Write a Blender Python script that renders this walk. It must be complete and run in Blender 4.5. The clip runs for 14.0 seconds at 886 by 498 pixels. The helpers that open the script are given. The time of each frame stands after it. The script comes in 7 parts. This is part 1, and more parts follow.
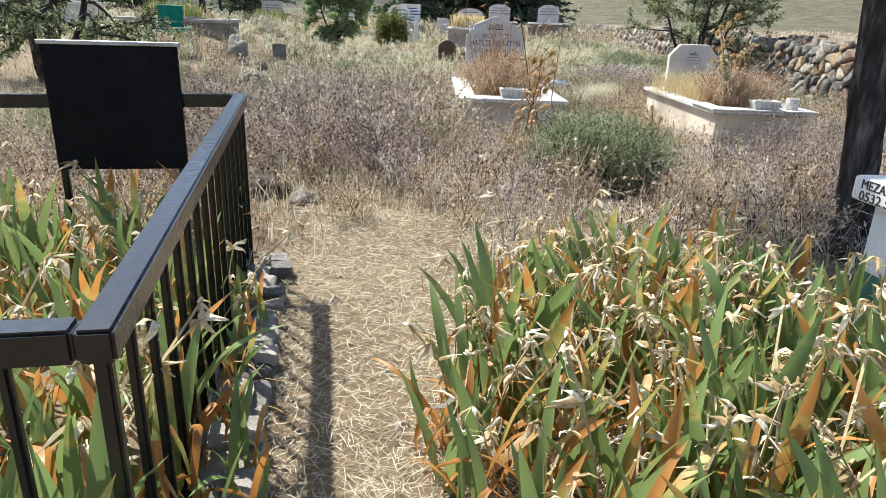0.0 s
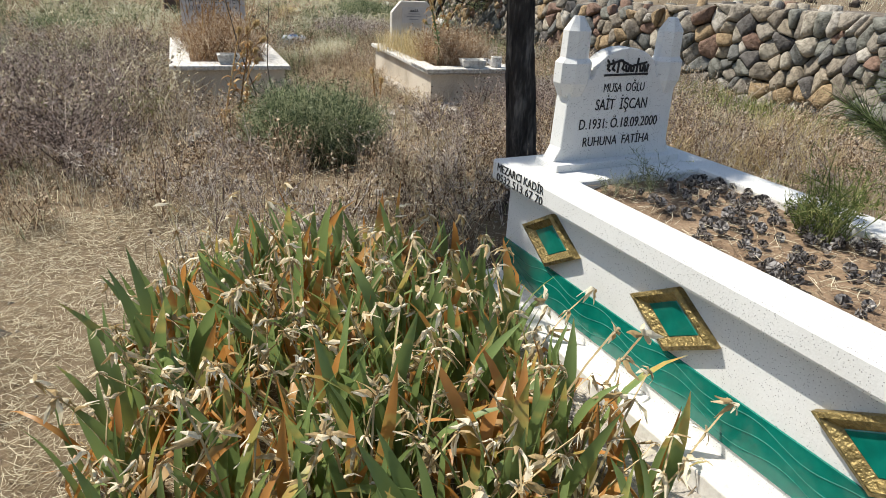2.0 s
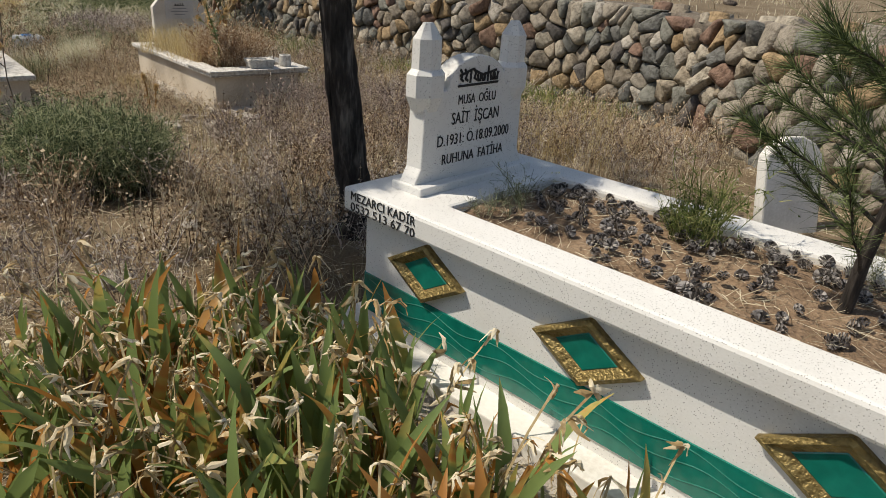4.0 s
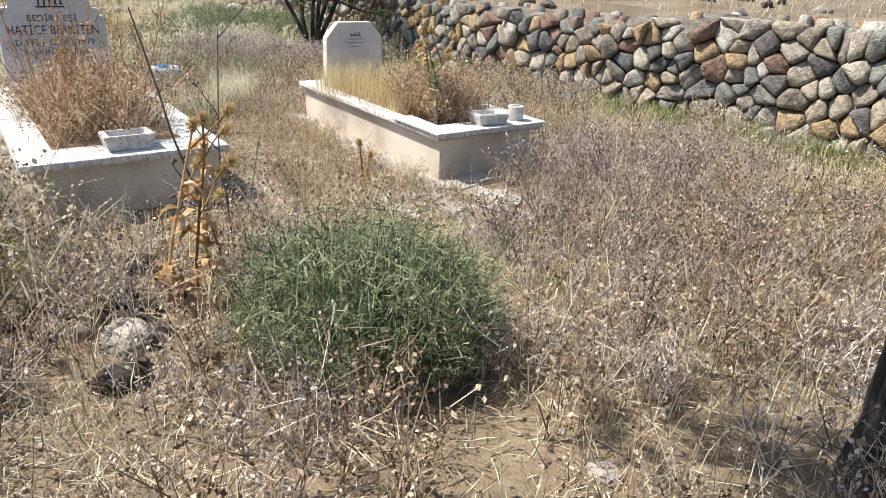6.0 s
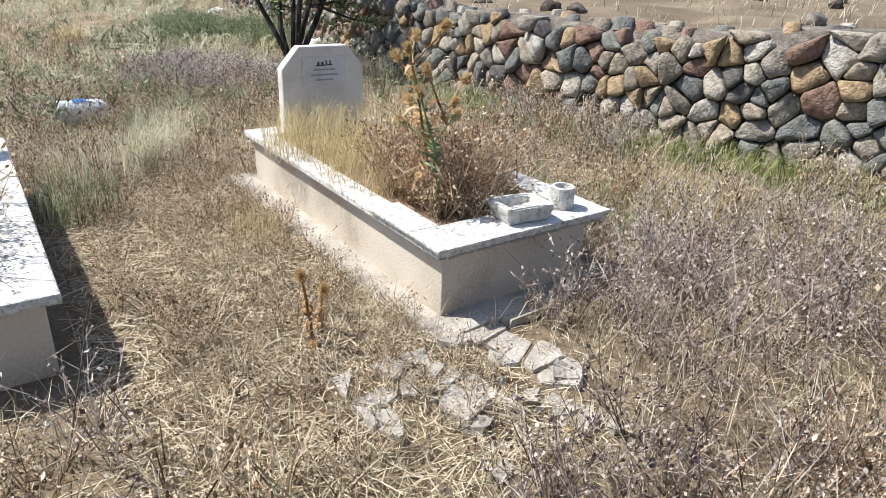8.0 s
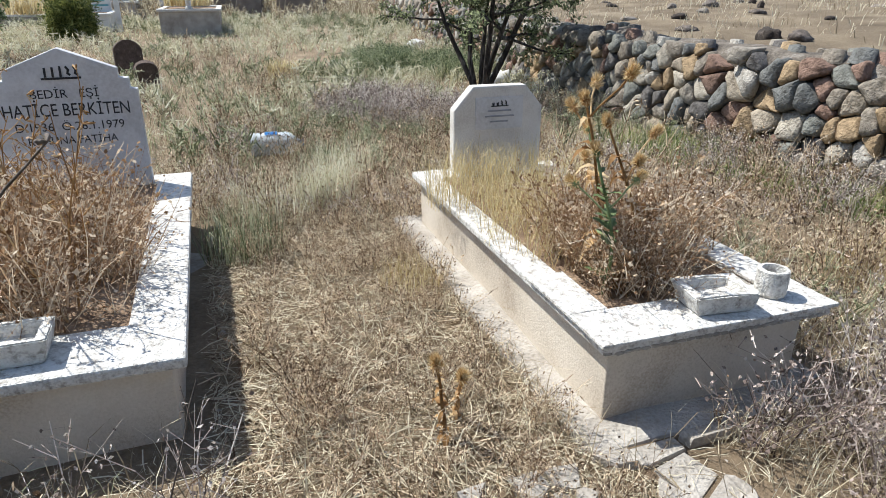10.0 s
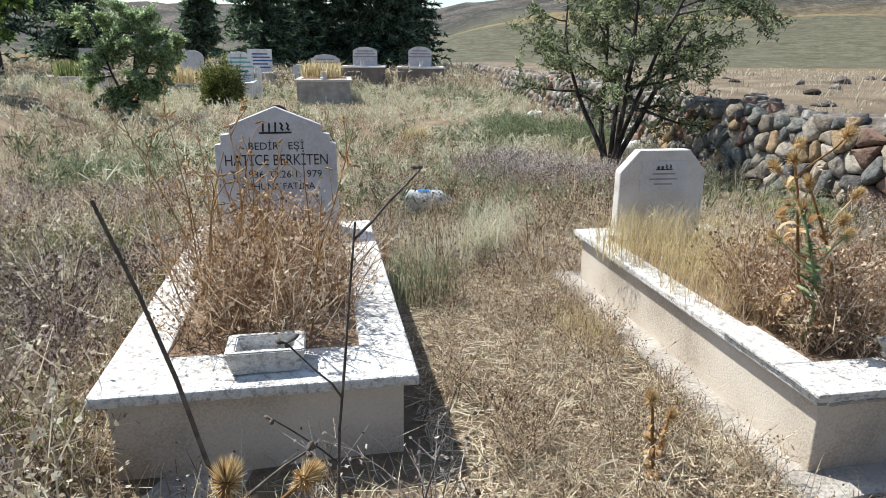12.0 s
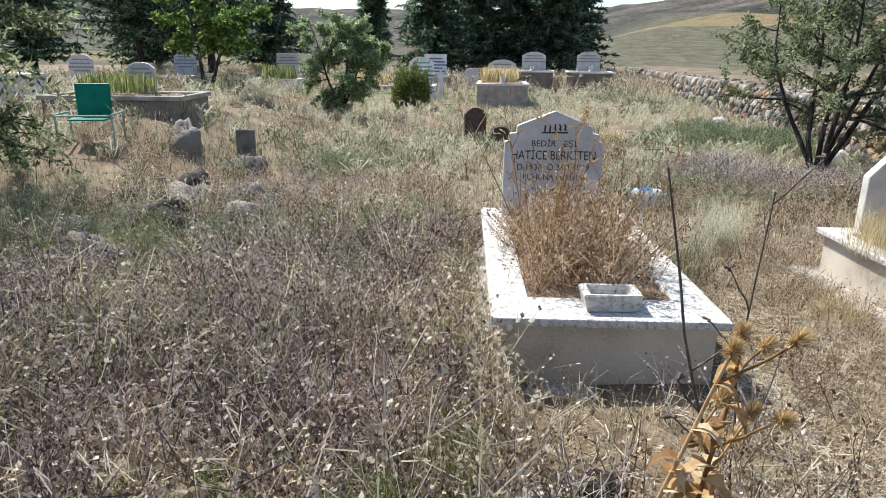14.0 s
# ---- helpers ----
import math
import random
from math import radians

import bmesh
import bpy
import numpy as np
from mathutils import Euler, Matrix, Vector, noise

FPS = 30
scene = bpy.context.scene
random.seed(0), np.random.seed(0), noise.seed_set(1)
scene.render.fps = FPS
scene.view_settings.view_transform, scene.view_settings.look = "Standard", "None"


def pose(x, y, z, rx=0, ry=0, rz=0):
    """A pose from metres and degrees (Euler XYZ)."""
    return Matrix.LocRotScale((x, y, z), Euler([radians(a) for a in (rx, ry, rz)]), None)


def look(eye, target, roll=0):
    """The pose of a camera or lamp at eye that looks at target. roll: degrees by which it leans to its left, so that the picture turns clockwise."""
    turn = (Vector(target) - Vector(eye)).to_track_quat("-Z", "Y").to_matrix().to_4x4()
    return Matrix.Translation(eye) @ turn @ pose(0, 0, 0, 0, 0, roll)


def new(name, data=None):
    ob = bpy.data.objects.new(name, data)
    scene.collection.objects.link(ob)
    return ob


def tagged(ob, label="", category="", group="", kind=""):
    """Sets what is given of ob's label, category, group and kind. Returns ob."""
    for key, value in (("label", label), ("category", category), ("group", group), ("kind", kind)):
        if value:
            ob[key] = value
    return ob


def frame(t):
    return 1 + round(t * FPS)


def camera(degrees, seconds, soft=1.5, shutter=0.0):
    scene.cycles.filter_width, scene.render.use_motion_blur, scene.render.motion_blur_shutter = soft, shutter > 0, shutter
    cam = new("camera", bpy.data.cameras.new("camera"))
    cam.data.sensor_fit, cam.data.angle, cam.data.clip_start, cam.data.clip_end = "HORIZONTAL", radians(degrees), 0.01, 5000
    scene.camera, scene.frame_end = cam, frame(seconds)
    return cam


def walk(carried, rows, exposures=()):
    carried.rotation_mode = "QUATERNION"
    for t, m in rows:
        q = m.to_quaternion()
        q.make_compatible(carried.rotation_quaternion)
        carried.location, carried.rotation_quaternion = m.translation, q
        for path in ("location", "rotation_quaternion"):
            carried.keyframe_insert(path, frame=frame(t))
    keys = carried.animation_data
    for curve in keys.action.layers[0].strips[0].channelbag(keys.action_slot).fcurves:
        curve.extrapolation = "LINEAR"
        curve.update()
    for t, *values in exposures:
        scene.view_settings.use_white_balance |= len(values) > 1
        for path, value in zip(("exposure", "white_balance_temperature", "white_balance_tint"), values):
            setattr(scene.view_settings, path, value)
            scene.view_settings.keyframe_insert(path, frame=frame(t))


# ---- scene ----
cam = camera(67.6, 14.0, 0.45)
METRES, EYE, TILT, LEAN, TURN = 8.0, 1.2, 0.0, 0.0, -3.8
PATH = [
    (0, (0.176, -0.004, 1.202), (0.234, 1.882, 0.539), 2.0),
    (0.5, (0.466, -0.062, 1.377), (0.572, 1.81, 0.68), 2.4),
    (0.8, (0.556, -0.157, 1.443), (0.705, 1.711, 0.745), 1.8),
    (1, (0.577, -0.166, 1.453), (0.781, 1.693, 0.746), 2.3),
    (1.5, (0.542, -0.142, 1.46), (0.953, 1.656, 0.687), 2.8),
    (2, (0.562, -0.114, 1.471), (1.256, 1.586, 0.676), 3.0),
    (2.2, (0.567, -0.106, 1.489), (1.366, 1.545, 0.69), 2.9),
    (4.5, (0.402, 0.9, 1.503), (1.647, 2.251, 0.714), 3.8),
    (4.7, (0.332, 1.186, 1.505), (1.558, 2.554, 0.715), 4.1),
    (5, (0.228, 1.618, 1.485), (1.403, 3.027, 0.686), 3.7),
    (5.5, (0.224, 2.288, 1.527), (1.353, 3.729, 0.721), 3.4),
    (6, (0.246, 2.905, 1.567), (1.363, 4.359, 0.768), 3.1),
    (6.5, (0.469, 3.402, 1.544), (1.578, 4.861, 0.744), 2.9),
    (7, (0.812, 3.838, 1.54), (1.928, 5.29, 0.736), 2.9),
    (7.2, (0.977, 4.029, 1.539), (2.096, 5.48, 0.736), 2.9),
    (9.3, (1.89, 4.959, 1.63), (2.694, 6.593, 0.802), 0.7),
    (9.5, (1.887, 4.969, 1.623), (2.605, 6.645, 0.801), 0.6),
    (10, (1.847, 4.979, 1.596), (2.469, 6.724, 0.843), 0.2),
    (10.5, (1.69, 4.957, 1.598), (2.327, 6.752, 0.986), 0.2),
    (11, (1.526, 4.909, 1.587), (2.169, 6.715, 1.018), 0.6),
    (11.5, (1.385, 4.878, 1.567), (1.948, 6.713, 1.005), 0.9),
    (12, (1.316, 4.864, 1.565), (1.688, 6.747, 1.003), 0.6),
    (12.5, (1.311, 4.839, 1.561), (1.528, 6.746, 1.0), 0.5),
    (13, (1.276, 4.708, 1.547), (1.398, 6.625, 0.989), 0.5),
    (13.5, (0.842, 4.346, 1.61), (0.927, 6.265, 1.053), 0.4),
    (14, (0.308, 4.082, 1.631), (0.268, 6.002, 1.073), 0.7),
]
EXPOSURES = ((0.0, 0.9, 6500, 8), (0.5, 0.84, 6500, 8), (1.5, 0.62, 6700, 8), (2.0, 0.32, 6900, 8), (4.5, -0.25, 7500, 10), (5.0, 0.07, 7300, 10), (5.5, 0.56, 6900, 10), (6.0, 0.75, 6700, 10), (6.5, 0.86, 6500, 10), (7.2, 0.77, 6450, 10), (9.5, 0.48, 6300, 8), (12.5, 0.52, 6300, 8), (14.0, 0.57, 6300, 9))
walk(cam, [(t, look(eye, target, roll)) for t, eye, target, roll in PATH], EXPOSURES)

# walls of tombs run close to x and y; ground lies near z = 0

# ---- light ----
SUN_TO = Vector((-0.40, 0.41, 0.81)).normalized()
sun = new("sun", bpy.data.lights.new("sun", "SUN"))
sun.data.energy, sun.data.angle, sun.data.color = 5.0, radians(0.55), (1.0, 0.975, 0.92)
sun.matrix_world = look(SUN_TO * 60, (0, 0, 0))
world = bpy.data.worlds.new("world")
scene.world = world
world.use_nodes = True
sky = world.node_tree.nodes.new("ShaderNodeTexSky")
sky.sky_type, sky.sun_disc = "NISHITA", False
sky.sun_elevation = math.asin(SUN_TO.z)
sky.sun_rotation = math.atan2(SUN_TO.x, SUN_TO.y)
back = world.node_tree.nodes["Background"]
back.inputs[1].default_value = 0.13
world.node_tree.links.new(sky.outputs[0], back.inputs[0])


# ---- materials ----
def mat(name, base, dark=None, scale=8.0, rough=0.85, bump=0.3, fine=60.0, metal=0.0, light=None, island=0.0, spec=0.3, thin=0.0, stretch=1.0):
    m = bpy.data.materials.new(name)
    m.use_nodes = True
    n, l = m.node_tree.nodes, m.node_tree.links
    b = n["Principled BSDF"]
    b.inputs["Roughness"].default_value, b.inputs["Metallic"].default_value = rough, metal
    b.inputs["Specular IOR Level"].default_value = spec
    co = n.new("ShaderNodeTexCoord")
    big, small = n.new("ShaderNodeTexNoise"), n.new("ShaderNodeTexNoise")
    big.inputs["Scale"].default_value, big.inputs["Detail"].default_value = scale, 6
    small.inputs["Scale"].default_value, small.inputs["Detail"].default_value = fine, 4
    ramp = n.new("ShaderNodeValToRGB")
    dark = dark or tuple(c * 0.6 for c in base)
    light = light or tuple(min(1, c * 1.25) for c in base)
    ramp.color_ramp.elements[0].position, ramp.color_ramp.elements[0].color = 0.32, (*dark, 1)
    ramp.color_ramp.elements[1].position, ramp.color_ramp.elements[1].color = 0.72, (*light, 1)
    mid = ramp.color_ramp.elements.new(0.52)
    mid.color = (*base, 1)
    mix = n.new("ShaderNodeMath")
    mix.operation = "MULTIPLY_ADD"
    mix.inputs[1].default_value = 0.35
    where = co.outputs["Object"]
    if stretch != 1.0:
        mp = n.new("ShaderNodeMapping")
        mp.inputs["Scale"].default_value = (1, 1, stretch)
        l.new(where, mp.inputs[0])
        where = mp.outputs[0]
    for t in (big, small):
        l.new(where, t.inputs["Vector"])
    l.new(small.outputs[0], mix.inputs[0])
    half = n.new("ShaderNodeMath")
    half.operation = "MULTIPLY"
    half.inputs[1].default_value = 0.65
    l.new(big.outputs[0], half.inputs[0])
    l.new(half.outputs[0], mix.inputs[2])
    last = mix.outputs[0]
    if island:
        geo, info = n.new("ShaderNodeNewGeometry"), n.new("ShaderNodeObjectInfo")
        add = n.new("ShaderNodeMath")
        add.operation = "ADD"
        l.new(geo.outputs["Random Per Island"], add.inputs[0])
        l.new(info.outputs["Random"], add.inputs[1])
        fr = n.new("ShaderNodeMath")
        fr.operation = "FRACT"
        l.new(add.outputs[0], fr.inputs[0])
        ma = n.new("ShaderNodeMath")
        ma.operation = "MULTIPLY_ADD"
        ma.inputs[1].default_value = island
        l.new(fr.outputs[0], ma.inputs[0])
        sub = n.new("ShaderNodeMath")
        sub.operation = "SUBTRACT"
        sub.inputs[1].default_value = island / 2
        l.new(last, ma.inputs[2])
        l.new(ma.outputs[0], sub.inputs[0])
        last = sub.outputs[0]
    l.new(last, ramp.inputs[0])
    l.new(ramp.outputs[0], b.inputs["Base Color"])
    if thin:
        tr, mx = n.new("ShaderNodeBsdfTranslucent"), n.new("ShaderNodeMixShader")
        mx.inputs[0].default_value = thin
        l.new(ramp.outputs[0], tr.inputs[0])
        l.new(b.outputs[0], mx.inputs[1])
        l.new(tr.outputs[0], mx.inputs[2])
        l.new(mx.outputs[0], n["Material Output"].inputs[0])
    if bump:
        bp = n.new("ShaderNodeBump")
        bp.inputs["Strength"].default_value, bp.inputs["Distance"].default_value = bump, 0.02
        l.new(small.outputs[0], bp.inputs["Height"])
        l.new(bp.outputs[0], b.inputs["Normal"])
    return m


M_MAUVE = mat("mauve_weed", (0.30, 0.23, 0.195), (0.09, 0.065, 0.055), 1.6, 0.95, 0, 30, light=(0.55, 0.455, 0.40), island=1.0, thin=0.25)
M_BEDWEED = mat("tan_bed_weed", (0.50, 0.345, 0.21), (0.24, 0.145, 0.08), 3, 0.95, 0, 30, light=(0.68, 0.57, 0.43), island=0.9, thin=0.35)
M_MORTAR = mat("earth_mortar", (0.16, 0.135, 0.11), (0.06, 0.05, 0.04), 7, 0.95, 1.0, 40, light=(0.33, 0.30, 0.26))
M_SLATE = mat("grey_flagstone", (0.20, 0.185, 0.165), (0.09, 0.085, 0.08), 6, 0.9, 0.5, 50, light=(0.34, 0.31, 0.27), island=0.4)
M_ROCK = mat("lichen_rock", (0.14, 0.115, 0.098), (0.045, 0.036, 0.03), 11, 0.95, 1.0, 30, light=(0.27, 0.235, 0.20), island=0.5)
M_CONCRETE = mat("old_concrete", (0.40, 0.365, 0.32), (0.24, 0.21, 0.175), 4, 0.95, 0.7, 60, light=(0.54, 0.50, 0.45))
M_MARBLE = mat("pitted_marble", (0.66, 0.635, 0.59), (0.25, 0.22, 0.19), 32, 0.8, 0.6, 110, light=(0.76, 0.74, 0.71))
M_MARBLE_GREY = mat("grey_marble", (0.56, 0.545, 0.54), (0.42, 0.40, 0.39), 5, 0.55, 0.08, 60, light=(0.64, 0.63, 0.63))
M_MARBLE_CLEAN = mat("pale_marble", (0.72, 0.70, 0.66), (0.55, 0.52, 0.47), 4, 0.6, 0.1, 60, light=(0.80, 0.78, 0.75))
M_PLASTER = mat("cream_render", (0.56, 0.49, 0.40), (0.33, 0.265, 0.20), 2.2, 0.85, 0.2, 110, light=(0.66, 0.59, 0.50))
M_PLASTER_PALE = mat("pale_render", (0.62, 0.58, 0.53), (0.46, 0.41, 0.36), 5, 0.8, 0.2, 90, light=(0.70, 0.67, 0.62))
M_BLACK = mat("black_paint", (0.006, 0.007, 0.009), (0.004, 0.004, 0.005), 9, 0.22, 0.12, 35, spec=0.55, light=(0.014, 0.015, 0.018))
M_BLACK_MATTE = mat("matt_black_sheet", (0.007, 0.007, 0.008), (0.004, 0.004, 0.005), 5, 0.6, 0.1, 30, spec=0.12, light=(0.012, 0.012, 0.013))
M_STEEL = mat("bare_steel", (0.45, 0.45, 0.46), (0.25, 0.22, 0.2), 9, 0.45, 0.1, 60, metal=0.7)
M_BARK = mat("dark_bark", (0.055, 0.046, 0.040), (0.008, 0.007, 0.006), 17, 0.95, 1.0, 55, light=(0.24, 0.21, 0.185), stretch=0.22)
M_GREEN = mat("green_glass_stone", (0.0, 0.16, 0.12), (0.0, 0.11, 0.085), 3, 0.12, 0.0, 30, light=(0.005, 0.21, 0.16), spec=0.6)
M_GREEN_PALE = mat("etched_green", (0.02, 0.20, 0.155), None, 3, 0.5, 0.0, 30)
M_GOLD = mat("gold_cast", (0.27, 0.20, 0.08), (0.11, 0.08, 0.03), 30, 0.45, 0.6, 70, metal=0.6, light=(0.42, 0.32, 0.14))
M_INK = mat("black_letter_paint", (0.03, 0.03, 0.032), (0.015, 0.015, 0.016), 30, 0.6, 0.0, 90)
M_INK_FADED = mat("faded_letter_paint", (0.28, 0.28, 0.30), (0.2, 0.2, 0.21), 30, 0.7, 0.0, 90)
M_SOIL = mat("grave_soil", (0.25, 0.17, 0.11), (0.13, 0.085, 0.055), 7, 0.95, 0.9, 55, light=(0.38, 0.28, 0.19))
M_ROSETTE = mat("dead_rosette_leaf", (0.22, 0.20, 0.19), (0.06, 0.052, 0.048), 40, 0.9, 0.2, 90, light=(0.44, 0.41, 0.39), island=0.8, thin=0.15)
M_STRAW = mat("dry_grass", (0.53, 0.455, 0.32), (0.27, 0.215, 0.14), 1.2, 0.9, 0, 40, light=(0.76, 0.695, 0.53), island=0.9, thin=0.35)
M_STRAW_GOLD = mat("golden_grass", (0.62, 0.50, 0.27), (0.42, 0.32, 0.15), 3, 0.85, 0, 40, light=(0.75, 0.66, 0.42), island=0.6, thin=0.4)
M_STRAW_PALE = mat("pale_feather_grass", (0.66, 0.62, 0.45), (0.46, 0.44, 0.29), 3, 0.85, 0, 40, light=(0.78, 0.75, 0.60), island=0.6, thin=0.4)
M_WEED = mat("brown_weed", (0.41, 0.29, 0.19), (0.12, 0.075, 0.045), 1.6, 0.95, 0, 30, light=(0.70, 0.57, 0.41), island=1.0, thin=0.25)
M_GREYWEED = mat("grey_mauve_weed", (0.43, 0.36, 0.32), (0.15, 0.115, 0.10), 1.5, 0.95, 0, 30, light=(0.72, 0.645, 0.575), island=1.0, thin=0.25)
M_SAGE = mat("grey_green_weed", (0.28, 0.295, 0.17), (0.12, 0.135, 0.07), 1.4, 0.9, 0, 30, light=(0.48, 0.485, 0.32), island=0.9, thin=0.3)
M_HERB = mat("green_herb", (0.20, 0.25, 0.08), (0.10, 0.135, 0.04), 3, 0.8, 0, 30, light=(0.38, 0.38, 0.16), island=0.7, thin=0.4)
M_BUSH = mat("green_bush_shoot", (0.20, 0.255, 0.13), (0.055, 0.08, 0.04), 4, 0.75, 0, 30, light=(0.46, 0.48, 0.29), island=1.0, thin=0.35)
M_BRANCH = mat("grey_brown_branch", (0.13, 0.105, 0.085), (0.05, 0.04, 0.033), 14, 0.95, 0.5, 60, light=(0.24, 0.20, 0.17))
M_THISTLE = mat("dry_thistle", (0.50, 0.30, 0.13), (0.27, 0.15, 0.06), 14, 0.85, 0.1, 50, light=(0.64, 0.49, 0.29), island=0.5, thin=0.3)
M_THISTLE_HEAD = mat("dry_thistle_head", (0.64, 0.46, 0.22), (0.44, 0.28, 0.11), 25, 0.85, 0.0, 50, light=(0.80, 0.66, 0.42), island=0.7, thin=0.3)
M_THISTLE_GREEN = mat("green_thistle", (0.15, 0.20, 0.08), (0.09, 0.12, 0.045), 14, 0.7, 0.1, 50, light=(0.26, 0.31, 0.15), island=0.5)
M_PURPLE = mat("purple_flower", (0.22, 0.10, 0.42), None, 14, 0.7, 0.0, 50)
M_PAPER = mat("papery_petal", (0.68, 0.56, 0.36), (0.42, 0.30, 0.15), 20, 0.85, 0.2, 80, light=(0.82, 0.74, 0.57), island=0.8, thin=0.3)
M_DRYSTALK = mat("dry_stalk", (0.45, 0.35, 0.19), (0.28, 0.20, 0.10), 9, 0.85, 0, 60, light=(0.58, 0.48, 0.30))
M_LEAF = mat("tree_leaf", (0.19, 0.225, 0.11), (0.075, 0.095, 0.045), 2, 0.55, 0, 40, light=(0.36, 0.40, 0.22), island=1.0, thin=0.5)
M_LEAF_BRIGHT = mat("bright_tree_leaf", (0.15, 0.24, 0.055), (0.065, 0.12, 0.03), 1, 0.55, 0, 40, light=(0.32, 0.42, 0.11), island=0.8, thin=0.45)
M_LEAF_SILVER = mat("silvery_tree_leaf", (0.30, 0.40, 0.19), (0.16, 0.22, 0.10), 1, 0.6, 0, 40, light=(0.50, 0.58, 0.34), island=1.0, thin=0.6)
M_CONIFER = mat("conifer_needle", (0.11, 0.175, 0.11), (0.03, 0.055, 0.04), 0.6, 0.7, 0, 40, light=(0.26, 0.34, 0.21), island=1.0, thin=0.45)
M_PINE = mat("pine_needle", (0.09, 0.13, 0.045), (0.035, 0.055, 0.02), 2, 0.6, 0, 40, light=(0.20, 0.25, 0.10), island=0.7, thin=0.25)
M_JUNIPER = mat("juniper_shoot", (0.15, 0.18, 0.05), (0.06, 0.08, 0.02), 2, 0.7, 0, 40, light=(0.30, 0.31, 0.09), island=0.7, thin=0.3)
M_BLUEPLATE = mat("blue_painted_plate", (0.03, 0.10, 0.32), (0.02, 0.06, 0.2), 6, 0.5, 0.0, 60)
M_TURQUOISE = mat("turquoise_plate", (0.18, 0.42, 0.42), None, 6, 0.5, 0.0, 60)
M_CHAIR = mat("green_painted_sheet", (0.0, 0.20, 0.145), (0.0, 0.13, 0.09), 4, 0.5, 0.05, 40)
M_TUBE = mat("pale_green_tube", (0.30, 0.45, 0.38), None, 5, 0.5, 0.05, 40)
M_RUSTSTONE = mat("dark_old_gravestone", (0.10, 0.07, 0.055), (0.05, 0.035, 0.03), 12, 0.95, 0.6, 50, light=(0.17, 0.125, 0.10))
M_DARKBLOCK = mat("brown_concrete_block", (0.21, 0.175, 0.145), (0.12, 0.10, 0.085), 3, 0.95, 0.5, 40, light=(0.30, 0.26, 0.22))
M_LABEL = mat("blue_label", (0.02, 0.16, 0.42), None, 10, 0.4, 0.0, 60)


def rubble_stone():
    """Fieldstones of several colours: each stone its own tint, mottled and pitted."""
    m = mat("wall_stone", (0.80, 0.78, 0.75), (0.30, 0.28, 0.26), 13, 0.95, 1.0, 42, light=(1.0, 0.98, 0.95))
    n, l = m.node_tree.nodes, m.node_tree.links
    b = n["Principled BSDF"]
    src = b.inputs["Base Color"].links[0].from_socket
    geo, info, add, fr = n.new("ShaderNodeNewGeometry"), n.new("ShaderNodeObjectInfo"), n.new("ShaderNodeMath"), n.new("ShaderNodeMath")
    add.operation, fr.operation = "ADD", "FRACT"
    l.new(geo.outputs["Random Per Island"], add.inputs[0])
    l.new(info.outputs["Random"], add.inputs[1])
    l.new(add.outputs[0], fr.inputs[0])
    r = n.new("ShaderNodeValToRGB")
    r.color_ramp.interpolation = "CONSTANT"
    tints = ((0.342, 0.31, 0.266), (0.189, 0.194, 0.189), (0.405, 0.351, 0.279), (0.279, 0.184, 0.144), (0.243, 0.248, 0.225), (0.468, 0.427, 0.36), (0.297, 0.261, 0.216), (0.414, 0.306, 0.189), (0.153, 0.144, 0.14), (0.495, 0.468, 0.423))
    e = r.color_ramp.elements
    e[0].position, e[0].color = 0.0, (*tints[0], 1)
    e[1].position, e[1].color = 0.9, (*tints[9], 1)
    for i in range(1, 9):
        e.new(i / 10).color = (*tints[i], 1)
    l.new(fr.outputs[0], r.inputs[0])
    x = n.new("ShaderNodeMix")
    x.data_type, x.blend_type = "RGBA", "MULTIPLY"
    x.inputs[0].default_value = 1.0
    l.new(r.outputs[0], x.inputs[6])
    l.new(src, x.inputs[7])
    l.new(x.outputs[2], b.inputs["Base Color"])
    return m


M_STONE = rubble_stone()


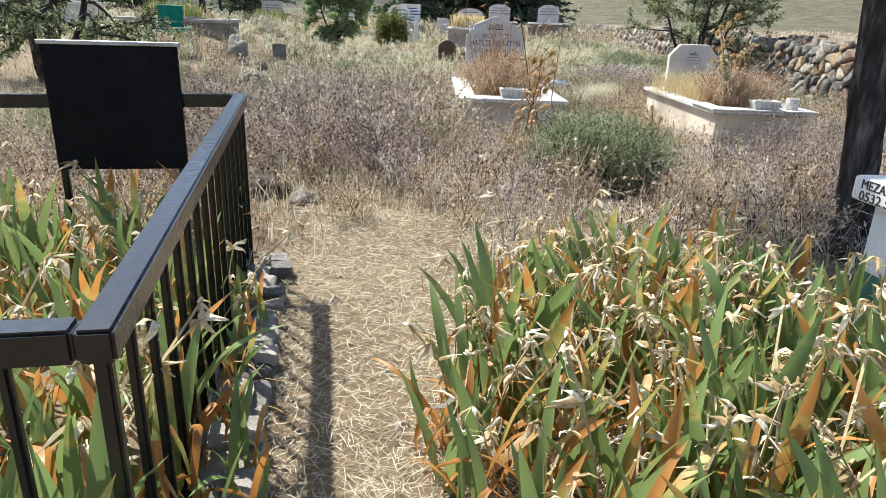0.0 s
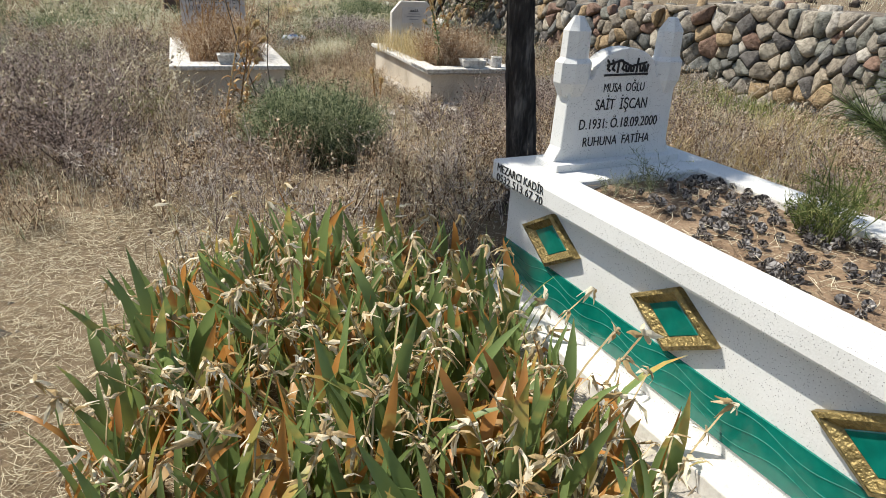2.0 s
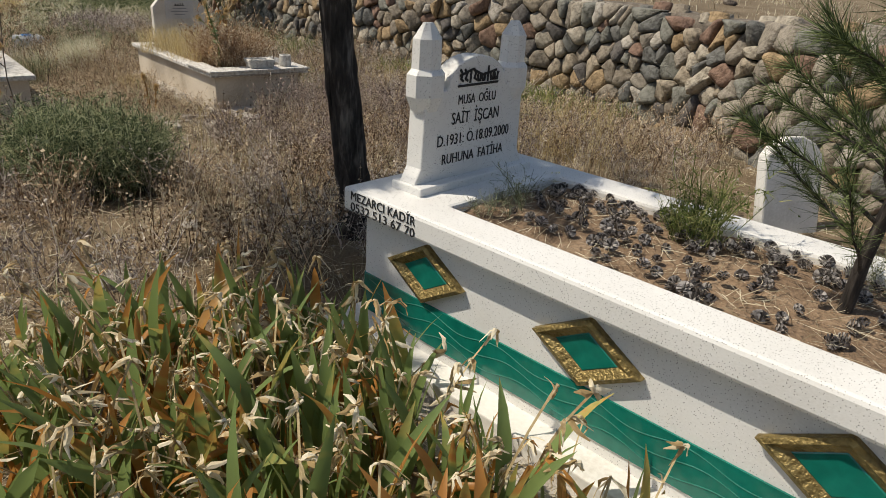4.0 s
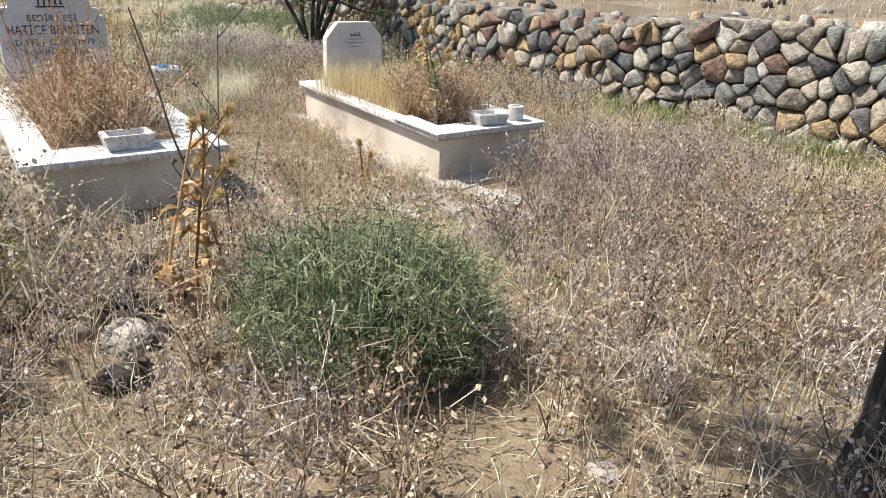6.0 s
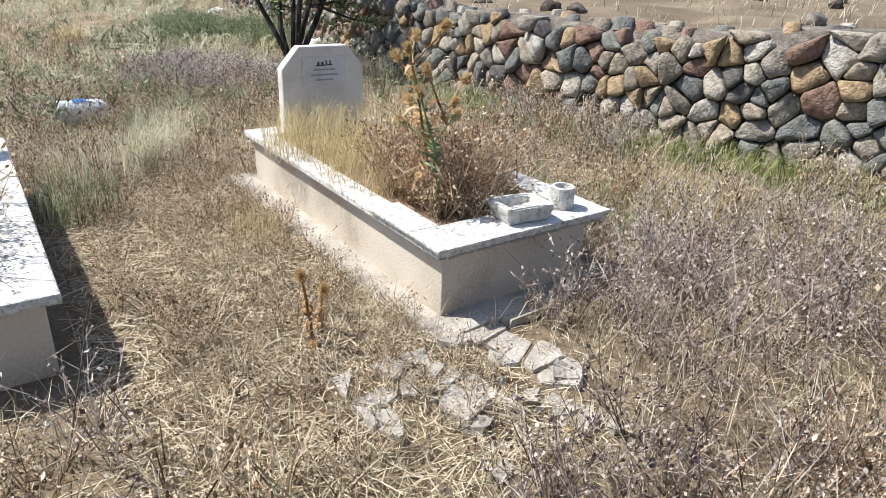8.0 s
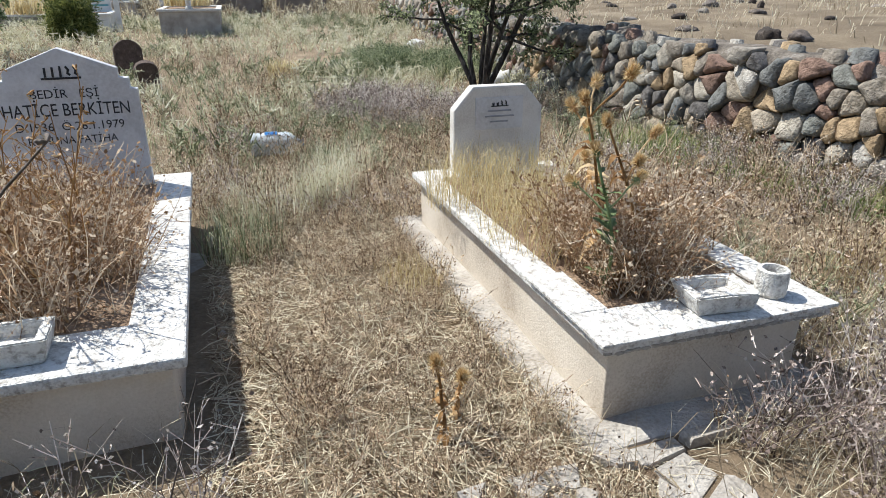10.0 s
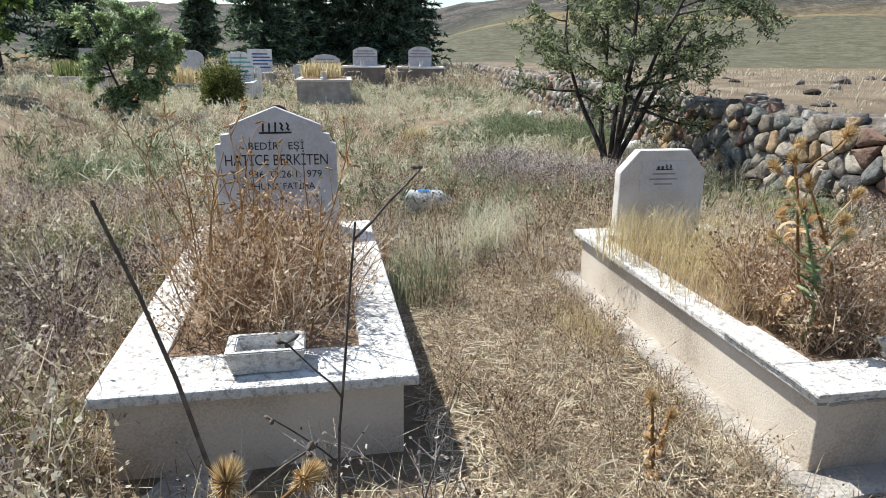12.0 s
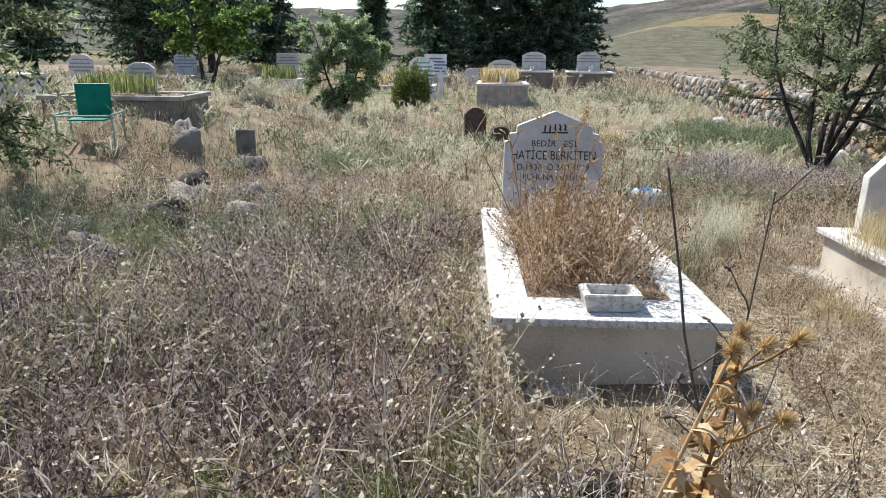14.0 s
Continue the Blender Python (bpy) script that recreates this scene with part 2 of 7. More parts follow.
def terrazzo():
    """White cement with dark and grey chips."""
    m = mat("white_terrazzo", (0.74, 0.735, 0.715), (0.66, 0.65, 0.625), 2.5, 0.5, 0.05, 120, light=(0.80, 0.795, 0.78))
    n, l = m.node_tree.nodes, m.node_tree.links
    b = n["Principled BSDF"]
    src = b.inputs["Base Color"].links[0].from_socket
    co = n.new("ShaderNodeTexCoord")
    v = n.new("ShaderNodeTexVoronoi")
    v.inputs["Scale"].default_value = 170
    l.new(co.outputs["Object"], v.inputs["Vector"])
    r = n.new("ShaderNodeValToRGB")
    r.color_ramp.elements[0].position, r.color_ramp.elements[0].color = 0.20, (1, 1, 1, 1)
    r.color_ramp.elements[1].position, r.color_ramp.elements[1].color = 0.30, (0, 0, 0, 1)
    l.new(v.outputs["Distance"], r.inputs[0])
    s = n.new("ShaderNodeSeparateColor")
    l.new(v.outputs["Color"], s.inputs[0])
    g = n.new("ShaderNodeMath")
    g.operation = "GREATER_THAN"
    g.inputs[1].default_value = 0.45
    l.new(s.outputs[0], g.inputs[0])
    k = n.new("ShaderNodeMath")
    k.operation = "MULTIPLY"
    l.new(g.outputs[0], k.inputs[0])
    l.new(r.outputs[0], k.inputs[1])
    chip = n.new("ShaderNodeValToRGB")
    chip.color_ramp.elements[0].color, chip.color_ramp.elements[1].color = (0.07, 0.065, 0.06, 1), (0.42, 0.41, 0.40, 1)
    l.new(s.outputs[1], chip.inputs[0])
    x = n.new("ShaderNodeMix")
    x.data_type = "RGBA"
    l.new(k.outputs[0], x.inputs[0])
    l.new(src, x.inputs[6])
    l.new(chip.outputs[0], x.inputs[7])
    l.new(x.outputs[2], b.inputs["Base Color"])
    return m


M_TERRAZZO = terrazzo()


def clear_plastic():
    m = bpy.data.materials.new("clear_plastic")
    m.use_nodes = True
    b = m.node_tree.nodes["Principled BSDF"]
    b.inputs["Base Color"].default_value = (0.86, 0.91, 0.93, 1)
    b.inputs["Roughness"].default_value, b.inputs["Transmission Weight"].default_value, b.inputs["IOR"].default_value = 0.2, 0.45, 1.35
    return m


M_PLASTIC = clear_plastic()


# ---- helpers ----
def mesh(name, verts, faces, material=None, smooth=False):
    me = bpy.data.meshes.new(name)
    me.from_pydata(verts, [], faces)
    if material:
        me.materials.append(material)
    if smooth:
        me.polygons.foreach_set("use_smooth", [True] * len(me.polygons))
    me.update()
    return me


def part(name, bm, material, parent=None, label="", smooth=False):
    me = bpy.data.meshes.new(name)
    bm.to_mesh(me)
    bm.free()
    me.materials.append(material)
    if smooth:
        me.polygons.foreach_set("use_smooth", [True] * len(me.polygons))
    ob = new(name, me)
    ob.parent = parent
    return tagged(ob, label)


def box(x0, x1, y0, y1, z0, z1, bevel=0.0, bm=None):
    own = bm is None
    bm = bm or bmesh.new()
    r = bmesh.ops.create_cube(bm, size=1, matrix=Matrix.LocRotScale(((x0 + x1) / 2, (y0 + y1) / 2, (z0 + z1) / 2), None, (x1 - x0, y1 - y0, z1 - z0)))
    if bevel:
        es = list({e for v in r["verts"] for e in v.link_edges})
        bmesh.ops.bevel(bm, geom=es, offset=bevel, segments=2, affect="EDGES", profile=0.5)
    return bm


def thing(name, m, label, category, group="", kind=""):
    ob = new(name)
    ob.matrix_world = m
    ob.empty_display_size = 0.1
    return tagged(ob, label, category, group, kind)


def fast(name, verts, tris, material, smooth=False):
    """One mesh of triangles from arrays."""
    verts, tris = np.asarray(verts, np.float32), np.asarray(tris, np.int32)
    me = bpy.data.meshes.new(name)
    me.vertices.add(len(verts))
    me.vertices.foreach_set("co", verts.ravel())
    me.loops.add(tris.size)
    me.loops.foreach_set("vertex_index", tris.ravel())
    me.polygons.add(len(tris))
    me.polygons.foreach_set("loop_start", np.arange(0, tris.size, 3, dtype=np.int32))
    me.polygons.foreach_set("use_smooth", np.full(len(tris), smooth))
    me.materials.append(material)
    me.update(calc_edges=True)
    return me


RNG = np.random.default_rng(7)
WALL_LINE = [(4.6, -1.0), (5.3, 0.6), (6.3, 2.6), (7.1, 4.2), (7.45, 5.6), (7.35, 7.2), (6.95, 8.6), (6.75, 10.2), (6.7, 12.2), (6.9, 15), (7.5, 19), (8.4, 25), (9.6, 33), (11.5, 44), (14, 60)]
WX, WY = np.array([p[0] for p in WALL_LINE]), np.array([p[1] for p in WALL_LINE])


def wall_x(y):
    return float(np.interp(y, WY, WX))


def smooth_step(a, b, v):
    t = min(1.0, max(0.0, (v - a) / (b - a)))
    return t * t * (3 - 2 * t)


def gz(x, y):
    """Height of the ground: the graveyard, the raised land behind the wall, and the far hills."""
    z = 0.02 + 0.012 * max(0.0, min(y, 80) - 24)
    z += 0.05 * noise.noise(Vector((x * 0.35, y * 0.35, 0))) + 0.022 * noise.noise(Vector((x * 1.7, y * 1.7, 3)))
    if x < -2 and 9 < y < 28:
        z += 0.75 * smooth_step(2.0, 5.0, -x) * smooth_step(9, 16, y) * (1 - smooth_step(22, 28, y))
    if -8 < y < 75:
        over = x - wall_x(y) - 0.25
        if over > 0:
            rise = 0.80 + 0.035 * min(over, 6) + 0.10 * noise.noise(Vector((x * 0.9, y * 0.9, 7))) * smooth_step(0.3, 2, over)
            z = z + (rise - z) * smooth_step(0.0, 0.25, over)
    r = math.hypot(x, y)
    if r > 70:
        az = math.atan2(x, y)
        h = 52 + 70 * smooth_step(0.16, 0.55, az) + 30 * smooth_step(0.2, 0.6, -az)
        h += 7 * noise.noise(Vector((az * 5, 2, r * 0.0012))) + 7 * noise.noise(Vector((x * 0.006, y * 0.006, 5)))
        z += h * smooth_step(160, 900, r) + 9 * noise.noise(Vector((x * 0.02, y * 0.02, 1))) * smooth_step(110, 300, r)
        if az > 0.05:
            z += 9 * smooth_step(90, 190, r) * smooth_step(0.05, 0.3, az) * (1 - smooth_step(400, 700, r))
    return z


def gza(P):
    return np.array([gz(float(x), float(y)) for x, y in P])


# ---- ground ----
def ground_material():
    m = bpy.data.materials.new("earth_and_fields")
    m.use_nodes = True
    n, l = m.node_tree.nodes, m.node_tree.links
    b = n["Principled BSDF"]
    b.inputs["Roughness"].default_value, b.inputs["Specular IOR Level"].default_value = 0.95, 0.15
    co = n.new("ShaderNodeTexCoord")

    def tex(scale, detail=8, rough=0.6):
        t = n.new("ShaderNodeTexNoise")
        t.inputs["Scale"].default_value, t.inputs["Detail"].default_value, t.inputs["Roughness"].default_value = scale, detail, rough
        l.new(co.outputs["Object"], t.inputs["Vector"])
        return t.outputs[0]

    def ramp(fac, *stops):
        r = n.new("ShaderNodeValToRGB")
        e = r.color_ramp.elements
        e[0].position, e[0].color = stops[0][0], (*stops[0][1], 1)
        e[1].position, e[1].color = stops[-1][0], (*stops[-1][1], 1)
        for p, c in stops[1:-1]:
            e.new(p).color = (*c, 1)
        l.new(fac, r.inputs[0])
        return r.outputs[0]

    def blend(fac, a, c, mode="MIX"):
        x = n.new("ShaderNodeMix")
        x.data_type, x.blend_type = "RGBA", mode
        l.new(fac, x.inputs[0]) if not isinstance(fac, float) else setattr(x.inputs[0], "default_value", fac)
        l.new(a, x.inputs[6])
        l.new(c, x.inputs[7])
        return x.outputs[2]

    near = ramp(tex(1.3), (0.3, (0.19, 0.14, 0.095)), (0.5, (0.30, 0.228, 0.155)), (0.72, (0.42, 0.335, 0.235)))
    grain = ramp(tex(38, 10, 0.75), (0.32, (0.5, 0.47, 0.42)), (0.68, (1, 1, 1)))
    near = blend(0.8, near, grain, "MULTIPLY")
    bank = ramp(tex(0.9), (0.3, (0.15, 0.115, 0.078)), (0.5, (0.23, 0.18, 0.125)), (0.7, (0.33, 0.27, 0.19)))
    bank = blend(0.7, bank, grain, "MULTIPLY")
    vor = n.new("ShaderNodeTexVoronoi")
    vor.inputs["Scale"].default_value = 0.011
    vm = n.new("ShaderNodeMapping")
    vm.inputs["Scale"].default_value = (0.55, 1.6, 0.0)
    l.new(co.outputs["Object"], vm.inputs[0])
    l.new(vm.outputs[0], vor.inputs["Vector"])
    sep = n.new("ShaderNodeSeparateColor")
    l.new(vor.outputs["Color"], sep.inputs[0])
    field = ramp(sep.outputs[0], (0.0, (0.11, 0.105, 0.07)), (0.35, (0.15, 0.138, 0.09)), (0.62, (0.18, 0.162, 0.108)), (0.80, (0.32, 0.225, 0.105)), (1.0, (0.13, 0.10, 0.073)))
    hill = ramp(tex(0.03, 12, 0.72), (0.40, (0.055, 0.052, 0.043)), (0.5, (0.10, 0.088, 0.074)), (0.60, (0.18, 0.15, 0.128)))
    scrub = ramp(tex(0.35, 6, 0.85), (0.43, (0.22, 0.25, 0.18)), (0.58, (1, 1, 1)))
    hill = blend(0.8, hill, scrub, "MULTIPLY")
    at = n.new("ShaderNodeAttribute")
    at.attribute_name = "soil"
    sx = n.new("ShaderNodeSeparateXYZ")
    l.new(at.outputs["Vector"], sx.inputs[0])
    field = blend(0.55, field, scrub, "MULTIPLY")
    clods = ramp(tex(1.1, 8, 0.75), (0.38, (0.6, 0.57, 0.52)), (0.6, (1, 1, 1)))
    field = blend(0.5, field, clods, "MULTIPLY")
    c = blend(sx.outputs[0], near, bank)
    c = blend(sx.outputs[1], c, field)
    c = blend(sx.outputs[2], c, hill)
    l.new(c, b.inputs["Base Color"])
    bp = n.new("ShaderNodeBump")
    bp.inputs["Strength"].default_value, bp.inputs["Distance"].default_value = 0.8, 0.03
    l.new(tex(26, 10, 0.75), bp.inputs["Height"])
    l.new(bp.outputs[0], b.inputs["Normal"])
    return m


def ground():
    grow = np.geomspace(1, 60, 46) * 50
    xs = np.unique(np.concatenate([np.linspace(-4, 16, 121), np.linspace(-16, -4, 37), np.linspace(16, 50, 35), np.linspace(-50, -16, 30), grow, -grow]))
    ys = np.unique(np.concatenate([np.linspace(-4, 22, 157), np.linspace(22, 70, 70), np.linspace(-60, -4, 15), grow + 20, -np.geomspace(60, 3000, 14)]))
    v, soil = [], []
    for y in ys:
        for x in xs:
            z = gz(x, y)
            v.append((x, y, z))
            r = math.hypot(x, y)
            k = smooth_step(0.15, 0.5, x - wall_x(y)) if -8 < y < 75 else (1.0 if x > 10 else 0.0)
            soil.append((k, smooth_step(34, 60, r) if (x > wall_x(min(max(y, -1), 60)) + 6 or r > 75) else 0.0, smooth_step(190, 300, r)))
    n = len(xs)
    f = [(j * n + i, j * n + i + 1, (j + 1) * n + i + 1, (j + 1) * n + i) for j in range(len(ys) - 1) for i in range(n - 1)]
    me = mesh("ground", v, f, ground_material(), True)
    a = me.attributes.new("soil", "FLOAT_VECTOR", "POINT")
    a.data.foreach_set("vector", np.array(soil, np.float32).ravel())
    return tagged(new("ground", me), "dry sandy earth rising to fields and bare hills", "ground", kind="structure")


ground()


# ---- outlines on the plan where nothing grows ----
BEDS = [(0.45, 7.08, 1.28, 2.6, -0.6), (2.98, 6.55, 1.2, 2.65, -0.8), (1.75, 2.5, 1.15, -2.3, 5)]


def clear_of(P, margin=0.0):
    ok = np.ones(len(P), bool)
    for x, y, w, d, a in BEDS:
        c, s = math.cos(radians(a)), math.sin(radians(a))
        dx, dy = P[:, 0] - x, P[:, 1] - y
        u, v = dx * c + dy * s, -dx * s + dy * c
        lo, hi = min(0, d), max(0, d)
        ok &= ~((u > -margin) & (u < w + margin) & (v > lo - margin) & (v < hi + margin))
    ok &= P[:, 0] < np.interp(P[:, 1], WY, WX) - 0.05
    return ok


def iris_ground(P):
    right = ((P[:, 0] - 1.0) / 0.85) ** 2 + ((P[:, 1] - 1.65) / 1.15) ** 2 < 1
    left = (P[:, 0] < -0.35) & (P[:, 0] > -2.4) & (P[:, 1] > 0.7) & (P[:, 1] < 3.1)
    return right | left


def trodden(P):
    """0 to 1: how bare the trodden ground is."""
    x, y = P[:, 0], P[:, 1]
    a = np.exp(-(((x + 0.02) / 0.38) ** 4)) * (y < 3.6) * (y > -1)
    b = np.exp(-(((x - 2.26 + 0.12 * (y - 5.5)) / 0.17) ** 4 + ((y - 5.5) / 0.62) ** 4))
    c = np.exp(-(((x - 2.4) / 0.66) ** 6)) * ((y > 6.2) & (y < 9.2)) * 0.6
    e = ((x > 1.6) & (x < 2.0) & (y > 6.9) & (y < 9.3)) * 0.93
    d = np.exp(-(((x - 3.0) / 0.5) ** 4 + ((y - 6.25) / 0.36) ** 4)) * 0.9
    return np.clip(np.maximum(np.maximum(a, b), np.maximum(np.maximum(c, e), d)), 0, 1)


# ---- stone wall ----
def voronoi_cells(pts, x0, x1, z0, z1):
    cells = []
    for i, p in enumerate(pts):
        poly = [(x0, z0), (x1, z0), (x1, z1), (x0, z1)]
        d = np.hypot(pts[:, 0] - p[0], pts[:, 1] - p[1])
        for j in np.argsort(d)[1:16]:
            q = pts[j]
            mx, mz, nx, nz = (p[0] + q[0]) / 2, (p[1] + q[1]) / 2, q[0] - p[0], q[1] - p[1]
            out = []
            for k in range(len(poly)):
                a, b = poly[k], poly[(k + 1) % len(poly)]
                da, db = (a[0] - mx) * nx + (a[1] - mz) * nz, (b[0] - mx) * nx + (b[1] - mz) * nz
                if da <= 0:
                    out.append(a)
                if da * db < 0:
                    t = da / (da - db)
                    out.append((a[0] + t * (b[0] - a[0]), a[1] + t * (b[1] - a[1])))
            poly = out
            if len(poly) < 3:
                break
        cells.append(poly)
    return cells


S_WALL = np.concatenate([[0], np.cumsum(np.hypot(np.diff(WX), np.diff(WY)))])


def wall_point(s, z, out):
    """A place on the wall's face: s along it, out towards the graves."""
    x, y = np.interp(s, S_WALL, WX), np.interp(s, S_WALL, WY)
    x2, y2 = np.interp(s + 0.3, S_WALL, WX), np.interp(s + 0.3, S_WALL, WY)
    x1, y1 = np.interp(s - 0.3, S_WALL, WX), np.interp(s - 0.3, S_WALL, WY)
    tx, ty = x2 - x1, y2 - y1
    k = math.hypot(tx, ty)
    batter = 0.10 * (1 - z)
    return (x - ty / k * (out + batter), y + tx / k * (out + batter), z)


def wall_top(s):
    return 1.0 + 0.17 * (1 - smooth_step(8.2, 10.6, s)) + 0.06 * noise.noise(Vector((s * 0.8, 0, 0))) + 0.04 * noise.noise(Vector((s * 3, 4, 0)))


def stone_geometry(poly, bulge, rnd):
    """A rounded fieldstone filling one cell of the wall's face: points (s, z, out) and triangles."""
    pts = [np.array(p) for p in poly]
    if len(pts) < 3:
        return None
    c = np.mean(pts, axis=0)
    pts = [q for a, b in zip(pts, pts[1:] + pts[:1]) for q in (a * 0.84 + b * 0.16, a * 0.16 + b * 0.84)]
    size = np.mean([np.hypot(*(p - c)) for p in pts])
    n = len(pts)
    bulge = min(bulge, size * 0.75)
    off, key = rnd.uniform(-0.03, 0.02), rnd.uniform(0, 90)
    slope = (rnd.uniform(-0.25, 0.25), rnd.uniform(-0.3, 0.2))
    rings = [(0.95, -0.07), (1.0, bulge * 0.2), (0.94, bulge * 0.72), (0.66, bulge * 0.98)]
    v = []
    for k, o in rings:
        for p in pts:
            d = p - c
            q = c + d * k * (0.96 + 0.2 * noise.noise(Vector((d[0] * 9 + key, d[1] * 9, o * 9))))
            lift = 0.036 * noise.noise(Vector((d[0] * 11, d[1] * 11 + key, o * 12)))
            v.append((q[0], q[1], o + off + lift + d[0] * slope[0] + d[1] * slope[1]))
    v.append((c[0], c[1], off + bulge * rnd.uniform(0.92, 1.08)))
    t = []
    for r in range(3):
        for i in range(n):
            a, b = r * n + i, r * n + (i + 1) % n
            t += [(a, b, b + n), (a, b + n, a + n)]
    t += [(3 * n + i, 3 * n + (i + 1) % n, 4 * n) for i in range(n)]
    return v, t, size


def build_wall():
    rnd = random.Random(11)
    wall = thing("wall_rubble", Matrix(), "boundary wall of rounded rubble stones and earth mortar", "stone wall", kind="structure")
    # mortar core behind the stones
    ss = np.arange(0, S_WALL[-1] - 0.4, 0.25)
    v, t = [], []
    for s in ss:
        h = wall_top(s)
        v += [wall_point(s, -0.25, -0.06), wall_point(s, h - 0.08, -0.05), wall_point(s, h - 0.02 + 0.03 * rnd.random(), -0.12), wall_point(s, h + 0.03 * rnd.random(), -0.30), wall_point(s, h - 0.02, -0.52), wall_point(s, -0.2, -0.58)]
    for i in range(len(ss) - 1):
        for k in range(5):
            a = i * 6 + k
            t += [(a, a + 6, a + 7), (a, a + 7, a + 1)]
    core = new("mortar", fast("mortar", v, t, M_MORTAR, True))
    core.parent = wall
    # face stones
    length = S_WALL[-1] - 1.0
    jobs = []
    s0 = 0.3
    pts = []
    row_z = [0.05, 0.23, 0.41, 0.58, 0.74, 0.90, 1.06]
    far = 24.0
    for zi, z in enumerate(row_z):
        s = s0 + rnd.random() * 0.2
        while s < far:
            pts.append((s, z + rnd.uniform(-0.085, 0.085)))
            s += rnd.choice((0.10, 0.14, 0.19, 0.25, 0.33, 0.42))
    near_pts = np.array(pts)
    cells = voronoi_cells(near_pts, s0 - 0.2, far + 0.15, -0.12, 1.22)
    rest_v, rest_t, count = [], [], 0
    order = sorted(range(len(cells)), key=lambda i: abs(near_pts[i][0] - 9.0))
    for i in order:
        poly = cells[i]
        if len(poly) < 3:
            continue
        top = wall_top(near_pts[i][0])
        if near_pts[i][1] > top - 0.03:
            continue
        poly = [(a, min(b, top)) for a, b in poly]
        got = stone_geometry(poly, rnd.uniform(0.05, 0.11), rnd)
        if not got:
            continue
        v, t, size = got
        w = [wall_point(a, b, o) for a, b, o in v]
        if count < 290:
            c = np.mean(np.array(w), axis=0)
            me = fast("stone", np.array(w) - c, t, M_STONE, True)
            ob = new("stone", me)
            ob.location = c
            ob.parent = wall
            count += 1
        else:
            k = len(rest_v)
            rest_v += w
            rest_t += [(a + k, b + k, c + k) for a, b, c in t]
    pts = []
    for z in (0.08, 0.33, 0.58, 0.83):
        s = far + 0.2
        while s < length:
            pts.append((s, z + rnd.uniform(-0.07, 0.07)))
            s += rnd.choice((0.2, 0.26, 0.34, 0.45))
    pts = np.array(pts)
    for p, poly in zip(pts, voronoi_cells(pts, far + 0.1, length, -0.1, 1.02)):
        got = stone_geometry(poly, rnd.uniform(0.08, 0.15), rnd) if len(poly) > 2 else None
        if got:
            k = len(rest_v)
            rest_v += [wall_point(a, b, o) for a, b, o in got[0]]
            rest_t += [(a + k, b + k, c + k) for a, b, c in got[1]]
    # loose capping stones along the top
    for _ in range(190):
        s = rnd.uniform(0.5, 38)
        o, h, w, d = rnd.uniform(-0.45, -0.05), rnd.uniform(0.02, 0.07), rnd.uniform(0.05, 0.16), rnd.uniform(0.05, 0.12)
        top = wall_top(s)
        ring = [(s + w * math.cos(a) * rnd.uniform(0.8, 1.2), o + d * math.sin(a) * rnd.uniform(0.8, 1.2)) for a in np.linspace(0, 2 * math.pi, 8)[:-1]]
        k = len(rest_v)
        rest_v += [wall_point(a, top - 0.05, b) for a, b in ring] + [wall_point(s + (a - s) * 0.8, top + h, o + (b - o) * 0.8) for a, b in ring] + [wall_point(s, top + h * 1.2, o)]
        for i in range(7):
            j = (i + 1) % 7
            rest_t += [(k + i, k + j, k + 7 + j), (k + i, k + 7 + j, k + 7 + i), (k + 7 + i, k + 7 + j, k + 14)]
    ob = tagged(new("rubble", fast("rubble", rest_v, rest_t, M_STONE, True)), kind="stuff")
    ob.parent = wall


# ---- scattered growth ----
def blades(name, P, H, W, lean, material, label, category, flat=0.0, parent=None):
    """Grass blades as bent ribbons: P bases, H heights, W widths, lean sideways reach over height."""
    n = len(P)
    yaw = RNG.uniform(0, 2 * np.pi, n)
    dirn = np.stack([np.cos(yaw), np.sin(yaw), np.zeros(n)], 1)
    side = np.stack([-np.sin(yaw), np.cos(yaw), np.zeros(n)], 1) * (W / 2)[:, None]
    up = np.array([0, 0, 1.0])
    mid = P + dirn * (H * lean * 0.35)[:, None] + up * (H * 0.6)[:, None]
    tip = P + dirn * (H * lean)[:, None] + up * (H * np.maximum(0.2, 1 - 0.3 * lean * lean))[:, None]
    v = np.stack([P - side, P + side, mid - side * 0.8, mid + side * 0.8, tip], 1).reshape(-1, 3)
    b = np.arange(n)[:, None] * 5
    t = np.concatenate([b + [0, 1, 3], b + [0, 3, 2], b + [2, 3, 4]], 0)
    ob = new(name, fast(name, v, t, material))
    return tagged(ob, label, category, kind="stuff")


def litter(name, P, L, W, material, label):
    """Straw lying on the ground."""
    n = len(P)
    yaw = RNG.uniform(0, 2 * np.pi, n)
    d = np.stack([np.cos(yaw), np.sin(yaw), RNG.normal(0, 0.12, n)], 1) * (L / 2)[:, None]
    s = np.stack([-np.sin(yaw), np.cos(yaw), RNG.normal(0, 0.3, n)], 1) * (W / 2)[:, None]
    P = P + np.array([0, 0, 0.006]) + np.stack([np.zeros(n), np.zeros(n), RNG.uniform(0, 0.02, n)], 1)
    bend = P + s * 6 * RNG.uniform(-1, 1, n)[:, None]
    v = np.stack([P - d - s, P - d + s, bend - s, bend + s, P + d], 1).reshape(-1, 3)
    b = np.arange(n)[:, None] * 5
    t = np.concatenate([b + [0, 1, 3], b + [0, 3, 2], b + [2, 3, 4]], 0)
    return tagged(new(name, fast(name, v, t, material)), label, "straw", kind="stuff")


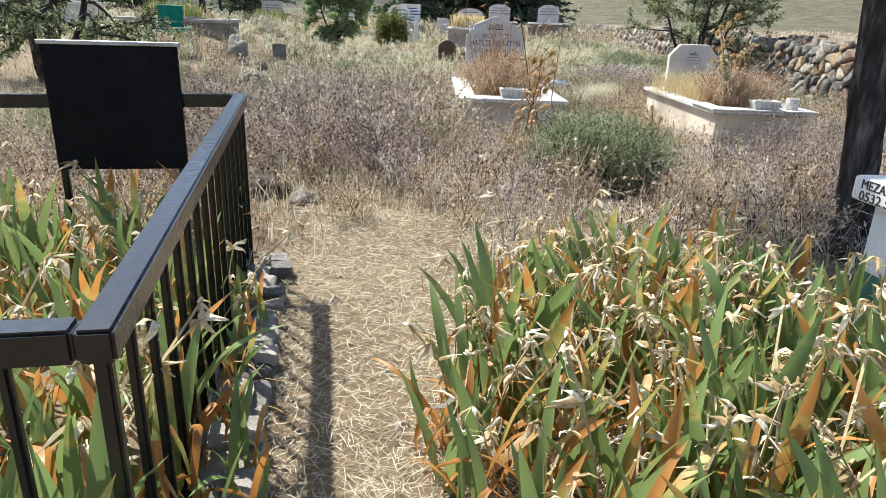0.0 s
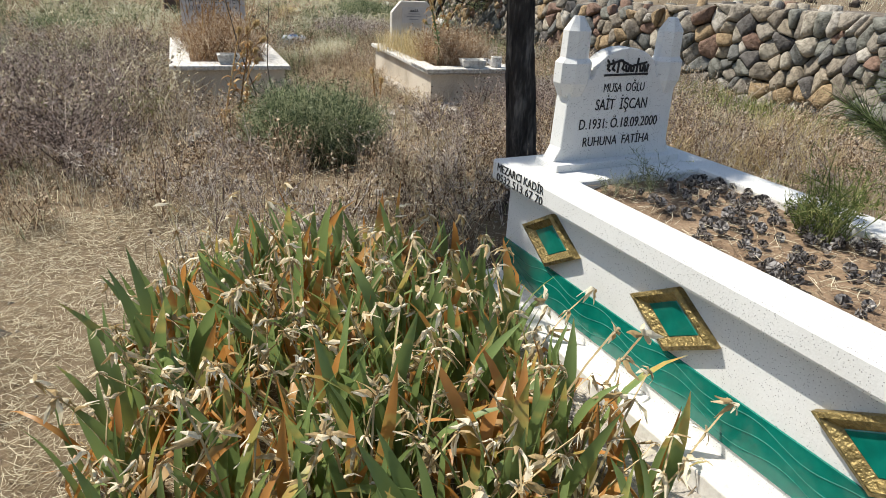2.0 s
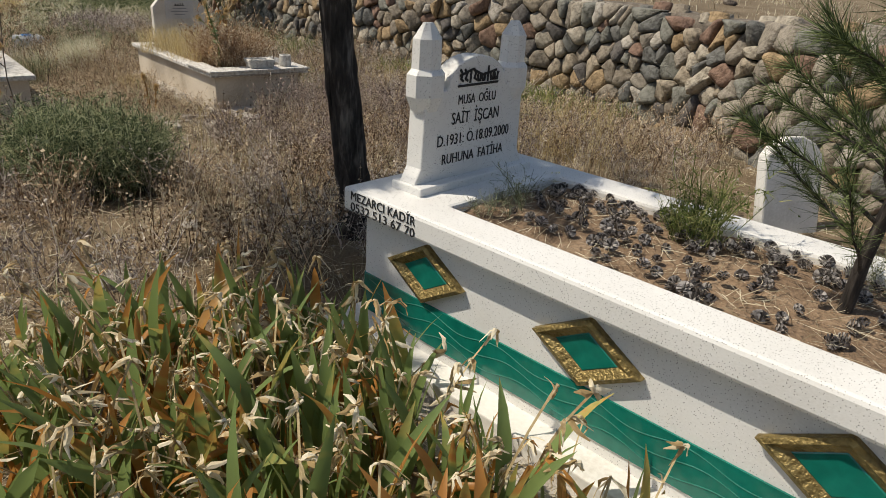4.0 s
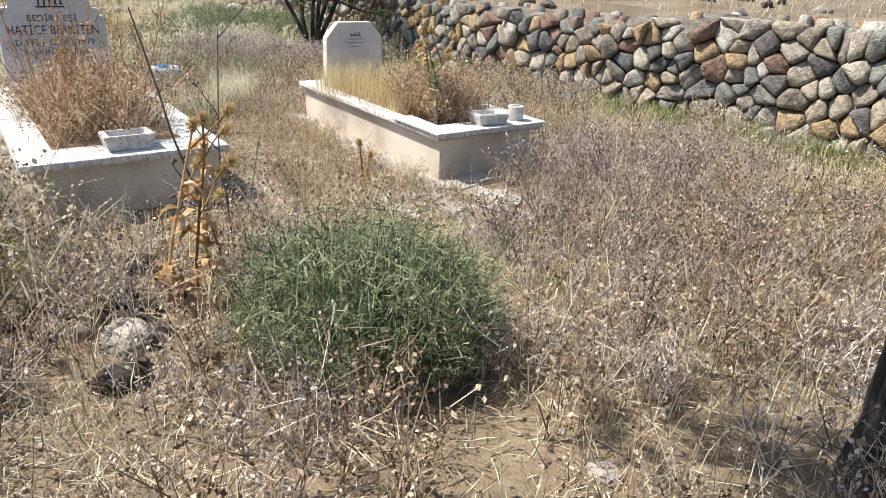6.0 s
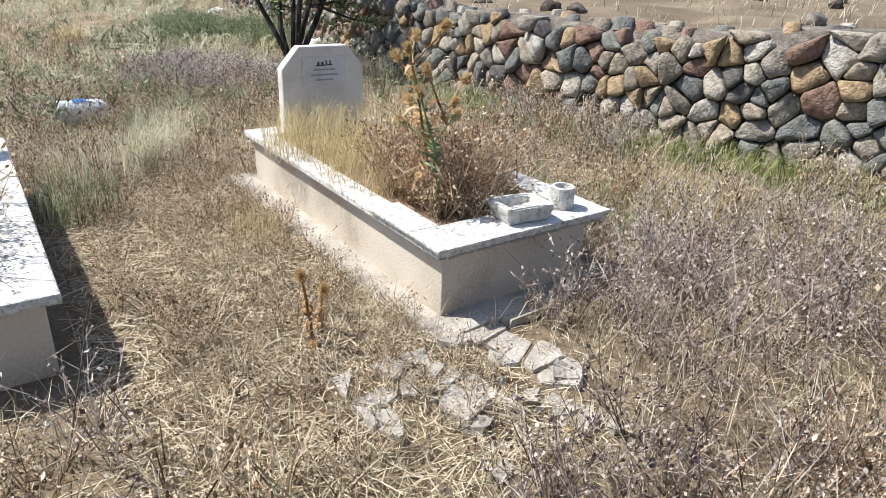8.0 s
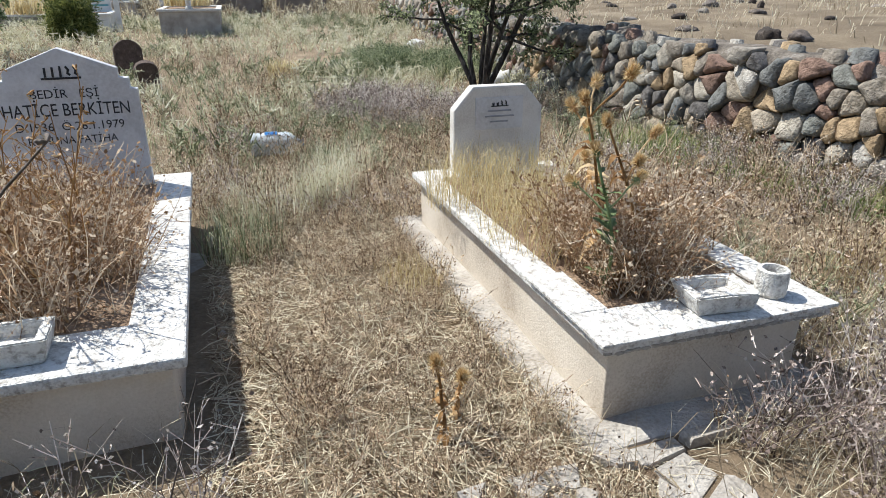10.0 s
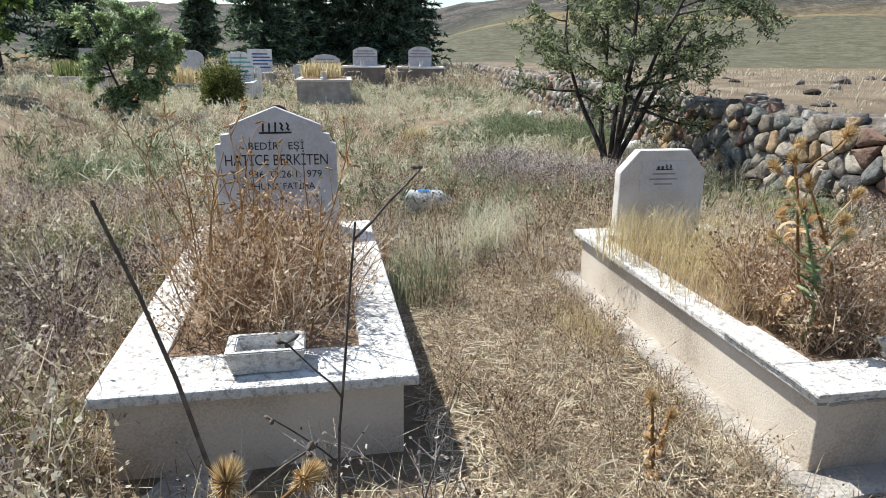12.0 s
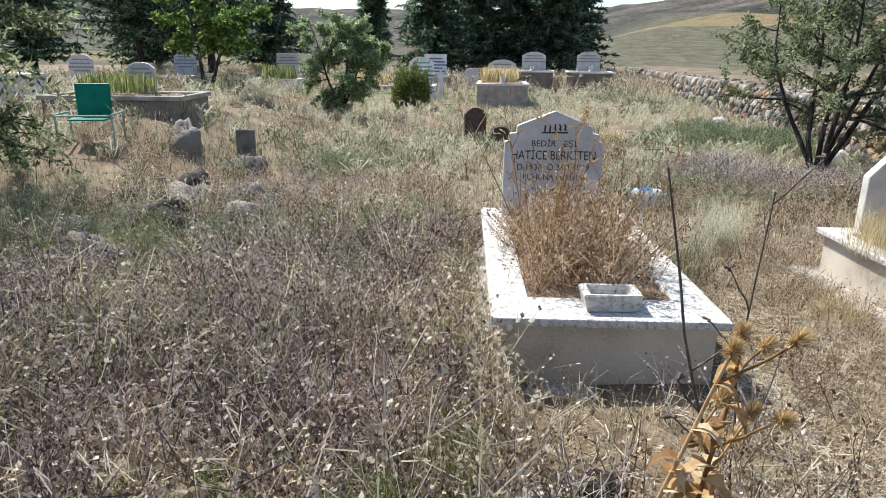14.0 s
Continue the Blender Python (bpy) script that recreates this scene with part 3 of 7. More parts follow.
def weed_template(rng, stems, twigs, spread, width, bead, leafy=0.0):
    """A twiggy weed one unit high, as ribbons with small seed heads."""
    V, T = [], []

    def ribbon(a, b, w0, w1):
        d = b - a
        s = np.cross(d, rng.normal(size=3))
        s = s / (np.linalg.norm(s) + 1e-9)
        k = len(V)
        V.extend([a - s * w0, a + s * w0, b + s * w1, b - s * w1])
        T.extend([(k, k + 1, k + 2), (k, k + 2, k + 3)])

    def seed(c, r):
        k = len(V)
        a, b = rng.normal(size=3), rng.normal(size=3)
        a /= np.linalg.norm(a)
        b = np.cross(a, b)
        b /= np.linalg.norm(b)
        V.extend([c + a * r, c + b * r * 0.7, c - a * r, c - b * r * 0.7])
        T.extend([(k, k + 1, k + 2), (k, k + 2, k + 3)])

    for _ in range(stems):
        yaw, tilt = rng.uniform(0, 2 * np.pi), rng.uniform(0.1, spread)
        d = np.array([np.cos(yaw) * tilt, np.sin(yaw) * tilt, 1.0])
        h = rng.uniform(0.55, 1.0)
        p0, p1 = np.array([rng.normal(0, 0.05), rng.normal(0, 0.05), 0]), None
        p1 = p0 + d * h * 0.5 + rng.normal(0, 0.03, 3)
        p2 = p0 + d * h + rng.normal(0, 0.06, 3)
        ribbon(p0, p1, width, width * 0.8)
        ribbon(p1, p2, width * 0.8, width * 0.4)
        for _ in range(twigs):
            f = rng.uniform(0.25, 1.0)
            q = p0 + (p1 - p0) * (f * 2) if f < 0.5 else p1 + (p2 - p1) * (f * 2 - 1)
            e = q + (rng.normal(0, 0.75, 3) + d * 0.45) * rng.uniform(0.1, 0.26)
            ribbon(q, e, width * 0.55, width * 0.3)
            for _ in range(2):
                seed(q + (e - q) * rng.uniform(0.4, 1.05), bead * rng.uniform(0.6, 1.3))
            if leafy:
                for _ in range(3):
                    u = q + (e - q) * rng.uniform(0.1, 1)
                    ribbon(u, u + rng.normal(0, 0.6, 3) * leafy, width * 0.9, width * 0.2)
    return np.array(V), np.array(T)


def weeds(name, P, H, templates, material, label, category):
    """Many weeds, each a turned and scaled template, as one mesh."""
    VV, TT, k = [], [], 0
    pick = RNG.integers(0, len(templates), len(P))
    yaw = RNG.uniform(0, 2 * np.pi, len(P))
    for p, h, i, a in zip(P, H, pick, yaw):
        v, t = templates[i]
        c, s = math.cos(a), math.sin(a)
        w = np.stack([v[:, 0] * c - v[:, 1] * s, v[:, 0] * s + v[:, 1] * c, v[:, 2]], 1) * h + p
        VV.append(w)
        TT.append(t + k)
        k += len(v)
    return tagged(new(name, fast(name, np.concatenate(VV), np.concatenate(TT), material)), label, category, kind="stuff")


def spots(n, x0, x1, y0, y1, keep=None, noise_scale=0.0, cut=0.0, seed=0):
    P = np.stack([RNG.uniform(x0, x1, n), RNG.uniform(y0, y1, n)], 1)
    ok = clear_of(P)
    if noise_scale:
        ok &= np.array([noise.noise(Vector((x * noise_scale, y * noise_scale, seed))) > cut for x, y in P])
    if keep is not None:
        ok &= keep(P)
    P = P[ok]
    return np.concatenate([P, gza(P)[:, None]], 1)


def open_ground(P):
    return (~iris_ground(P)) & (RNG.random(len(P)) > trodden(P))


def grow():
    r = np.random.default_rng(3)
    brown = [weed_template(r, 8, 6, 0.75, 0.009, 0.030) for _ in range(8)]
    fine = [weed_template(r, 8, 6, 1.0, 0.0085, 0.027) for _ in range(8)]
    leafy = [weed_template(r, 7, 4, 0.85, 0.0095, 0.02, 0.10) for _ in range(6)]
    # straw on the ground everywhere near
    P = spots(62000, -2.5, 6.5, -0.3, 13, lambda p: ~((p[:, 0] < 0.5) & (p[:, 1] < 3.4)))
    litter("fallen_straw", P, RNG.uniform(0.03, 0.16, len(P)), RNG.uniform(0.002, 0.005, len(P)), M_STRAW, "pale broken straw lying on the earth")
    P = spots(30000, -0.5, 0.75, -0.3, 3.9, lambda p: p[:, 0] > -0.42 - 0.16 * (p[:, 1] - 2))
    litter("path_straw", P, RNG.uniform(0.02, 0.09, len(P)), RNG.uniform(0.0011, 0.0026, len(P)), M_STRAW, "trodden pale straw on the path")
    P = spots(330, 1.9, 3.0, 6.0, 10.5)
    weeds("path_weeds", P, RNG.uniform(0.08, 0.24, len(P)), fine, M_WEED, "low broken brown weeds on the path between the tombs", "weeds")
    P = spots(230, 2.5, 5.6, 4.3, 6.5, lambda p: open_ground(p) & (trodden(p) < 0.3))
    weeds("mauve_weeds", P, RNG.uniform(0.18, 0.4, len(P)), fine, M_MAUVE, "mauve-grey wiry weeds before the wall", "weeds")
    P = spots(9000, 1.7, 3.1, 5.8, 11)
    litter("brown_straw", P, RNG.uniform(0.04, 0.16, len(P)), RNG.uniform(0.002, 0.005, len(P)), M_WEED, "brown broken stems between two tombs")
    P = spots(12000, 1.7, 3.1, 5.8, 11)
    litter("tomb_path_straw", P, RNG.uniform(0.04, 0.2, len(P)), RNG.uniform(0.002, 0.005, len(P)), M_STRAW, "matted pale straw between two tombs")
    P = spots(2600, -2.5, 6.5, -0.2, 12)
    k = RNG.uniform(0.006, 0.022, len(P)) * (1 + (RNG.random(len(P)) > 0.93))
    d = np.array([(1, 0, 0), (-0.5, 0.85, 0), (-0.5, -0.8, 0), (0.1, 0, 0.65), (0, 0, -0.4)])
    v = P[:, None, :] + d[None] * k[:, None, None] * RNG.uniform(0.7, 1.3, (len(P), 5, 3))
    b = np.arange(len(P))[:, None] * 5
    t = np.concatenate([b + [0, 1, 3], b + [1, 2, 3], b + [2, 0, 3], b + [1, 0, 4], b + [2, 1, 4], b + [0, 2, 4]], 0)
    tagged(new("pebbles", fast("pebbles", v.reshape(-1, 3), t, M_CONCRETE)), "pale pebbles and clods on dry earth", "pebbles", kind="stuff")
    # dry grass
    P = spots(60000, -6, 7.2, 2.6, 16, open_ground, 0.8, -0.25, 2)
    blades("dry_grass", P, RNG.uniform(0.06, 0.28, len(P)), RNG.uniform(0.002, 0.005, len(P)), RNG.uniform(0.1, 1.3, len(P)), M_STRAW, "dry straw-coloured grass among the graves", "grass")
    P = spots(9000, 2.4, 6.3, 4.6, 7.4, open_ground)
    P = P[~((P[:, 0] > 2.45) & (P[:, 0] < 3.35) & (P[:, 1] > 5.9) & (P[:, 1] < 6.65))]
    blades("grass_by_tomb", P, RNG.uniform(0.05, 0.24, len(P)), RNG.uniform(0.002, 0.0045, len(P)), RNG.uniform(0.2, 1.6, len(P)), M_STRAW, "dry straw-coloured grass before the tomb", "grass")
    P = spots(48000, -16, 9.5, 15, 34, None, 0.3, -0.2, 2)
    blades("far_dry_grass", P, RNG.uniform(0.05, 0.22, len(P)), RNG.uniform(0.005, 0.012, len(P)), RNG.uniform(0.5, 2.2, len(P)), M_STRAW, "dry yellow grass farther off", "grass")
    P = spots(17000, -25, 13, 32, 62)
    blades("distant_dry_grass", P, RNG.uniform(0.1, 0.4, len(P)), RNG.uniform(0.02, 0.05, len(P)), RNG.uniform(0.1, 0.9, len(P)), M_STRAW, "dry grass at the far end of the graveyard", "grass")
    P = spots(34000, -16, 9.5, 10, 34, None, 0.28, -0.05, 9)
    blades("grey_green_grass", P, RNG.uniform(0.07, 0.28, len(P)), RNG.uniform(0.006, 0.013, len(P)), RNG.uniform(0.3, 1.4, len(P)), M_SAGE, "grey-green grass and herbs", "grass")
    Q = np.stack([RNG.uniform(5.5, 24, 14000), RNG.uniform(-1, 34, 14000)], 1)
    Q = Q[(Q[:, 0] > np.interp(Q[:, 1], WY, WX) + 0.55) & np.array([noise.noise(Vector((x * 0.5, y * 0.5, 21))) > -0.1 for x, y in Q])]
    Q = np.concatenate([Q, gza(Q)[:, None]], 1)
    blades("bank_grass", Q, RNG.uniform(0.05, 0.22, len(Q)), RNG.uniform(0.006, 0.016, len(Q)), RNG.uniform(0.3, 1.5, len(Q)), M_STRAW, "sparse dry grass on the bank behind the wall", "grass")
    # twiggy weeds
    P = spots(1650, -3.4, 6.8, 2.9, 12.5, lambda p: open_ground(p) & (trodden(p) < 0.3), 0.6, -0.18, 4)
    weeds("dry_weeds", P, RNG.uniform(0.16, 0.42, len(P)), brown, M_WEED, "dry brown twiggy weeds", "weeds")
    P = spots(1650, -3.4, 6.8, 2.9, 12.5, lambda p: open_ground(p) & (trodden(p) < 0.3), 0.5, 0.0, 6)
    weeds("grey_weeds", P, RNG.uniform(0.15, 0.38, len(P)), fine, M_GREYWEED, "grey-mauve wiry dried weeds", "weeds")
    P = spots(980, -2.6, 0.9, 4.6, 9.5, lambda p: open_ground(p) & (p[:, 0] < 0.45 + 0.25 * (7 - p[:, 1]).clip(0, 2)), 0.7, -0.05, 11)
    weeds("mauve_thicket", P, RNG.uniform(0.18, 0.5, len(P)), fine, M_MAUVE, "dense dark mauve-brown dried thicket", "weeds")
    P = spots(9000, -3.2, 6.6, 3.2, 12.5, lambda p: open_ground(p) & (trodden(p) < 0.3), 0.7, 0.0, 14)
    blades("short_green_grass", P, RNG.uniform(0.05, 0.2, len(P)), RNG.uniform(0.003, 0.006, len(P)), RNG.uniform(0.2, 1.3, len(P)), M_SAGE, "short grey-green grass among the weeds", "grass")
    P = spots(750, -4, -0.2, 4.8, 10.5, None, 0.6, -0.1, 15)
    weeds("green_weeds", P, RNG.uniform(0.15, 0.36, len(P)), leafy, M_SAGE, "grey-green leafy weeds before the rocks", "weeds")
    P = spots(1600, -5, 6.8, 4.5, 13, lambda p: open_ground(p) & (trodden(p) < 0.3), 0.45, 0.12, 8)
    weeds("sage_weeds", P, RNG.uniform(0.15, 0.35, len(P)), leafy, M_SAGE, "grey-green leafy weeds", "weeds")
    P = spots(650, -12, 8, 12, 24, None, 0.3, -0.05, 5)
    weeds("farther_weeds", P, RNG.uniform(0.2, 0.5, len(P)), brown, M_WEED, "dry weeds between the farther graves", "weeds")
    coarse = [weed_template(r, 6, 2, 1.0, 0.03, 0.05, 0.2) for _ in range(6)]
    P = spots(2300, -15, 8.8, 12, 33, None, 0.25, -0.2, 31)
    weeds("straw_clumps", P, RNG.uniform(0.18, 0.42, len(P)), coarse, M_STRAW_PALE, "straw-coloured grass clumps between the farther graves", "grass")
    P = spots(2200, -15, 8.8, 11, 33, None, 0.22, 0.0, 33)
    weeds("sage_clumps", P, RNG.uniform(0.18, 0.42, len(P)), coarse, M_SAGE, "grey-green herb clumps between the farther graves", "weeds")
    P = spots(1200, -20, 12, 32, 60)
    weeds("distant_clumps", P, RNG.uniform(0.4, 0.9, len(P)), coarse, M_STRAW, "tall dry grass at the far end of the graveyard", "grass")
    P = spots(420, -3.2, 0.6, 5.0, 10.5, open_ground, 1.1, 0.05, 41)
    weeds("straw_weeds", P, RNG.uniform(0.2, 0.55, len(P)), brown, M_STRAW, "pale straw stems standing in the thicket", "weeds")
    P = spots(700, -3.2, 0.4, 5.2, 10.5, open_ground, 0.9, 0.05, 37)
    weeds("green_herbs", P, RNG.uniform(0.14, 0.34, len(P)), leafy, M_HERB, "fresh green herbs among the dried thicket", "weeds")
    # green growth at the foot of the wall
    P = spots(9000, 4.6, 7.2, 4.5, 11, lambda p: np.abs(p[:, 0] - np.interp(p[:, 1], WY, WX) + 0.55) < 0.5)
    blades("wall_foot_herbs", P, RNG.uniform(0.06, 0.25, len(P)), RNG.uniform(0.006, 0.016, len(P)), RNG.uniform(0.3, 1.3, len(P)), M_HERB, "green herbs along the foot of the wall", "herbs")
    return brown, fine, leafy


def tuft(name, x, y, z, r, h, n, material, label, category, width=0.004, lean=0.9):
    """One grass tuft of its own."""
    a, d = RNG.uniform(0, 2 * np.pi, n), r * np.sqrt(RNG.random(n)) * 0.5
    P = np.stack([np.cos(a) * d, np.sin(a) * d, np.zeros(n)], 1)
    ob = blades(name, P, RNG.uniform(0.5, 1, n) * h, np.full(n, width), RNG.uniform(0.1, lean, n), material, label, category)
    ob.location = (x, y, z)
    del ob["kind"]
    return ob


def shrub(name, x, y, r, h, n, templates, material, label, category, z=None):
    """A shrub of many wiry shoots."""
    a, d = RNG.uniform(0, 2 * np.pi, n), r * np.sqrt(RNG.random(n))
    P = np.stack([np.cos(a) * d, np.sin(a) * d, np.zeros(n)], 1)
    hh = h * np.sqrt(np.clip(1 - (d / r) ** 2 * 0.75, 0.1, 1)) * RNG.uniform(0.75, 1.1, n)
    t = thing(name, pose(x, y, gz(x, y) if z is None else z), label, category)
    sector = (a / (2 * np.pi) * 6).astype(int)
    for k in range(6):
        if (sector == k).any():
            ob = weeds("shoot", P[sector == k], hh[sector == k], templates, material, "", "")
            del ob["kind"]
            ob.parent = t
    return t


# ---- lettering ----
def lettering(text, size, m, parent, material, name="inscription", width=None, depth=0.003):
    cu = bpy.data.curves.new(name, "FONT")
    cu.body, cu.size, cu.align_x, cu.extrude = text, size, "CENTER", depth / 2
    cu.resolution_u = 3
    ob = bpy.data.objects.new(name, cu)
    scene.collection.objects.link(ob)
    bpy.context.view_layer.update()
    me = bpy.data.meshes.new_from_object(ob.evaluated_get(bpy.context.evaluated_depsgraph_get()))
    bpy.data.objects.remove(ob)
    w = max(v.co.x for v in me.vertices) - min(v.co.x for v in me.vertices)
    if width:
        me.transform(Matrix.Diagonal((width / w, 1, 1, 1)))
    me.materials.clear()
    me.materials.append(material)
    out = new(name, me)
    out.parent = parent
    out.matrix_basis = m
    return out


def strokes(name, lines, m, parent, material, thick=0.008):
    """Script that cannot be lettered: plain bent strokes in the plane x, y."""
    bm = bmesh.new()
    for line in lines:
        for (xa, ya), (xb, yb) in zip(line, line[1:]):
            d = Vector((xb - xa, yb - ya, 0))
            if d.length < 1e-6:
                continue
            s = Vector((-d.y, d.x, 0)).normalized() * thick / 2
            e = d.normalized() * thick * 0.35
            a, b = Vector((xa, ya, 0)) - e, Vector((xb, yb, 0)) + e
            lo = [bm.verts.new(p) for p in (a - s, b - s, b + s, a + s)]
            hi = [bm.verts.new(p + Vector((0, 0, 0.003))) for p in (a - s, b - s, b + s, a + s)]
            bm.faces.new(hi)
            for i in range(4):
                bm.faces.new((lo[i], lo[(i + 1) % 4], hi[(i + 1) % 4], hi[i]))
    ob = part(name, bm, material, parent)
    ob.matrix_basis = m
    return ob


def script_lines(w, h, n, rnd):
    """Loose calligraphic strokes filling a width and height."""
    lines = [[(-w / 2, 0), (w / 2, 0.002)]]
    for i in range(n):
        x = -w / 2 + w * (i + 0.5) / n
        k = rnd.random()
        if k < 0.4:
            lines.append([(x, h * 0.15), (x + w * 0.01, h * rnd.uniform(0.7, 1))])
        elif k < 0.75:
            lines.append([(x - w * 0.04, h * 0.5), (x - w * 0.02, h * 0.2), (x + w * 0.03, h * 0.2), (x + w * 0.04, h * 0.55)])
        else:
            lines.append([(x - w * 0.03, h * 0.8), (x + w * 0.02, h * 0.6), (x - w * 0.01, h * 0.35), (x + w * 0.04, h * 0.25)])
    return lines


def extrude_outline(outline, y0, y1, bevel=0.008):
    """A plate from an outline in x, z, between y0 (front) and y1 (back)."""
    bm = bmesh.new()
    vs = [bm.verts.new((x, y0, z)) for x, z in outline]
    f = bm.faces.new(vs)
    r = bmesh.ops.extrude_face_region(bm, geom=[f])
    bmesh.ops.translate(bm, verts=[g for g in r["geom"] if isinstance(g, bmesh.types.BMVert)], vec=(0, y1 - y0, 0))
    bmesh.ops.recalc_face_normals(bm, faces=bm.faces)
    if bevel:
        es = [e for e in bm.edges if len(e.link_faces) == 2 and e.calc_face_angle() > 0.5]
        bmesh.ops.bevel(bm, geom=es, offset=bevel, segments=2, affect="EDGES", profile=0.5)
    bmesh.ops.triangulate(bm, faces=[f for f in bm.faces if len(f.verts) > 4])
    return bm


UPRIGHT = pose(0, 0, 0, 90)


def frame_slab(w, d, rim, z0, z1, back, bevel=0.01):
    """A slab with an open bed in it: outer w by d, rim at the sides and front, back at the headstone's end."""
    bm = bmesh.new()
    o = [(0, 0), (w, 0), (w, d), (0, d)]
    i = [(rim, rim * 1.5), (w - rim, rim * 1.5), (w - rim, d - back), (rim, d - back)]
    rows = [[bm.verts.new((x, y, z)) for x, y in ring] for ring, z in ((o, z0), (o, z1), (i, z1), (i, z0))]
    for a, b in ((0, 1), (1, 2), (2, 3), (3, 0)):
        for k in range(4):
            bm.faces.new((rows[a][k], rows[a][(k + 1) % 4], rows[b][(k + 1) % 4], rows[b][k]))
    bmesh.ops.recalc_face_normals(bm, faces=bm.faces)
    es = [e for e in bm.edges if e.calc_face_angle(0) > 0.5]
    bmesh.ops.bevel(bm, geom=es, offset=bevel, segments=2, affect="EDGES", profile=0.5)
    return bm


def rough(bm, amount, scale=9.0, cuts=0):
    if cuts:
        bmesh.ops.subdivide_edges(bm, edges=bm.edges[:], cuts=cuts, use_grid_fill=True)
    for v in bm.verts:
        v.co += Vector(noise.noise_vector(v.co * scale)) * amount
    return bm


def soil_bed(x0, x1, y0, y1, z, parent):
    bm = bmesh.new()
    bmesh.ops.create_grid(bm, x_segments=14, y_segments=24, size=0.5, matrix=Matrix.LocRotScale(((x0 + x1) / 2, (y0 + y1) / 2, z), None, (x1 - x0, y1 - y0, 1)))
    for v in bm.verts:
        v.co.z += 0.02 * noise.noise(v.co * 6) + 0.012 * noise.noise(v.co * 17)
    return part("soil", bm, M_SOIL, parent, "dry crumbled brown soil", smooth=True)


def stone_dish(m, w, d, h, label, broken=0.0):
    """A small marble water trough for birds."""
    t = thing("water_trough", m, label, "trough")
    bm = bmesh.new()
    rows = []
    for k, z in ((0.42, 0), (0.5, h), (0.37, h), (0.33, h * 0.45)):
        rows.append([bm.verts.new((sx * w * k, sy * d * k, z)) for sx, sy in ((-1, -1), (1, -1), (1, 1), (-1, 1))])
    for a, b in ((0, 1), (1, 2), (2, 3)):
        for k in range(4):
            bm.faces.new((rows[a][k], rows[a][(k + 1) % 4], rows[b][(k + 1) % 4], rows[b][k]))
    bm.faces.new(rows[3])
    bm.faces.new(rows[0][::-1])
    bmesh.ops.recalc_face_normals(bm, faces=bm.faces)
    bmesh.ops.bevel(bm, geom=bm.edges[:], offset=0.005, segments=2, affect="EDGES")
    if broken:
        rough(bm, broken, 25, 1)
    part("basin", bm, M_MARBLE, t)
    return t


def plinth(m, w, d, reach, h, label):
    bm = box(-reach, w + reach, -reach, d + reach, -0.12, h, 0.02)
    rough(bm, 0.02, 4, 3)
    ob = part("concrete_footing", bm, M_CONCRETE, None, label)
    ob.matrix_world = m
    return tagged(ob, "", "footing", kind="structure")


# ---- tomb with the pointed headstone ----
def pointed_tomb():
    m = pose(0.487, 7.135, 0.0, 0, 0, -0.6)
    w, d, h = 1.19, 2.50, 0.395
    t = thing("tomb", m, "cream plastered tomb with white marble slab and pointed headstone", "tomb")
    part("body", rough(box(0.055, w - 0.055, 0.05, d - 0.05, -0.06, h - 0.045, 0.006), 0.004, 3, 3), M_PLASTER, t, "cream cement render with stains")
    part("slab", frame_slab(w, d, 0.21, h - 0.045, h, 0.18), M_MARBLE, t, "pitted white marble rim")
    soil_bed(0.2, w - 0.2, 0.3, d - 0.17, h - 0.02, t)
    c, y0 = 0.565, 2.29
    o = [(-0.40, h - 0.01), (0.40, h - 0.01), (0.395, 0.985), (0.355, 0.99), (0.355, 1.05), (0.30, 1.055), (0.30, 1.11), (0, 1.23), (-0.30, 1.11), (-0.30, 1.055), (-0.355, 1.05), (-0.355, 0.99), (-0.395, 0.985)]
    bm = extrude_outline([(c + x, z) for x, z in o], y0, y0 + 0.07, 0.006)
    head = part("headstone", bm, M_MARBLE_GREY, t, "grey-white marble headstone")
    rnd = random.Random(4)
    base = lambda z, x=0: Matrix.Translation((c + x, y0 - 0.001, z)) @ UPRIGHT
    strokes("script", script_lines(0.2, 0.08, 5, rnd), base(1.06), head, M_INK, 0.012)
    lettering("BEDİR   EŞİ", 0.07, base(0.95), head, M_INK, width=0.36)
    lettering("HATİCE BERKİTEN", 0.105, base(0.845), head, M_INK, width=0.67)
    lettering("D.1936  Ö.26.1.1979", 0.07, base(0.76), head, M_INK, width=0.58)
    lettering("RUHUNA FATİHA", 0.065, base(0.68), head, M_INK, width=0.48)
    plinth(m, w, d, 0.1, 0.025, "grey concrete footing under a tomb")
    stone_dish(m @ pose(0.615, 0.185, h + 0.001, 0, 0, 1), 0.30, 0.19, 0.095, "square white marble water trough on the tomb slab")
    return t


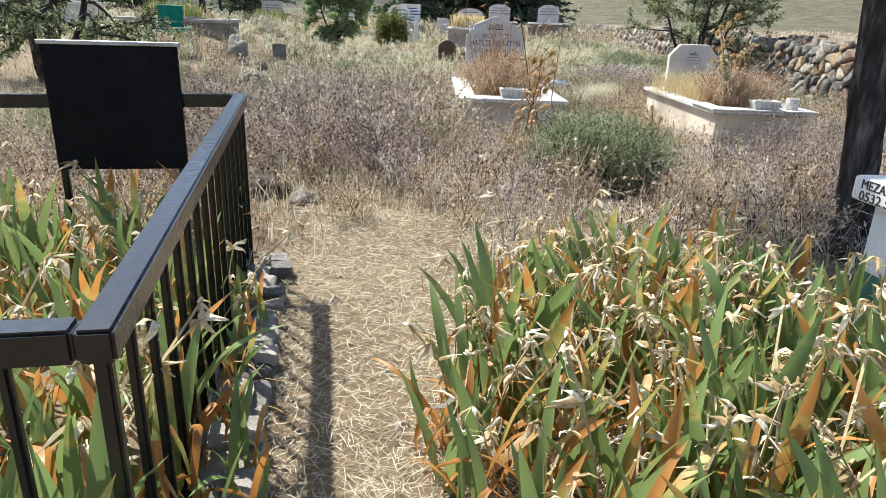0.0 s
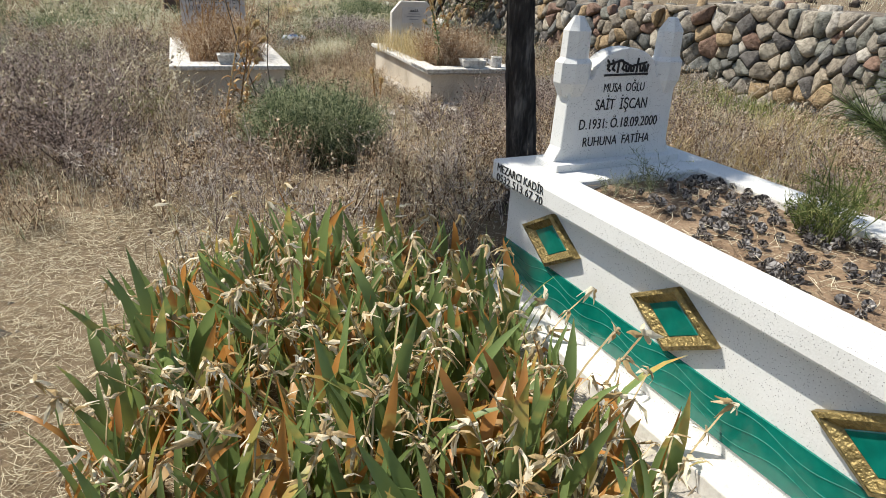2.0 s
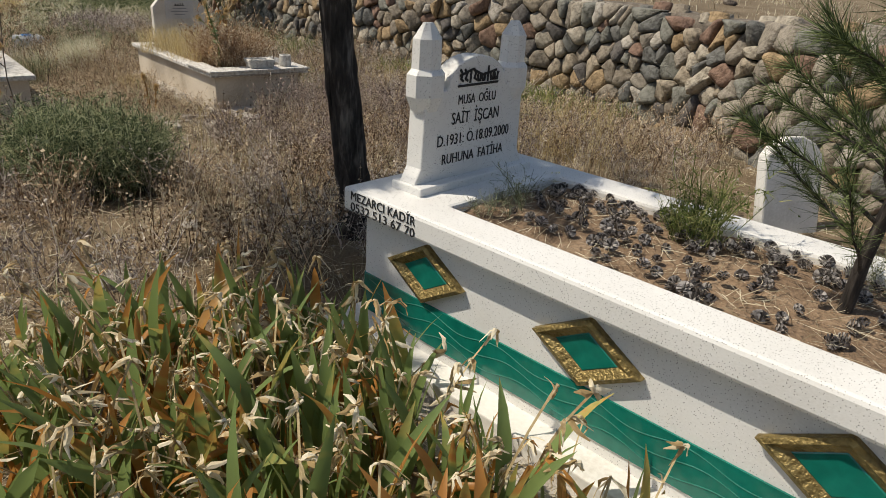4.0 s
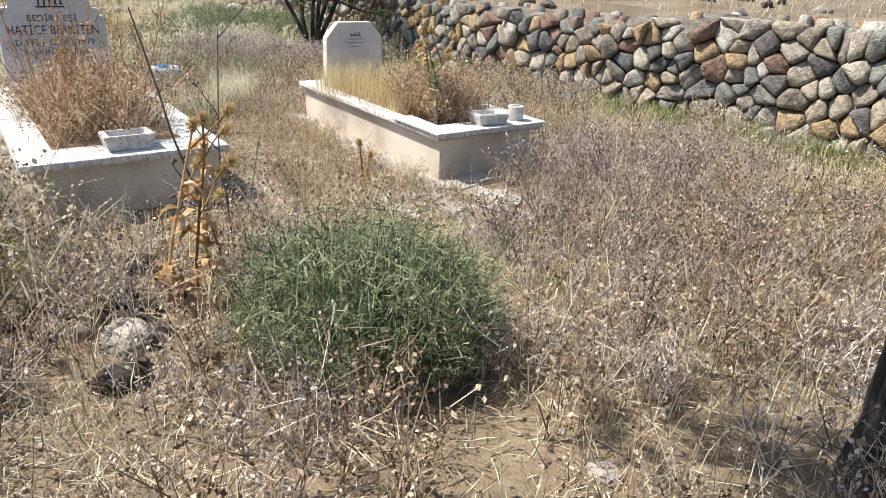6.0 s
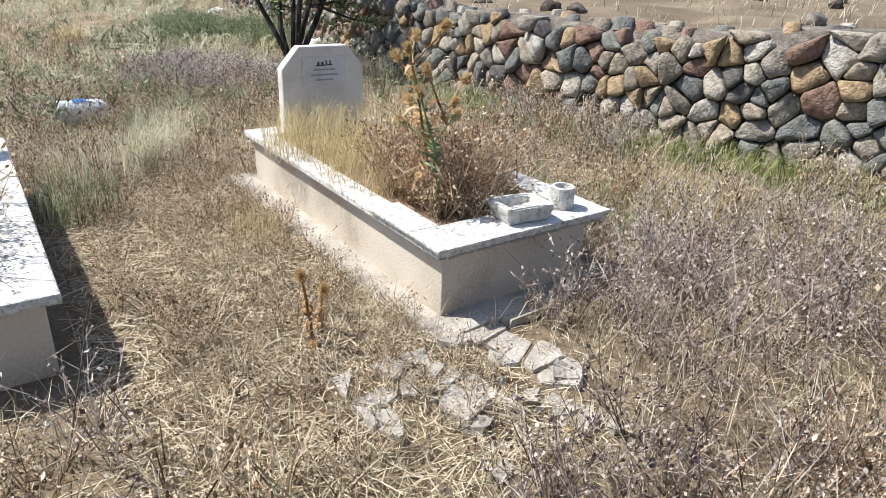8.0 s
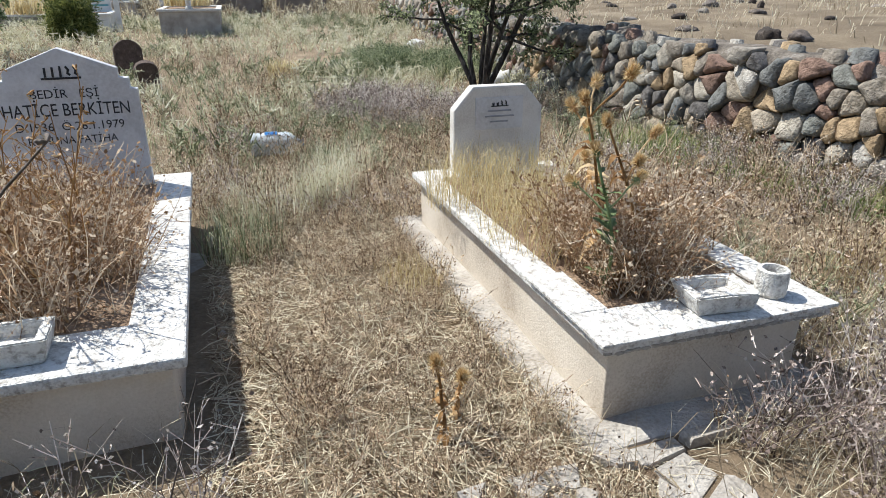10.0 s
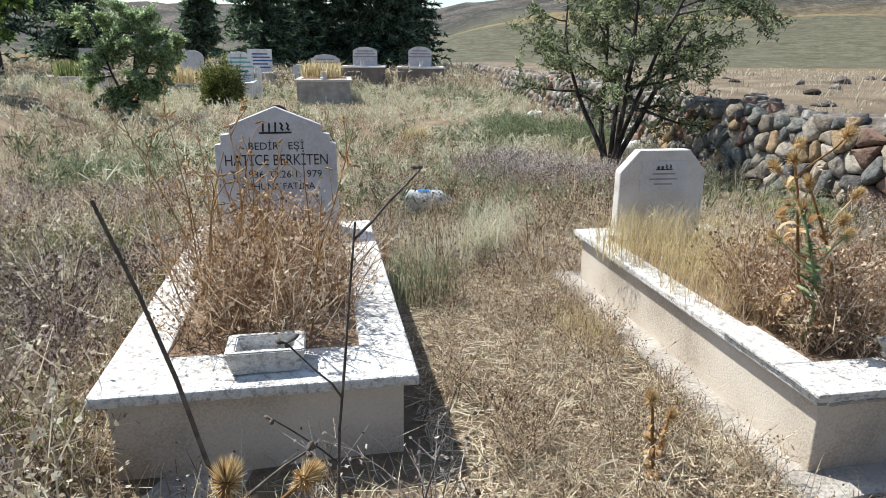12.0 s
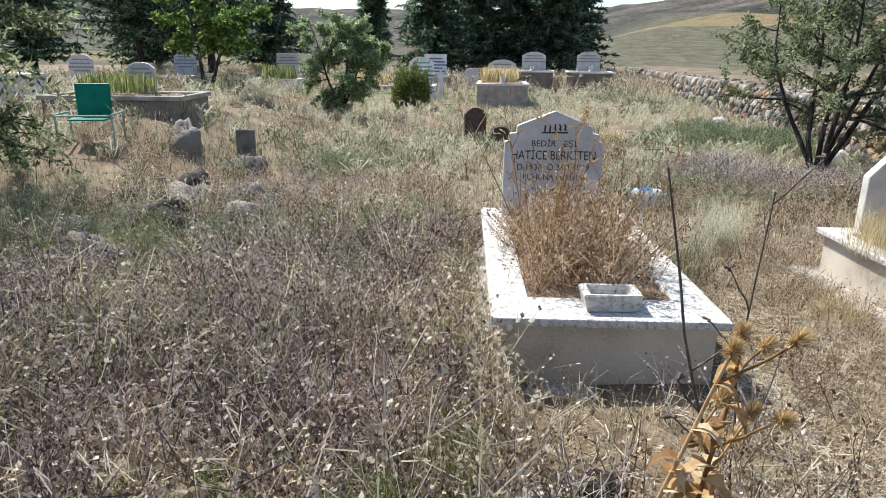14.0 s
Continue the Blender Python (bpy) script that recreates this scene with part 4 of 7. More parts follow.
# ---- tomb with the clipped headstone ----
def clipped_tomb():
    m = pose(3.07, 6.70, 0.0, 0, 0, -0.8)
    w, d, h = 1.04, 2.44, 0.395
    t = thing("tomb", m, "cream plastered tomb with chipped marble slab and clipped headstone", "tomb")
    part("body", rough(box(0.05, w - 0.09, 0.05, d - 0.05, -0.06, h - 0.04, 0.006), 0.004, 3, 3), M_PLASTER, t, "cream cement render with hairline cracks")
    slab = part("slab", frame_slab(w, d, 0.15, h - 0.042, h, 0.2), M_MARBLE, t, "weathered white marble rim with a broken edge")
    rim = bmesh.new()
    for x0, x1, y0, y1 in ((-0.018, w + 0.012, -0.018, 0.235), (-0.018, 0.155, 0.235, 0.61), (w - 0.155, w + 0.012, 0.235, 0.86)):
        box(x0, x1, y0, y1, h + 0.001, h + 0.018, 0.004, rim)
    part("front_slab", rough(rim, 0.004, 7, 2), M_MARBLE, t, "second marble layer with a broken end")
    rough_edge = bmesh.new()
    for i in range(26):
        x = 0.02 + 1.0 * i / 26
        bmesh.ops.create_icosphere(rough_edge, subdivisions=1, radius=0.012, matrix=Matrix.LocRotScale((x, 0.004, h - 0.03 + 0.012 * noise.noise(Vector((i, 0, 0)))), None, (2.2, 1, 0.9)))
    part("broken_edge", rough(rough_edge, 0.006, 40), M_CONCRETE, t, "rough broken mortar edge")
    soil_bed(0.14, w - 0.14, 0.2, d - 0.19, h - 0.02, t)
    c, y0 = 0.565, 2.30
    o = [(-0.315, h - 0.01), (0.315, h - 0.01), (0.315, 0.815), (0.185, 0.962), (-0.185, 0.962), (-0.315, 0.815)]
    head = part("headstone", extrude_outline([(c + x, z) for x, z in o], y0, y0 + 0.09, 0.012), M_PLASTER_PALE, t, "pale cast headstone with clipped corners")
    plate = part("plate", box(c - 0.17, c + 0.17, y0 - 0.006, y0 + 0.002, 0.68, 0.89, 0.002), M_MARBLE_GREY, head, "small grey marble plate")
    rnd = random.Random(5)
    base = lambda z, x=0: Matrix.Translation((c + x, y0 - 0.0065, z)) @ UPRIGHT
    strokes("script", script_lines(0.12, 0.04, 4, rnd), base(0.83), plate, M_INK, 0.007)
    strokes("faded_lines", [[(-0.08, 0), (0.08, 0)], [(-0.1, -0.035), (0.1, -0.035)], [(-0.06, -0.07), (0.06, -0.07)]], base(0.80), plate, M_INK_FADED, 0.01)
    plinth(m, w - 0.05, d, 0.12, 0.05, "cracked pale concrete footing under a tomb")
    stone_dish(m @ pose(0.56, 0.13, h + 0.019, 0, 0, -8), 0.27, 0.2, 0.085, "chipped rough white marble water trough on the slab", 0.012)
    # cup
    bm = bmesh.new()
    prof = [(0.058, 0), (0.062, 0.012), (0.062, 0.108), (0.058, 0.112), (0.045, 0.112), (0.043, 0.03), (0, 0.028)]
    n = 24
    rows = [[bm.verts.new((r * math.cos(2 * math.pi * k / n), r * math.sin(2 * math.pi * k / n), z)) for k in range(n)] for r, z in prof[:-1]]
    for a, b in zip(rows, rows[1:]):
        for k in range(n):
            bm.faces.new((a[k], a[(k + 1) % n], b[(k + 1) % n], b[k]))
    bm.faces.new(rows[-1])
    bm.faces.new(rows[0][::-1])
    bmesh.ops.recalc_face_normals(bm, faces=bm.faces)
    ob = part("marble_vase", bm, M_MARBLE, None, "short hollow white marble vase on the slab corner")
    ob.matrix_world = m @ pose(0.85, 0.14, h + 0.019)
    tagged(ob, "", "vase")
    return t


# ---- terrazzo tomb ----
def terrazzo_tomb():
    m = pose(1.835, 2.475, 0.0, 0, 0, 5)
    t = thing("tomb", m, "white speckled terrazzo tomb with green band and gold diamonds", "tomb")
    w, d, top = 1.0, 2.25, 0.68
    part("body", box(0.065, w - 0.065, -d + 0.065, -0.065, 0.02, 0.59, 0.004), M_TERRAZZO, t)
    slab = frame_slab(w, d, 0.175, 0.585, top, 0.42, 0.014)
    slab.transform(Matrix.Translation((0, -d, 0)))
    part("slab", slab, M_TERRAZZO, t)
    soil_bed(0.16, w - 0.16, -d + 0.24, -0.40, 0.645, t)
    part("green_band", box(0.058, 0.068, -d + 0.066, -0.066, 0.15, 0.315), M_GREEN, t, "polished green glass band with etched waves")
    part("green_band", box(0.066, w - 0.066, -0.068, -0.058, 0.15, 0.315), M_GREEN, t, "polished green glass band with etched waves")
    for k in range(3):
        bm = bmesh.new()
        rows = []
        for i in range(91):
            y, z = -0.1 - i * 0.0235, 0.19 + k * 0.045 + 0.016 * math.sin(i * 0.42 + k)
            rows.append([bm.verts.new((x, y, z + dz)) for x, dz in ((0.0585, -0.002), (0.0562, -0.0012), (0.0562, 0.0012), (0.0585, 0.002))])
        for p, q in zip(rows, rows[1:]):
            for j in range(3):
                bm.faces.new((p[j], p[j + 1], q[j + 1], q[j]))
        part("etched_line", bm, M_GREEN_PALE, t)
    for y in (-0.42, -1.12, -1.83):
        fr = thing("plaque", pose(0.064, y, 0.44, 0, 0, 0), "", "")
        for key in ("label", "category"):
            if key in fr:
                del fr[key]
        fr.parent, fr.matrix_basis = t, pose(0.064, y, 0.44)
        a, b = 0.195, 0.118

        def rhomb(k0, k1, x0, x1, material, name, lab=""):
            bm = bmesh.new()
            ring = lambda k, x: [bm.verts.new((x, sy * a * k, sz * b * k)) for sy, sz in ((1, 0), (0, 1), (-1, 0), (0, -1))]
            o0, o1 = ring(k0, 0.0), ring(k0, x0)
            i1 = ring(k1, x1)
            for p, q in ((o0, o1), (o1, i1)):
                for j in range(4):
                    bm.faces.new((p[j], p[(j + 1) % 4], q[(j + 1) % 4], q[j]))
            if not lab.startswith("embossed"):
                bm.faces.new(i1)
            bmesh.ops.recalc_face_normals(bm, faces=bm.faces)
            return part(name, bm, material, fr, lab)

        rhomb(1.0, 0.86, -0.024, -0.030, M_GOLD, "rim", "embossed gold outer rim")
        rhomb(0.86, 0.56, -0.028, -0.008, M_GOLD, "frame", "embossed gold inner frame")
        rhomb(0.575, 0.54, -0.009, -0.011, M_GREEN, "jewel", "green glass centre")
    # stepped footing at the side
    part("step", rough(box(-0.06, w + 0.06, -d - 0.06, 0.06, -0.06, 0.10, 0.006), 0.004, 5, 2), M_MARBLE_CLEAN, t, "pale marble lower step")
    part("kerb", rough(box(-0.28, -0.06, -d, -0.55, -0.06, 0.045, 0.008), 0.012, 6, 4), M_CONCRETE, t, "broken pale concrete kerb")
    # headstone
    c, y0, th = 0.485, -0.235, 0.085
    arch = []
    for k in range(13):
        a = math.pi * k / 12
        arch.append((0.165 * math.cos(a), 1.075 + 0.105 * math.sin(a)))
    o = [(-0.325, top - 0.005), (0.325, top - 0.005), (0.325, 0.715), (0.295, 0.77), (0.285, 1.06), (0.175, 1.06)] + arch + [(-0.175, 1.06), (-0.285, 1.06), (-0.295, 0.77), (-0.325, 0.715)]
    head = part("headstone", extrude_outline([(c + x, z) for x, z in o], y0, y0 + th, 0.006), M_TERRAZZO, t)
    part("foot_ledge", box(c - 0.34, c + 0.34, y0 - 0.05, y0 + th + 0.03, top - 0.004, 0.712, 0.006), M_TERRAZZO, t)
    for sx in (-1, 1):
        bm = bmesh.new()
        prof = [(0.055, 0.985), (0.08, 1.04), (0.08, 1.12), (0.062, 1.14), (0.06, 1.245), (0.022, 1.30)]
        rows = []
        for r, z in prof:
            rows.append([bm.verts.new((c + sx * 0.25 + r * math.cos(math.pi / 8 + k * math.pi / 4), y0 + th / 2 + r * 0.85 * math.sin(math.pi / 8 + k * math.pi / 4), z)) for k in range(8)])
        for p, q in zip(rows, rows[1:]):
            for k in range(8):
                bm.faces.new((p[k], p[(k + 1) % 8], q[(k + 1) % 8], q[k]))
        bm.faces.new(rows[-1])
        bm.faces.new(rows[0][::-1])
        part("pinnacle", bm, M_TERRAZZO, t)
    base = lambda z, x=0: Matrix.Translation((c + x, y0 - 0.001, z)) @ UPRIGHT
    rnd = random.Random(2)
    strokes("script", script_lines(0.23, 0.075, 9, rnd) + [[(-0.11, 0.04), (-0.04, 0.06), (0.02, 0.035), (0.1, 0.05)]], base(1.07), head, M_INK, 0.009)
    for text, size, z, wd in (("MUSA  OĞLU", 0.052, 1.0, 0.22), ("SAİT  İŞCAN", 0.066, 0.925, 0.28), ("D.1931: Ö.18.09.2000", 0.062, 0.845, 0.43), ("RUHUNA  FATİHA", 0.058, 0.77, 0.37)):
        lettering(text, size, base(z), head, M_INK, width=wd)
    edge = pose(-0.001, -0.23, 0.638, 90, 0, -90)
    lettering("MEZARCI KADİR", 0.05, edge, t, M_INK, width=0.36)
    lettering("0532 513 67 70", 0.05, pose(-0.001, -0.23, 0.594, 90, 0, -90), t, M_INK, width=0.36)
    return m


def bed_litter(m):
    """Dry straw and needles lying in the grave bed."""
    n = 900
    P = np.stack([RNG.uniform(0.18, 0.82, n), RNG.uniform(-2.0, -0.42, n), np.full(n, 0.652)], 1)
    ob = litter("bed_straw", P, RNG.uniform(0.03, 0.13, n), RNG.uniform(0.0012, 0.0025, n), M_STRAW, "dry straw and needles on the grave soil")
    ob.matrix_world = m
    for i, (x, y, h) in enumerate(((0.70, -1.12, 0.27), (0.3, -0.52, 0.12), (0.5, -0.5, 0.16), (0.78, -1.7, 0.18))):
        w = m @ Vector((x, y, 0.64))
        shrub("bed_herb", w.x, w.y, 0.09, h, 9 if i else 18, LEAFY, M_SAGE if i else M_HERB, "small dusty green herb in the grave bed", "herb", z=w.z)


def rosette_mesh(rnd):
    """A dead grey succulent rosette, modelled in the shape of a dry open pine cone."""
    bm = bmesh.new()
    for i in range(46):
        k = i / 46
        a, z = i * 2.4, 0.012 + 0.045 * k
        r = 0.026 * math.sin(math.pi * (0.15 + 0.8 * k)) + 0.004
        tip = Vector((math.cos(a) * (r + 0.008), math.sin(a) * (r + 0.008), z + 0.008))
        root = Vector((math.cos(a) * 0.006, math.sin(a) * 0.006, z - 0.004))
        s = Vector((-math.sin(a), math.cos(a), 0)) * 0.009
        up = Vector((0, 0, 0.003))
        q = [bm.verts.new(p) for p in (root, tip - s, tip + up, tip + s)]
        bm.faces.new(q)
    me = bpy.data.meshes.new("pine_cone")
    bm.to_mesh(me)
    bm.free()
    me.materials.append(M_ROSETTE)
    return me


def dead_rosettes(m):
    rnd = random.Random(8)
    me = rosette_mesh(rnd)
    first = None
    # dead sempervivum-like rosettes, all drawn with the one cone-shaped mesh
    for i in range(190):
        x, y = rnd.uniform(0.2, 0.8), -0.48 - 1.5 * rnd.random()
        if rnd.random() < 0.35:
            x = rnd.uniform(0.62, 0.82)
        k = rnd.uniform(0.45, 0.72)
        ob = new("pine_cone", me)
        ob.matrix_world = m @ pose(x, y, 0.655, rnd.uniform(-70, 70), rnd.uniform(-70, 70), rnd.uniform(0, 360)) @ Matrix.Scale(k, 4)
        tagged(ob, "dry grey-brown dead succulent rosette on the grave soil", "pine cone", "pine cones on the grave")


# ---- black fence ----
def grave_fence():
    m = pose(-0.65, 2.985, 0.0, 0, 0, 9.5)
    f = thing("grave_fence", m, "black painted steel fence round an iris bed", "fence")
    L, W, b = 2.13, 1.5, 0.028
    lift = Matrix()

    def rail(name, a, c, r0, lab=""):
        bm = bmesh.new()
        d = Vector(c) - Vector(a)
        bmesh.ops.create_cube(bm, size=1, matrix=Matrix.Translation((Vector(a) + Vector(c)) / 2) @ d.to_track_quat("Y", "Z").to_matrix().to_4x4() @ Matrix.Diagonal((2 * r0, d.length, 2 * r0, 1)))
        bmesh.ops.bevel(bm, geom=bm.edges[:], offset=0.006, segments=2, affect="EDGES")
        return part(name, bm, M_BLACK, f, lab)

    zf, zn = 0.825, 0.735
    rail("top_rail", (0, 0.03, zf), (0, -L - 0.03, zn), b)
    rail("top_rail", (-0.03, 0, zf - 0.001), (-W, 0, zf - 0.02), b * 0.98)
    rail("top_rail", (-0.03, -L, zn), (-W, -L, zn), b)
    rail("top_rail", (-W, 0.03, zf - 0.02), (-W, -L - 0.03, zn), b)
    rail("bottom_rail", (0, 0, 0.13), (0, -L, 0.13), 0.012)
    for x, y, z in ((0, 0, zf), (0, -L, zn), (-W, 0, zf), (-W, -L, zn)):
        rail("post", (x, y, -0.05), (x, y, z), 0.013)
    for i in range(1, 15):
        y = -L * i / 15
        z = zf + (zn - zf) * i / 15
        rail("bar", (0, y, 0.1), (0, y, z), 0.0095)
    for i in range(1, 11):
        x = -W * i / 11
        if x > -0.22 or x < -0.8:
            rail("bar", (x, -L, 0.1), (x, -L, zn), 0.0095)
    board = part("name_board", box(-0.76, -0.235, -0.055, -0.03, 0.53, 1.045, 0.004), M_BLACK_MATTE, f, "black sheet steel board")
    part("board_edge", box(-0.77, -0.225, -0.062, -0.02, 1.045, 1.062, 0.003), M_STEEL, f, "bare grey steel top edge")
    for x in (-0.74, -0.26):
        rail("board_leg", (x, -0.042, 0.0), (x, -0.042, 0.54), 0.014)
    # border stones of the bed
    rnd = random.Random(3)
    bed = thing("stone_border", m, "low border of flat grey stones along the iris bed", "border", kind="structure")
    y = 0.12
    while y > -3.2:
        ln = rnd.uniform(0.13, 0.32)
        bm = rough(box(0.03 + rnd.uniform(-0.02, 0.02), 0.15 + rnd.uniform(-0.03, 0.02), y - ln, y, -0.06, 0.06 + rnd.uniform(-0.03, 0.012), 0.012), 0.03, 14, 2)
        part("stone", bm, M_SLATE, bed)
        y -= ln + 0.012
    for _ in range(26):
        x, yy = rnd.uniform(-0.02, 0.14), rnd.uniform(-2.6, 0.1)
        bm = rough(box(x - rnd.uniform(0.03, 0.07), x + rnd.uniform(0.03, 0.07), yy - rnd.uniform(0.03, 0.06), yy + rnd.uniform(0.03, 0.06), 0.05, 0.078 + 0.012 * rnd.random(), 0.006), 0.02, 16, 1)
        part("flake", bm, M_SLATE, bed)


# ---- irises ----
def leaf_material(name, green, deep, tip, edge):
    m = bpy.data.materials.new(name)
    m.use_nodes = True
    n, l = m.node_tree.nodes, m.node_tree.links
    b = n["Principled BSDF"]
    b.inputs["Roughness"].default_value, b.inputs["Specular IOR Level"].default_value = 0.45, 0.4
    co, info, sep = n.new("ShaderNodeTexCoord"), n.new("ShaderNodeObjectInfo"), n.new("ShaderNodeSeparateXYZ")
    l.new(co.outputs["Generated"], sep.inputs[0])
    ns = n.new("ShaderNodeTexNoise")
    ns.inputs["Scale"].default_value = 7
    l.new(co.outputs["Object"], ns.inputs["Vector"])

    def maths(op, a, c):
        x = n.new("ShaderNodeMath")
        x.operation = op
        for s, v in zip(x.inputs, (a, c)):
            l.new(v, s) if not isinstance(v, (int, float)) else setattr(s, "default_value", v)
        return x.outputs[0]

    dry = maths("ADD", maths("ADD", maths("MULTIPLY", sep.outputs[2], 0.55), maths("MULTIPLY", ns.outputs[0], 0.5)), maths("MULTIPLY", maths("POWER", info.outputs["Random"], 3.0), 0.5))
    r = n.new("ShaderNodeValToRGB")
    e = r.color_ramp.elements
    e[0].position, e[0].color = 0.15, (*deep, 1)
    e[1].position, e[1].color = 0.98, (*tip, 1)
    for p, c in ((0.42, green), (0.66, green), (0.75, edge), (0.83, tip)):
        e.new(p).color = (*c, 1)
    sc = maths("MULTIPLY", dry, 0.78)
    l.new(sc, r.inputs[0])
    l.new(r.outputs[0], b.inputs["Base Color"])
    tr = n.new("ShaderNodeBsdfTranslucent")
    l.new(r.outputs[0], tr.inputs[0])
    mx = n.new("ShaderNodeMixShader")
    mx.inputs[0].default_value = 0.4
    l.new(b.outputs[0], mx.inputs[1])
    l.new(tr.outputs[0], mx.inputs[2])
    l.new(mx.outputs[0], n["Material Output"].inputs[0])
    return m


def iris_leaf(bend, twist, material, width=0.04, kink=None):
    """A sword leaf one unit long, folded along its middle."""
    n = 7
    V, T = [], []
    p, a = Vector((0, 0, 0)), 0.0
    for i in range(n + 1):
        t = i / n
        wd = width * (0.75 + 0.5 * t if t < 0.5 else 1.0 - ((t - 0.5) / 0.5) ** 2.2)
        wd = max(wd, 0.0015)
        tw = twist * t
        s = Vector((math.cos(tw), math.sin(tw), 0)) * wd / 2
        f = Vector((-math.sin(tw), math.cos(tw), 0)) * wd * 0.16
        V += [tuple(p - s), tuple(p + f), tuple(p + s)]
        a += bend / n * (0.4 + 1.2 * t)
        if kink and abs(t - kink) < 0.5 / n:
            a += 1.5
        p = p + Vector((0, math.sin(a), math.cos(a))) / n
    for i in range(n):
        k = i * 3
        for j in (0, 1):
            T += [(k + j, k + j + 1, k + j + 4), (k + j, k + j + 4, k + j + 3)]
    return fast("leaf", V, T, material, True)


def withered_bloom(rnd):
    """A papery shrivelled flower of a few crumpled petals."""
    V, T = [], []
    for _ in range(5):
        a, dr = rnd.uniform(0, 6.28), rnd.uniform(-0.6, 0.9)
        d = Vector((math.cos(a), math.sin(a), dr)).normalized()
        s = d.cross(Vector((0, 0, 1))).normalized()
        k = len(V)
        ln = rnd.uniform(0.024, 0.048)
        for i in range(4):
            t = i / 3
            w = 0.0068 * math.sin(math.pi * (0.15 + 0.8 * t)) * rnd.uniform(0.6, 1.3)
            c = d * ln * t + Vector((0, 0, -0.04 * t * t)) + Vector((rnd.uniform(-1, 1), rnd.uniform(-1, 1), rnd.uniform(-1, 1))) * 0.004
            V += [tuple(c - s * w), tuple(c + Vector((0, 0, 0.005 * rnd.random()))), tuple(c + s * w)]
        for i in range(3):
            b = k + i * 3
            for j in (0, 1):
                T += [(b + j, b + j + 1, b + j + 4), (b + j, b + j + 4, b + j + 3)]
    return fast("withered_bloom", V, T, M_PAPER)


def stalk_mesh(rnd):
    """A thin dry flower stalk, bowed, one unit high, with the places of its blooms."""
    V, T = [], []
    lean, yaw = rnd.uniform(0.1, 0.6), rnd.uniform(0, 6.28)
    pts = [Vector((math.cos(yaw) * lean * t * t, math.sin(yaw) * lean * t * t, t * (1 - 0.15 * lean * t))) for t in np.linspace(0, 1, 6)]
    for p in pts:
        for k in range(3):
            V.append((p.x + 0.007 * math.cos(k * 2.09), p.y + 0.007 * math.sin(k * 2.09), p.z))
    for i in range(5):
        for k in range(3):
            a, b = i * 3 + k, i * 3 + (k + 1) % 3
            T += [(a, b, b + 3), (a, b + 3, a + 3)]
    return fast("stalk", V, T, M_DRYSTALK), pts


